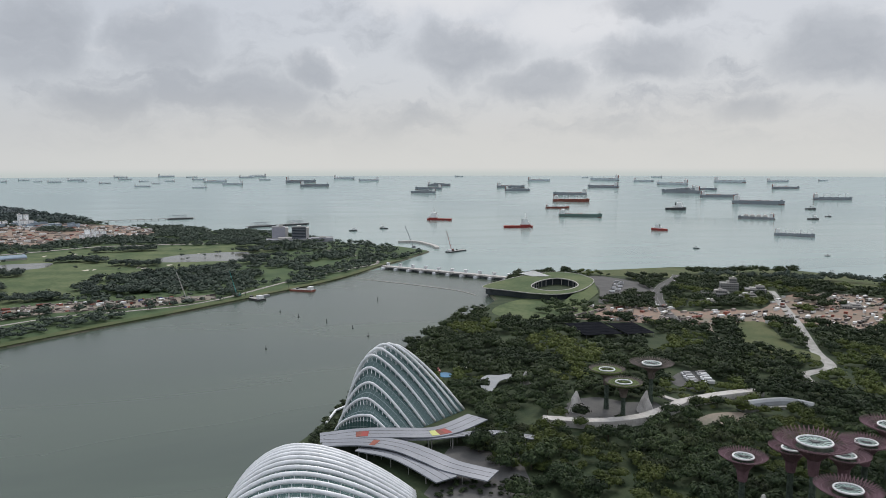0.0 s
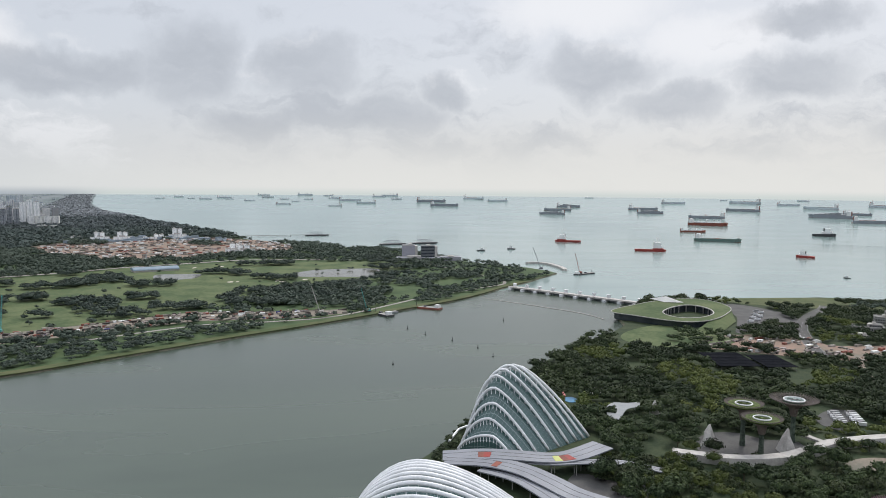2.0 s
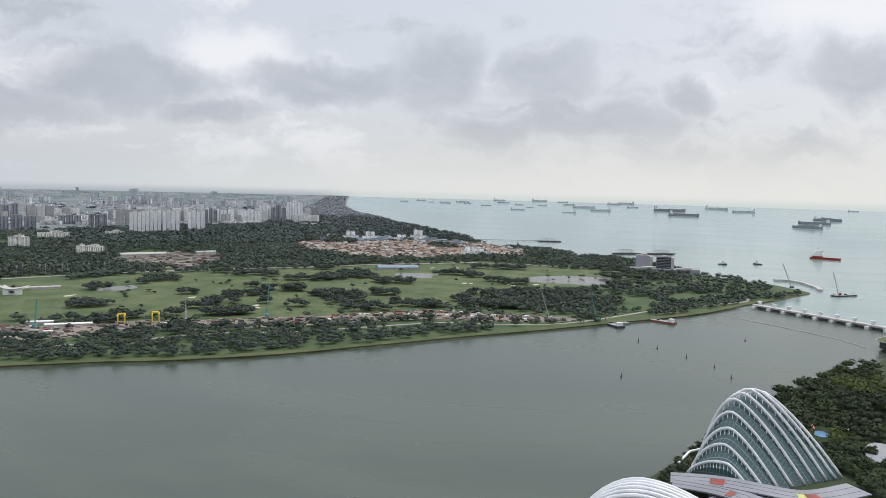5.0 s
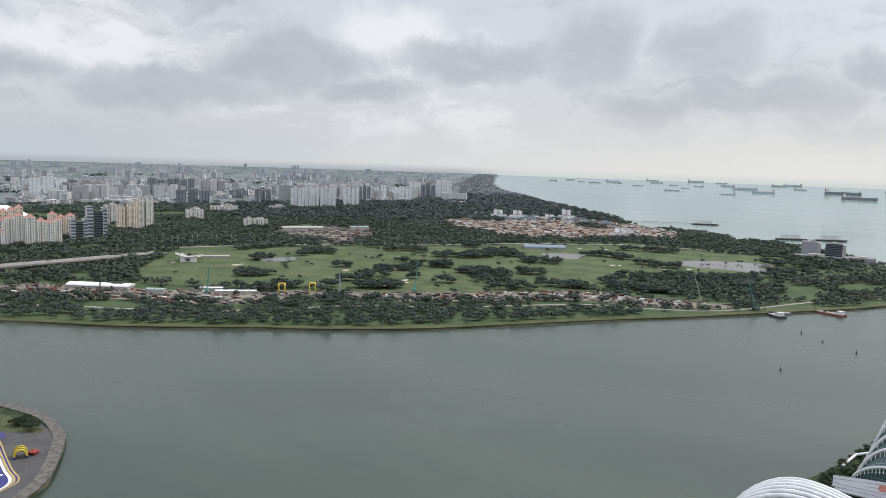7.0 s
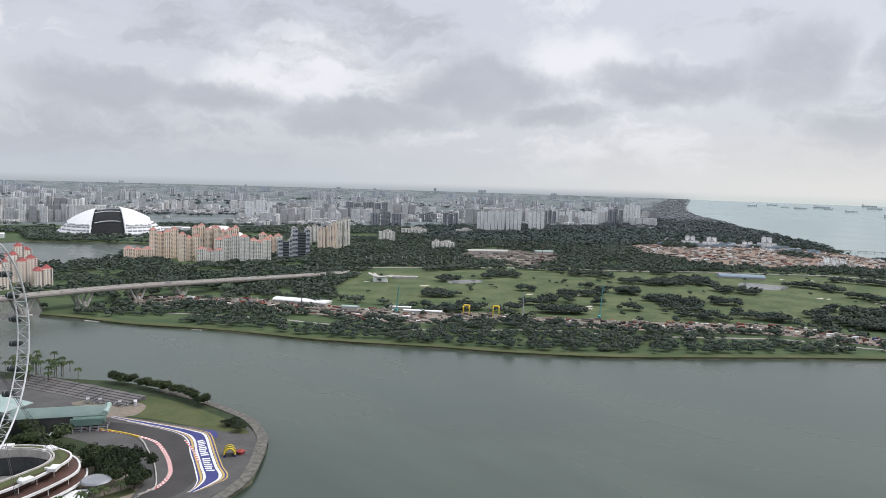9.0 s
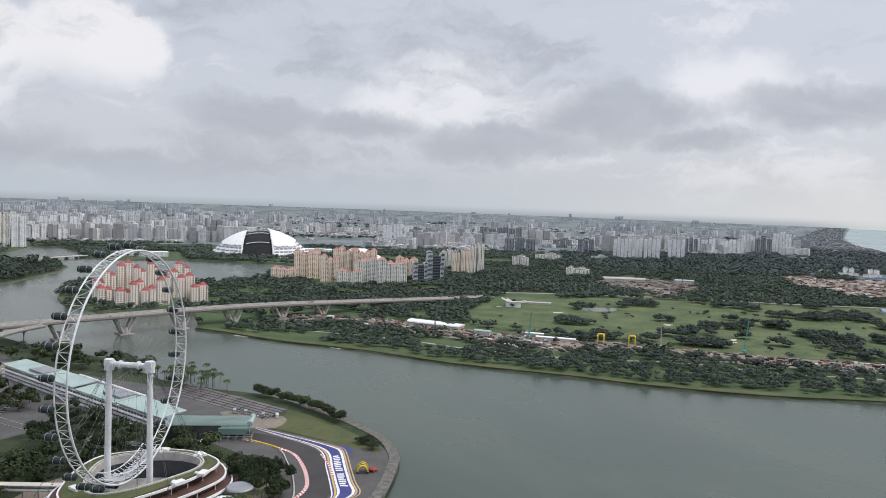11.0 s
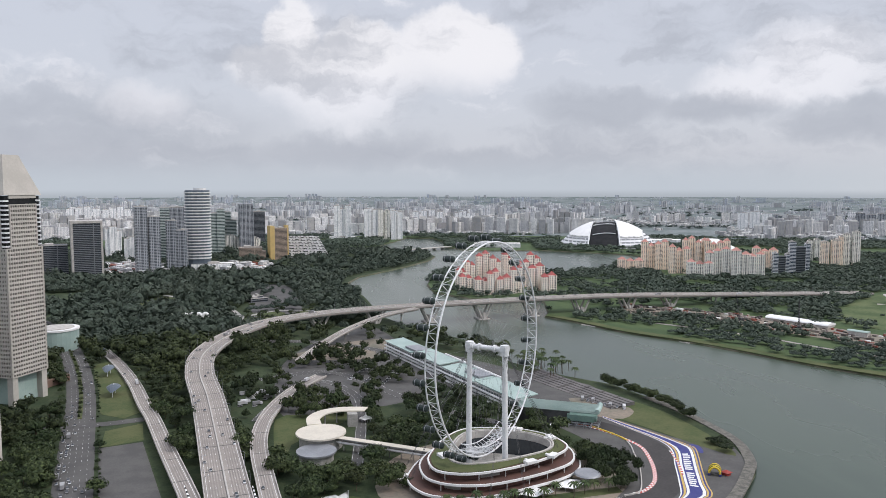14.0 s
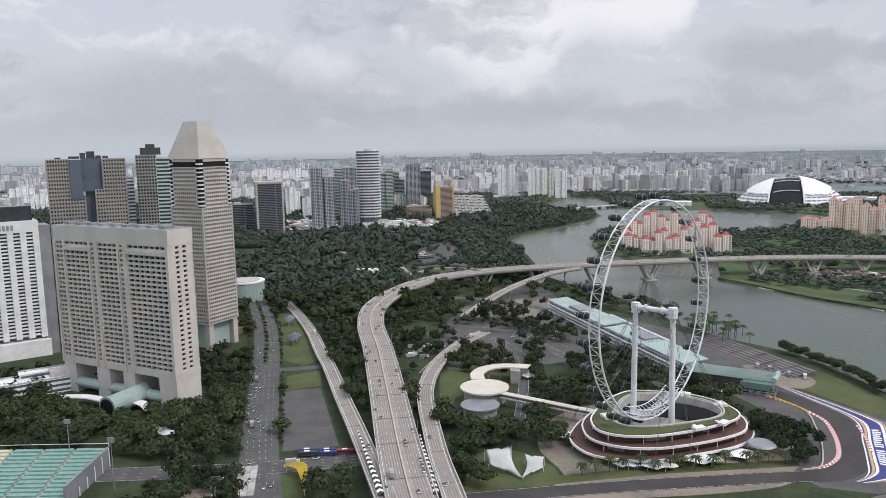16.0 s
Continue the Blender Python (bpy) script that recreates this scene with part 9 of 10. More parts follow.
r = rs.uniform(3.8, 9.2, len(x)) * np.where((x > -60) & (x < 160) & (y > 590) & (y < 1060), 0.78, 1.0) * np.where(d > 900, 1.15, 1.0) * np.where((rs.rand(len(x)) < 0.12) & (d > 800), 1.5, 1.0) * np.where((water < 70) & (d > 1150), 0.72, 1.0)
h = r * rs.uniform(1.35, 1.9, len(x)) * np.where((x > -60) & (x < 160) & (y > 590) & (y < 1060), 1.35, 1.0)
near_w = (y < 700) & (x > -190) & (x < 260)
bush = rs.rand(len(x))
WEST_NEAR = np.stack([x, y, r, h], 1)[near_w][:: max(1, int(near_w.sum() / 150))]
taken = {(round(a, 2), round(b, 2)) for a, b in WEST_NEAR[:, :2]}
rest = np.array([(round(a, 2), round(b, 2)) not in taken for a, b in zip(x, y)])
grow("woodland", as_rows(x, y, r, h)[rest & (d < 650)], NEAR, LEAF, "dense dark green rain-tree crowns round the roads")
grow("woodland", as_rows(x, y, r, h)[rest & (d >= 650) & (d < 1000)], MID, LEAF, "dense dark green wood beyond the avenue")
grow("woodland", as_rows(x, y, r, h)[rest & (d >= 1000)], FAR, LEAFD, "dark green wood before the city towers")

G_OFF = [[(330, 85), (450, 60), (555, -5), (600, -20), (600, -60), (585, -130), (530, -132), (500, -100), (480, -116), (425, -120), (330, -80)], [(569, -208), (587, -222), (590, -246), (573, -264), (568, -287), (546, -280), (530, -245), (533, -209), (547, -202)], disc(625, -350, 22), disc(520, -320, 20), disc(536, -372, 14), disc(*(BX, BY), 20), [(905, -230), (1115, -262), (1255, -390), (1260, -480), (1240, -560), (1060, -530), (990, -430), (900, -380)],
         [(770, -300), (870, -310), (860, -410), (770, -410)], disc(682, -131, 13), disc(640, -168, 16), disc(615, -156, 12), disc(698, -156, 11), [(1320, -480), (1340, -700), (1300, -840), (1180, -970), (1100, -970), (1030, -885), (1135, -785), (1200, -650), (1245, -540)], disc(640, -345, 22), [(520, 10), (640, -30), (640, -60), (590, -70), (530, -20)]]
x, y, rs = scatter(LAND_GARDEN, 9.7, 37, G_OFF, 0.8)
d = np.hypot(x, y)
tone = field(x, y, 0.013, 9.0)
keep = (field(x, y, 0.02, 5.0) > -0.45) & (~inside(x, y, SOUTH) | (field(x, y, 0.016, 8.0) > 0.34)) & ~inside(x, y, FIELD)
x, y, d, tone = x[keep], y[keep], d[keep], tone[keep]
r = rs.uniform(2.8, 8.2, len(x))
h = r * rs.uniform(1.3, 1.8, len(x))
near_g = (x > 380) & (x < 560) & (y < -90) & (y > -330)
GARDEN_NEAR = np.stack([x, y, r, h], 1)[near_g][:: max(1, int(near_g.sum() / 90))]
taken = {(round(a, 2), round(b, 2)) for a, b in GARDEN_NEAR[:, :2]}
rest = np.array([(round(a, 2), round(b, 2)) not in taken for a, b in zip(x, y)])
bright = tone > 0.18
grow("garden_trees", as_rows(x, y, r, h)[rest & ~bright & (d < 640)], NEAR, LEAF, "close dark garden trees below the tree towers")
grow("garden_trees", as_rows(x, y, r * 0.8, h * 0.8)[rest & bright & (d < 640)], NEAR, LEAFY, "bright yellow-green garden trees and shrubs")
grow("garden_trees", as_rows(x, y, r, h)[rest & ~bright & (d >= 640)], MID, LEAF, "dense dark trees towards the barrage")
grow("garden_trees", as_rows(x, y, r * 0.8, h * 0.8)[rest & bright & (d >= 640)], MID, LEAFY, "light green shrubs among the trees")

E_OFF = [DEPOT, GOLF_A, [(2000, 110), (1960, -70), (2080, 0), (2080, 90)], disc(1085, 1130, 50), [(960, 800), (1000, 1000), (1130, 1230), (1180, 1200), (1000, 960)]]
x, y, rs = scatter(LAND_EAST, 12.5, 41, E_OFF, 0.8)
d = np.hypot(x, y)
shore = np.min([np.hypot(x - q.x, y - q.y) for q in curve([(a, b, 0) for a, b in BANK_LINE], 12)], axis=0)
open_view = inside(x, y, [(1380, 330), (1440, 180), (1560, 20), (1700, -60), (1780, 60), (1560, 320)])
keep = (~inside(x, y, SITE) | (rs.rand(len(x)) < 0.05)) & (~inside(x, y, MUDS) | (field(x, y, 0.006, 12.0) > 0.42))
VIEW = [(1884, 679), (1943, 551), (1982, 351), (1835, 135), (1684, 65), (1516, 80), (1477, 213), (1449, 337), (1312, 315), (1235, 346), (1178, 429)]
keep &= ~(inside(x, y, VIEW) & (rs.rand(len(x)) < 0.80))
GAP = SITE_NEAR + [(1190, 130), (1260, 300)] + [(1197, 373), (1099, 429), (1031, 491), (974, 556), (937, 634), (902, 738), (834, 817), (795, 927), (700, 1050)]
OPEN_COAST = [(1700, -30), (1600, -200), (1700, -285), (1850, -232), (2015, -55), (1900, 10)]
keep &= ~(inside(x, y, OPEN_COAST) & (rs.rand(len(x)) < 0.62))
keep &= ~(inside(x, y, GAP) & (rs.rand(len(x)) < 0.70))
keep &= (shore > 17) & ~(open_view & (rs.rand(len(x)) < 0.85)) & (field(x, y, 0.010, 2.0) > -0.26) & ~((x < 700) & (y > 1150) & (y < 1560) & (rs.rand(len(x)) < 0.45))
for az, dd in ((-31, 1840), (-34, 1800), (-37.2, 1870), (-28.3, 1830), (-16.5, 1420), (-18.5, 1450), (-40, 2090), (-15, 1480), (-20, 1430)):
    q = polar(az, dd)
    keep &= (x - q[0]) ** 2 + (y - q[1]) ** 2 > 45 ** 2
x, y, d = x[keep], y[keep], d[keep]
r = rs.uniform(4.5, 10.0, len(x))
h = r * rs.uniform(0.95, 1.5, len(x))
low = shore[keep] < 120
r, h = np.where(low, r * 0.8, r), np.where(low, h * 0.8, h)
grow("woodland", as_rows(x, y, r, h)[d < 1050], MID, LEAFD, "belt of dark trees along the eastern bank")
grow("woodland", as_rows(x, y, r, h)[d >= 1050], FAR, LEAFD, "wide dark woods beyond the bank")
# golf trees stand in clumps
CLUMPS = [(1110, 968, 20), (1212, 950, 12), (1266, 947, 30), (1132, 798, 13), (1427, 925, 19), (1428, 843, 37), (1424, 791, 12), (1262, 751, 11), (1138, 711, 18), (1169, 688, 26), (1251, 669, 43), (1405, 700, 47), (1598, 769, 27), (1483, 647, 55), (952, 847, 29), (858, 746, 34), (898, 734, 22), (939, 683, 11), (1009, 695, 19), (1066, 688, 24), (971, 625, 26), (993, 608, 18), (1096, 628, 8), (1092, 562, 11)]
CLUMPS += [(1218, 572, 30), (1156, 511, 29), (1449, 670, 30), (1541, 660, 32), (1441, 532, 46), (1276, 490, 26), (1214, 538, 40), (1109, 452, 36), (1178, 395, 42), (1640, 457, 45), (1618, 404, 19), (1820, 394, 63), (1570, 349, 18), (1544, 301, 30), (1263, 339, 15), (1357, 317, 32), (1359, 281, 31), (1404, 245, 43), (1414, 202, 43), (1460, 165, 44), (1222, 267, 57), (1293, 207, 40), (1359, 152, 31), (1540, 95, 40), (1620, 75, 40), (1760, 95, 45), (1880, 110, 40), (2010, 120, 40), (1960, 140, 30)]
rs = np.random.RandomState(43)
rows_ = []
for cx, cy, half in CLUMPS:
    dd = math.hypot(cx, cy)
    for k in range(max(4, int(half * 0.62))):
        u, v_ = rs.uniform(-1, 1) * half, rs.uniform(-0.6, 0.8) * min(half, 28)
        rr = rs.uniform(6, 10.5)
        rows_.append((cx + u * cy / dd + v_ * cx / dd, cy - u * cx / dd + v_ * cy / dd, LAND, rr, rr * rs.uniform(1.1, 1.5)))
for k in range(130):
    px_, py_ = rs.uniform(850, 1950), rs.uniform(150, 1100)
    if inside(np.array([px_]), np.array([py_]), GOLF_A)[0]:
        rows_.append((px_, py_, LAND, rs.uniform(3, 6), rs.uniform(5, 9)))
grow("golf_trees", np.array(rows_), MID, LEAFD, "dark spreading trees in clumps on the fairways")
# basin shores and the land beyond
x, y, rs = scatter(LAND_NORTH, 17.0, 47, [disc(sx, sy, 165)])
keep = field(x, y, 0.006, 6.0) > -0.12
x, y = x[keep], y[keep]
r = rs.uniform(7, 12, len(x))
grow("woodland", as_rows(x, y, r, r * rs.uniform(1.0, 1.4, len(x))), FAR, LEAFD, "trees along the river basin")
# trees round the visitor centre's court and along the southern shore lawn
x, y, rs = scatter([(1017, -418), (1050, -470), (1070, -500), (1006, -520), (969, -528), (945, -469), (955, -417)], 9.5, 58, (), 0.8)
r = rs.uniform(3.5, 7.0, len(x))
rows_ = list(as_rows(x, y, r, r * rs.uniform(1.3, 1.8, len(x))))
for k in range(34):
    u = k / 33
    rows_.append((1238 - 60 * max(0.0, u - 0.6) + rs.uniform(-9, 9), -690 - 190 * u + rs.uniform(-6, 6), LAND, rs.uniform(6, 9), rs.uniform(11, 15)))
grow("shore_trees", np.array(rows_), MID, LEAF, "dark trees round the grey court and the shore lawn")
# single trees in the clearing of the west wood
rs = np.random.RandomState(59)
rows_ = [(rs.uniform(-38, 30), rs.uniform(1180, 1500), LAND, rs.uniform(4, 7.5), rs.uniform(9, 14)) for k in range(26)]
rows_ += [(18 + k * 6, 1235 - k * 9, LAND, 8.0, 16.0) for k in range(4)] + [(-44 + k * 9, 1205 + k * 4, LAND, 6.0, 11.0) for k in range(7)]
grow("clearing_trees", np.array(rows_), MID, LEAFD, "single dark trees round a grey lot")
# far coast wood and green between far blocks
rs = np.random.RandomState(53)
rows_ = []
while len(rows_) < 6200:
    wood = len(rows_) < 4200
    el = rs.uniform(0.87, 4.6)
    dd = EYE.z / math.tan(radians(el))
    if wood:
        lo_, hi_ = COAST(max(dd, 3000)) + 0.1, np.interp(el, [0.87, 2.0, 3.2, 3.6, 4.6], [-64.9, -62.8, -60.0, -47.0, -47.0])
        az = rs.uniform(lo_, hi_)
    else:
        az = rs.uniform(-66, 37)
    px_, py_ = polar(az, dd)
    if not wood and (noise.noise(Vector((px_, py_, 3)) * 0.0016) < 0.02 or dd > 7000 or dd < 3000):
        continue
    if wood and (inside(np.array([px_]), np.array([py_]), MUDS)[0] or inside(np.array([px_]), np.array([py_]), DEPOT)[0] or dd < 2950 and not inside(np.array([px_]), np.array([py_]), LAND_EAST)[0]):
        continue
    if wood and dd > 6000 and rs.rand() < 0.6:
        continue
    p, s = lay(px_, py_)
    rr = rs.uniform(9, 16) * (1.0 if dd < 5000 else 1.15)
    rows_.append((p.x, p.y, p.z + LAND * s, rr * s, (rr * (1.2 if dd < 5000 else 0.8) if wood else rr * 0.85) * s))
# the coastal wood pales ring by ring: haze put into the leaf colour
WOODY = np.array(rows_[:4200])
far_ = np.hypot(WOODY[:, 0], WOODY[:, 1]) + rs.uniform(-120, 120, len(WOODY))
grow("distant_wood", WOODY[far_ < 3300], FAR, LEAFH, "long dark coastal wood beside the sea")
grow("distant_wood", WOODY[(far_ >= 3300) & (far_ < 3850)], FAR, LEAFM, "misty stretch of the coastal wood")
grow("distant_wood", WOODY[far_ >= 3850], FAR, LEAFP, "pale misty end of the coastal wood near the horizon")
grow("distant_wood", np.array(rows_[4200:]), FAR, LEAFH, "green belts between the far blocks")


# single trees that stand out near the roads and in the gardens
def tree_meshes(k):
    V, T = NEAR[k]
    crown_ = fast_mesh("crown", V * [1, 1, 0.62 / 0.62], T, LEAF)
    b = bmesh.new()
    bar(b, (0, 0, -0.55), (0, 0, 0.05), 0.055, 7, 0.035)
    for q in range(4):
        a = q * 1.7 + k
        bar(b, (0, 0, -0.08), (0.45 * math.cos(a), 0.45 * math.sin(a), 0.28), 0.028, 5, 0.012)
    return crown_, mesh_of("trunk", b, BARK)


TM = [tree_meshes(k) for k in range(5)]


def tree(x, y, r, h, k, label, group):
    ob = tagged(empty("tree", x, y, LAND), label, "tree", group)
    ob.rotation_euler.z = (x * 1.7 + y) % 6.28
    ob.scale = (r, r, h * 0.62)
    ob.location.z = LAND + h * 0.34
    part("crown", TM[k][0], LEAF, ob)
    part("trunk", TM[k][1], BARK, ob)


for i, (x, y, r, h) in enumerate(WEST_NEAR):
    tree(x, y, r * 1.02, h * 1.1, i % 5, "broad dark green rain tree by the road", "park trees")
for i, (x, y, r, h) in enumerate(GARDEN_NEAR):
    tree(x, y, r, h * 1.1, i % 5, "round-crowned green garden tree", "garden trees")


def palm(x, y, h):
    ob = tagged(empty("palm", x, y, LAND), "slender coconut palm by the water", "palm tree", "palms")
    b = bmesh.new()
    bar(b, (0, 0, 0), (0.4, 0.2, h), 0.32, 6, 0.2)
    part("trunk", b, BARK, ob)
    b = bmesh.new()
    for k in range(13):
        a = k * 2.4
        up0 = 0.9 if k % 3 else 1.6
        last = None
        for q in range(5):
            u = q / 4
            rr = 4.6 * u
            z = h + up0 * math.sin(u * 2.2) * 1.4 - 2.6 * u * u
            w = 0.75 * math.sin(math.pi * (0.12 + 0.82 * u))
            c = Vector((0.4 + rr * math.cos(a), 0.2 + rr * math.sin(a), z))
            s = Vector((-math.sin(a), math.cos(a), 0)) * w
            row = (b.verts.new(c - s - Vector((0, 0, 0.25))), b.verts.new(c), b.verts.new(c + s - Vector((0, 0, 0.25))))
            if last:
                b.faces.new((last[0], last[1], row[1], row[0]))
                b.faces.new((last[1], last[2], row[2], row[1]))
            last = row
    part("crown", b, PALM, ob, "drooping fronds")


RP = random.Random(9)
for k in range(44):
    palm(252 + RP.uniform(-6, 10) + (k % 6) * 8, 805 - k * 2.0 + RP.uniform(-8, 8), RP.uniform(10, 15))
for k in range(16):
    palm(80 + k * 9.0 + RP.uniform(-2, 2), 432 + k * 0.6 + RP.uniform(-3, 3), RP.uniform(6, 9))
# hedge of low trees along the point
hx = np.array([p.x for p in curve([(318, 690, 0), (333, 640, 0), (340, 600, 0), (340, 560, 0)], 4.0)])
hy = np.array([p.y for p in curve([(318, 690, 0), (333, 640, 0), (340, 600, 0), (340, 560, 0)], 4.0)])
rs = np.random.RandomState(61)
grow("hedge", as_rows(hx - 3 + rs.uniform(-2, 2, len(hx)), hy + rs.uniform(-2, 2, len(hx)), rs.uniform(3.4, 5.8, len(hx)), rs.uniform(6, 10.5, len(hx))), NEAR, LEAF, "dark shrubs along the water's edge", "shrubs")
hx = np.concatenate([rs.uniform(205, 238, 22), rs.uniform(322, 334, 5)])
hy = np.concatenate([rs.uniform(438, 492, 22), rs.uniform(490, 510, 5)])
grow("hedge", as_rows(hx, hy, rs.uniform(4, 7, 27), np.concatenate([rs.uniform(8, 13, 22), rs.uniform(4, 6, 5)])), NEAR, LEAF, "round dark trees inside the bend", "shrubs")

# tall shore trees beyond the southern site
SHORE = curve([(1195, -690, 0), (1183, -727, 0), (1149, -765, 0), (1165, -818, 0), (1121, -814, 0), (1126, -882, 0), (1102, -906, 0), (1068, -926, 0)], 7)
rs = np.random.RandomState(71)
n_ = len(SHORE)
grow("shore_trees", as_rows(np.array([p.x for p in SHORE]) + rs.uniform(-6, 6, n_), np.array([p.y for p in SHORE]) + rs.uniform(-6, 6, n_), rs.uniform(5, 9, n_), rs.uniform(11, 17, n_)), MID, LEAFD, "row of tall dark trees on the shore")
# pale flowering shrubs and trees by the ribbon roofs
x, y, rs = scatter([(535, -132), (520, -150), (505, -165), (450, -170), (440, -150), (455, -118), (480, -124), (505, -118)], 7.0, 73, (), 0.8)
k_ = rs.rand(len(x)) < 0.62
x, y = x[k_], y[k_]
grow("garden_trees", as_rows(x, y, rs.uniform(2.5, 5, len(x)), rs.uniform(4, 8, len(x))), NEAR, LEAFY, "pale leafy trees beside the ribbon roofs")
x, y, rs = scatter([(470, -60), (440, -78), (424, -72), (418, -120), (440, -130), (450, -95), (480, -75)], 6.0, 74, (), 0.8)
grow("garden_trees", as_rows(x, y, rs.uniform(1.2, 2.4, len(x)), rs.uniform(1.5, 3, len(x))), NEAR, LEAF, "low shrubs below the ribbon roofs")
# planting strips along the avenue
for off in (-15.5, 15.0):
    L_ = [RAFFLES[i] + sideways(RAFFLES, i) * off for i in range(8, len(RAFFLES) - 20)]
    L_ = [p for p in L_ if p.y > 482 and not (648 < p.y < 674)]
    n_ = len(L_)
    rs = np.random.RandomState(80 + int(off))
    grow("street_trees", as_rows(np.array([p.x for p in L_]) + rs.uniform(-1, 1, n_), np.array([p.y for p in L_]) + rs.uniform(-4, 4, n_), rs.uniform(1.0, 3.9 if off < 0 else 2.5, n_), rs.uniform(2, 7.5 if off < 0 else 4.0, n_)), NEAR, LEAF, "clipped street trees and shrubs along the avenue")
n_ = len(MEDIAN)
rs = np.random.RandomState(91)
grow("street_trees", as_rows(np.array([p.x for p in MEDIAN]), np.array([p.y for p in MEDIAN]) + rs.uniform(-4, 4, n_), rs.uniform(1.0, 2.6, n_), rs.uniform(1.8, 5, n_), LAND + 0.4), NEAR, LEAF, "clipped shrubs in the avenue's middle strip")
# trees before the visitor centre, in the clearing and at the lot
x, y, rs = scatter([(1030, -355), (1000, -330), (950, -300), (925, -320), (940, -400), (975, -405), (1030, -400)], 11.0, 93, (), 0.8)
k_ = rs.rand(len(x)) < 0.6
x, y = x[k_], y[k_]
grow("garden_trees", as_rows(x, y, rs.uniform(3.5, 6.5, len(x)), rs.uniform(6, 10, len(x))), MID, LEAF, "loose dark trees on the lawn before the visitor centre")
x, y, rs = scatter([(-75, 1230), (-60, 1280), (-20, 1240), (60, 1240), (90, 1200), (60, 1160), (-1, 1085), (-49, 1073)], 15.0, 94, (), 0.8)
k_ = rs.rand(len(x)) < 0.5
x, y = x[k_], y[k_]
grow("park_trees", as_rows(x, y, rs.uniform(4, 7, len(x)), rs.uniform(7, 12, len(x))), MID, LEAF, "single trees in the clearing by the expressway")
# low shrubs on the bank below the glass dome
x, y, rs = scatter([(520, 2), (581, -17), (626, -34), (690, -58), (640, -60), (600, -45), (571, -30), (530, -14)], 5.2, 95, (), 0.8)
grow("hedge", as_rows(x, y, rs.uniform(2.0, 4.0, len(x)), rs.uniform(1.8, 4.0, len(x))), MID, LEAF, "low dark shrubs on the bank below the dome", "shrubs")

# ---------------------------------------------------------------- road details near the crossing
GORE = surf("gore_black", (0.03, 0.03, 0.03), (0.045, 0.045, 0.045), 0.2, 0.9, 0.85)


def gore(name, a, b, width, n, label):
    """A painted nose between two carriageways: black and white chevron bars on a low kerb."""
    a, b = Vector(a), Vector(b)
    ob = tagged(empty(name, a.x, a.y, a.z, math.degrees(math.atan2(b.y - a.y, b.x - a.x))), label, "road marking")
    L = (b - a).xy.length
    fall = (b.z - a.z) / L
    for k in range(n):
        x0, x1 = L * k / n, L * (k + 1) / n
        bm_ = bmesh.new()
        w0, w1 = width * (1 - 0.85 * k / n) / 2, width * (1 - 0.85 * (k + 1) / n) / 2
        lo_ = [bm_.verts.new((x, y, z + fall * x)) for z in (0.0, 0.5) for x, y in ((x0, -w0), (x1, -w1), (x1 + w1, 0), (x1, w1), (x0, w0), (x0 + w0, 0))]
        bm_.faces.new(lo_[6:])
        for q in range(6):
            bm_.faces.new((lo_[q], lo_[(q + 1) % 6], lo_[6 + (q + 1) % 6], lo_[6 + q]))
        part("chevron", bm_, PAINT if k % 2 else GORE, ob)


gore("gore_nose", (-35.5, 385, 14.05), (-59, 480, 14.15), 4.2, 30, "black and white chevron nose between slip road and expressway")
gore("gore_nose", (-6, 385, 14.05), (-17.5, 470, 14.15), 3.4, 28, "black and white chevron nose beside the expressway")


def bus(x, y, rz, mat, label):
    ob = tagged(empty("bus", x, y, LAND + 0.2, rz), label, "bus", "parked buses")
    bm_ = bmesh.new()
    box(bm_, -5.8, -1.25, 0.5, 5.8, 1.25, 3.3)
    bmesh.ops.bevel(bm_, geom=bm_.edges[:], offset=0.2, segments=1, affect="EDGES")
    part("body", bm_, mat, ob)
    for q in (-1, 1):
        bm_ = bmesh.new()
        box(bm_, -5.2, q * 1.26 - 0.03, 1.6, 5.2, q * 1.26 + 0.03, 2.6)
        part("window_band", bm_, GLASS, ob, "dark window band")
    bm_ = bmesh.new()
    box(bm_, -2.2, -0.8, 3.3, 1.4, 0.8, 3.6)
    part("roof_unit", bm_, PAINT, ob)
    for wx in (-3.6, 3.4):
        for q in (-1, 1):
            bm_ = bmesh.new()
            bar(bm_, (wx, q * 1.15 - 0.12, 0.5), (wx, q * 1.15 + 0.12, 0.5), 0.5, 10)
            part("wheel", bm_, DARK, ob)


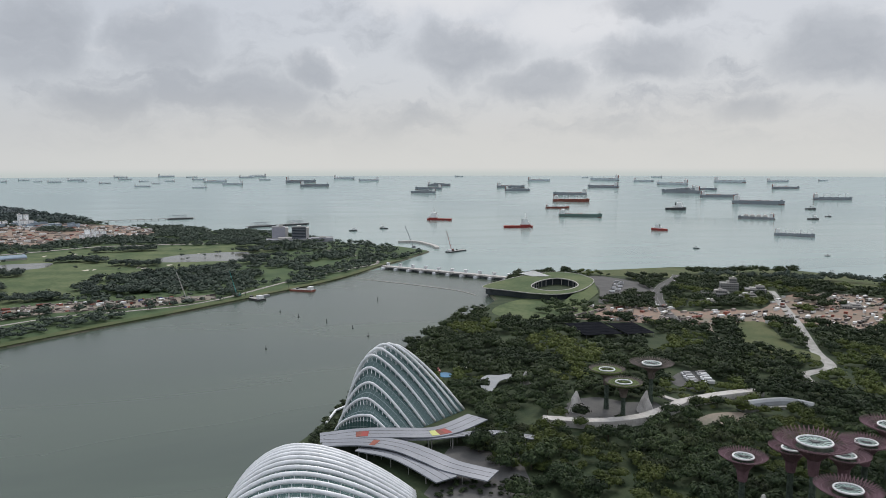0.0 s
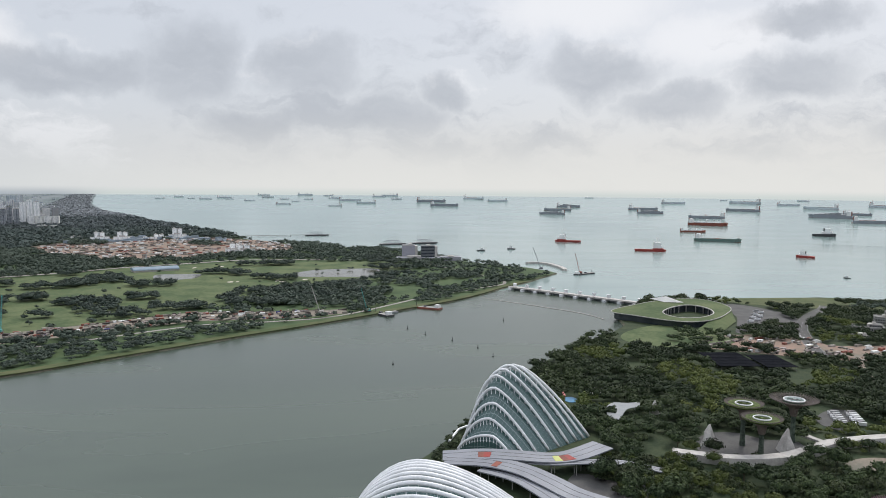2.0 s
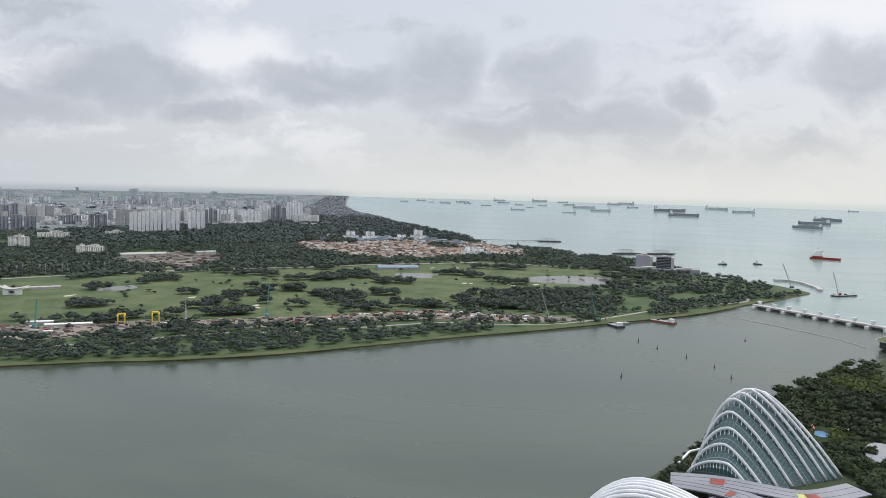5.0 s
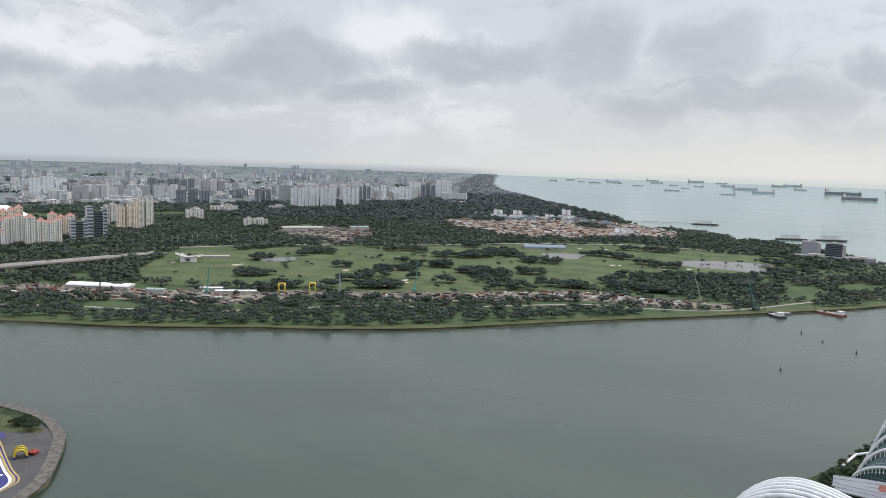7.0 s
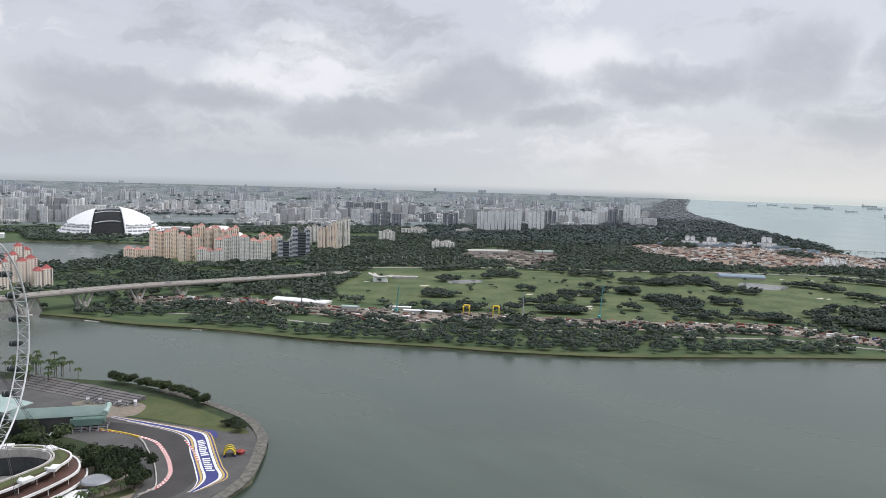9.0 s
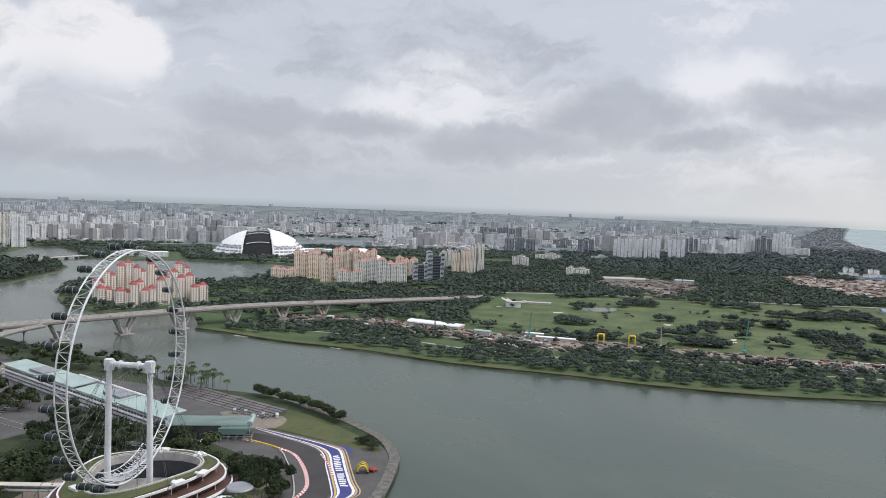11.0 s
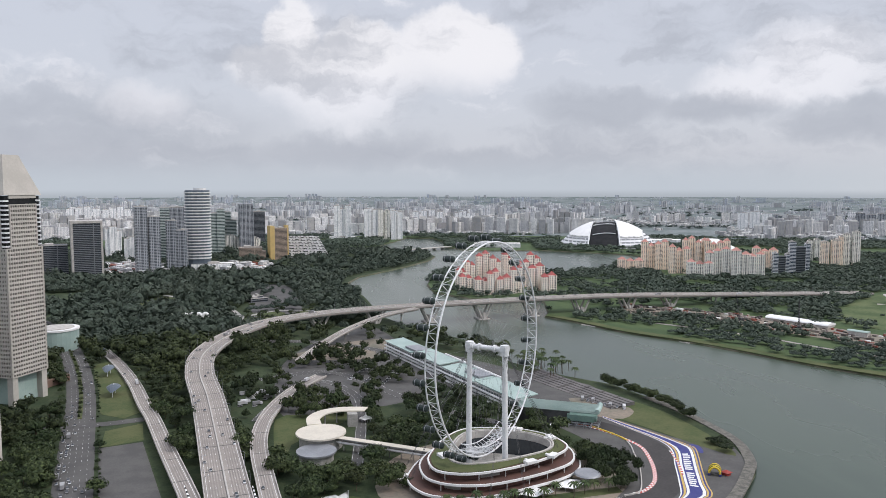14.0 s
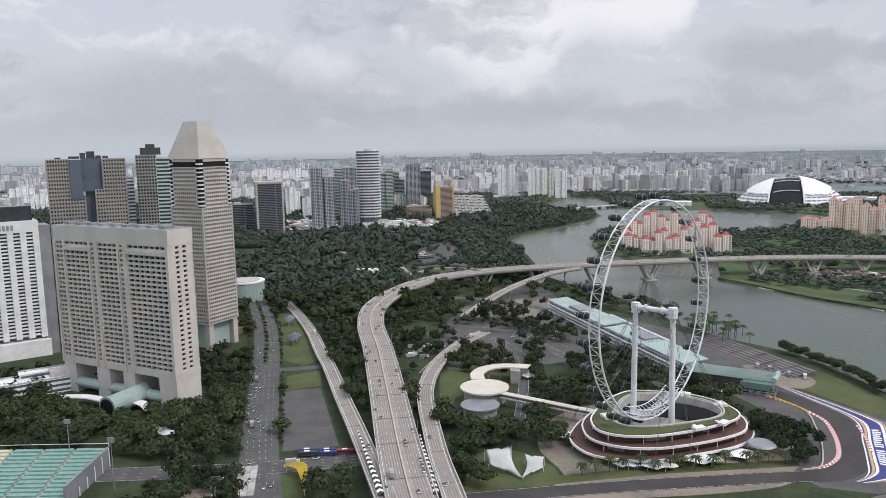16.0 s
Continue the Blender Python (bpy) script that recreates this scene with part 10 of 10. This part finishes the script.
for x, y, mt, lab in ((-91, 470, BLUE, "dark blue bus in a kerbside queue"), (-90, 466, DARK, "black bus in a kerbside queue"), (-78, 469.5, BLUE, "dark blue bus in a kerbside queue"), (-77, 465.5, BLUE, "dark blue bus in a kerbside queue"), (-66, 468.5, RED, "red bus in a kerbside queue")):
    bus(x, y, 4, mt, lab)
# slabs, barriers and huts of the roadworks
slab = tagged(empty("works_slab", -121, 430, LAND, 100), "pale concrete slabs of the roadworks", "paving")
for k in range(7):
    for q in range(3):
        bm = bmesh.new()
        box(bm, -20 + k * 6, -6 + q * 4.2, 0.1, -14.2 + k * 6, -2 + q * 4.2, 0.34 + 0.03 * ((k + q) % 2))
        part("slab", bm, PARA if (k + q) % 3 else PIER, slab)
RW = random.Random(33)
for k in range(14):
    bm = bmesh.new()
    box(bm, -1.6, -0.35, 0, 1.6, 0.35, 0.5)
    box(bm, -1.6, -0.15, 0.5, 1.6, 0.15, 1.1)
    ob = part("barrier", bm, RUST if k % 2 else PAINT)
    ob.matrix_world = pose(-136 + (k % 2) * 3 + RW.uniform(-1, 1), 400 + k * 3.4, LAND + 0.16, 0, 0, 80 + RW.uniform(-15, 15))
    tagged(ob, "red road barrier at the roadworks" if k % 2 else "white road barrier at the roadworks", "barrier", "road barriers")
traffic(RAFFLES, (-10, -6.5, -3), 30, 0.22, 8, 34, 0.04)

# lamp posts along the expressway
LAMP = bmesh.new()
bar(LAMP, (0, 0, 0), (0, 0, 10), 0.14, 6, 0.09)
bar(LAMP, (0, 0, 10), (2.2, 0, 10.5), 0.08, 5)
box(LAMP, 1.8, -0.2, 10.4, 2.8, 0.2, 10.6)
LAMP = mesh_of("street_lamp", LAMP, GREY)
for i in range(6, len(MAIN) - 4, 4):
    s_ = sideways(MAIN, i)
    for q in (-1, 1):
        ob = new("street_lamp", LAMP)
        p = MAIN[i] + s_ * q * 13.6
        ob.matrix_world = pose(p.x, p.y, p.z + 1.0, 0, 0, math.degrees(math.atan2(-s_.y * q, -s_.x * q)))
        tagged(ob, "slim grey lamp post on the expressway parapet", "street lamp", "expressway lamps")
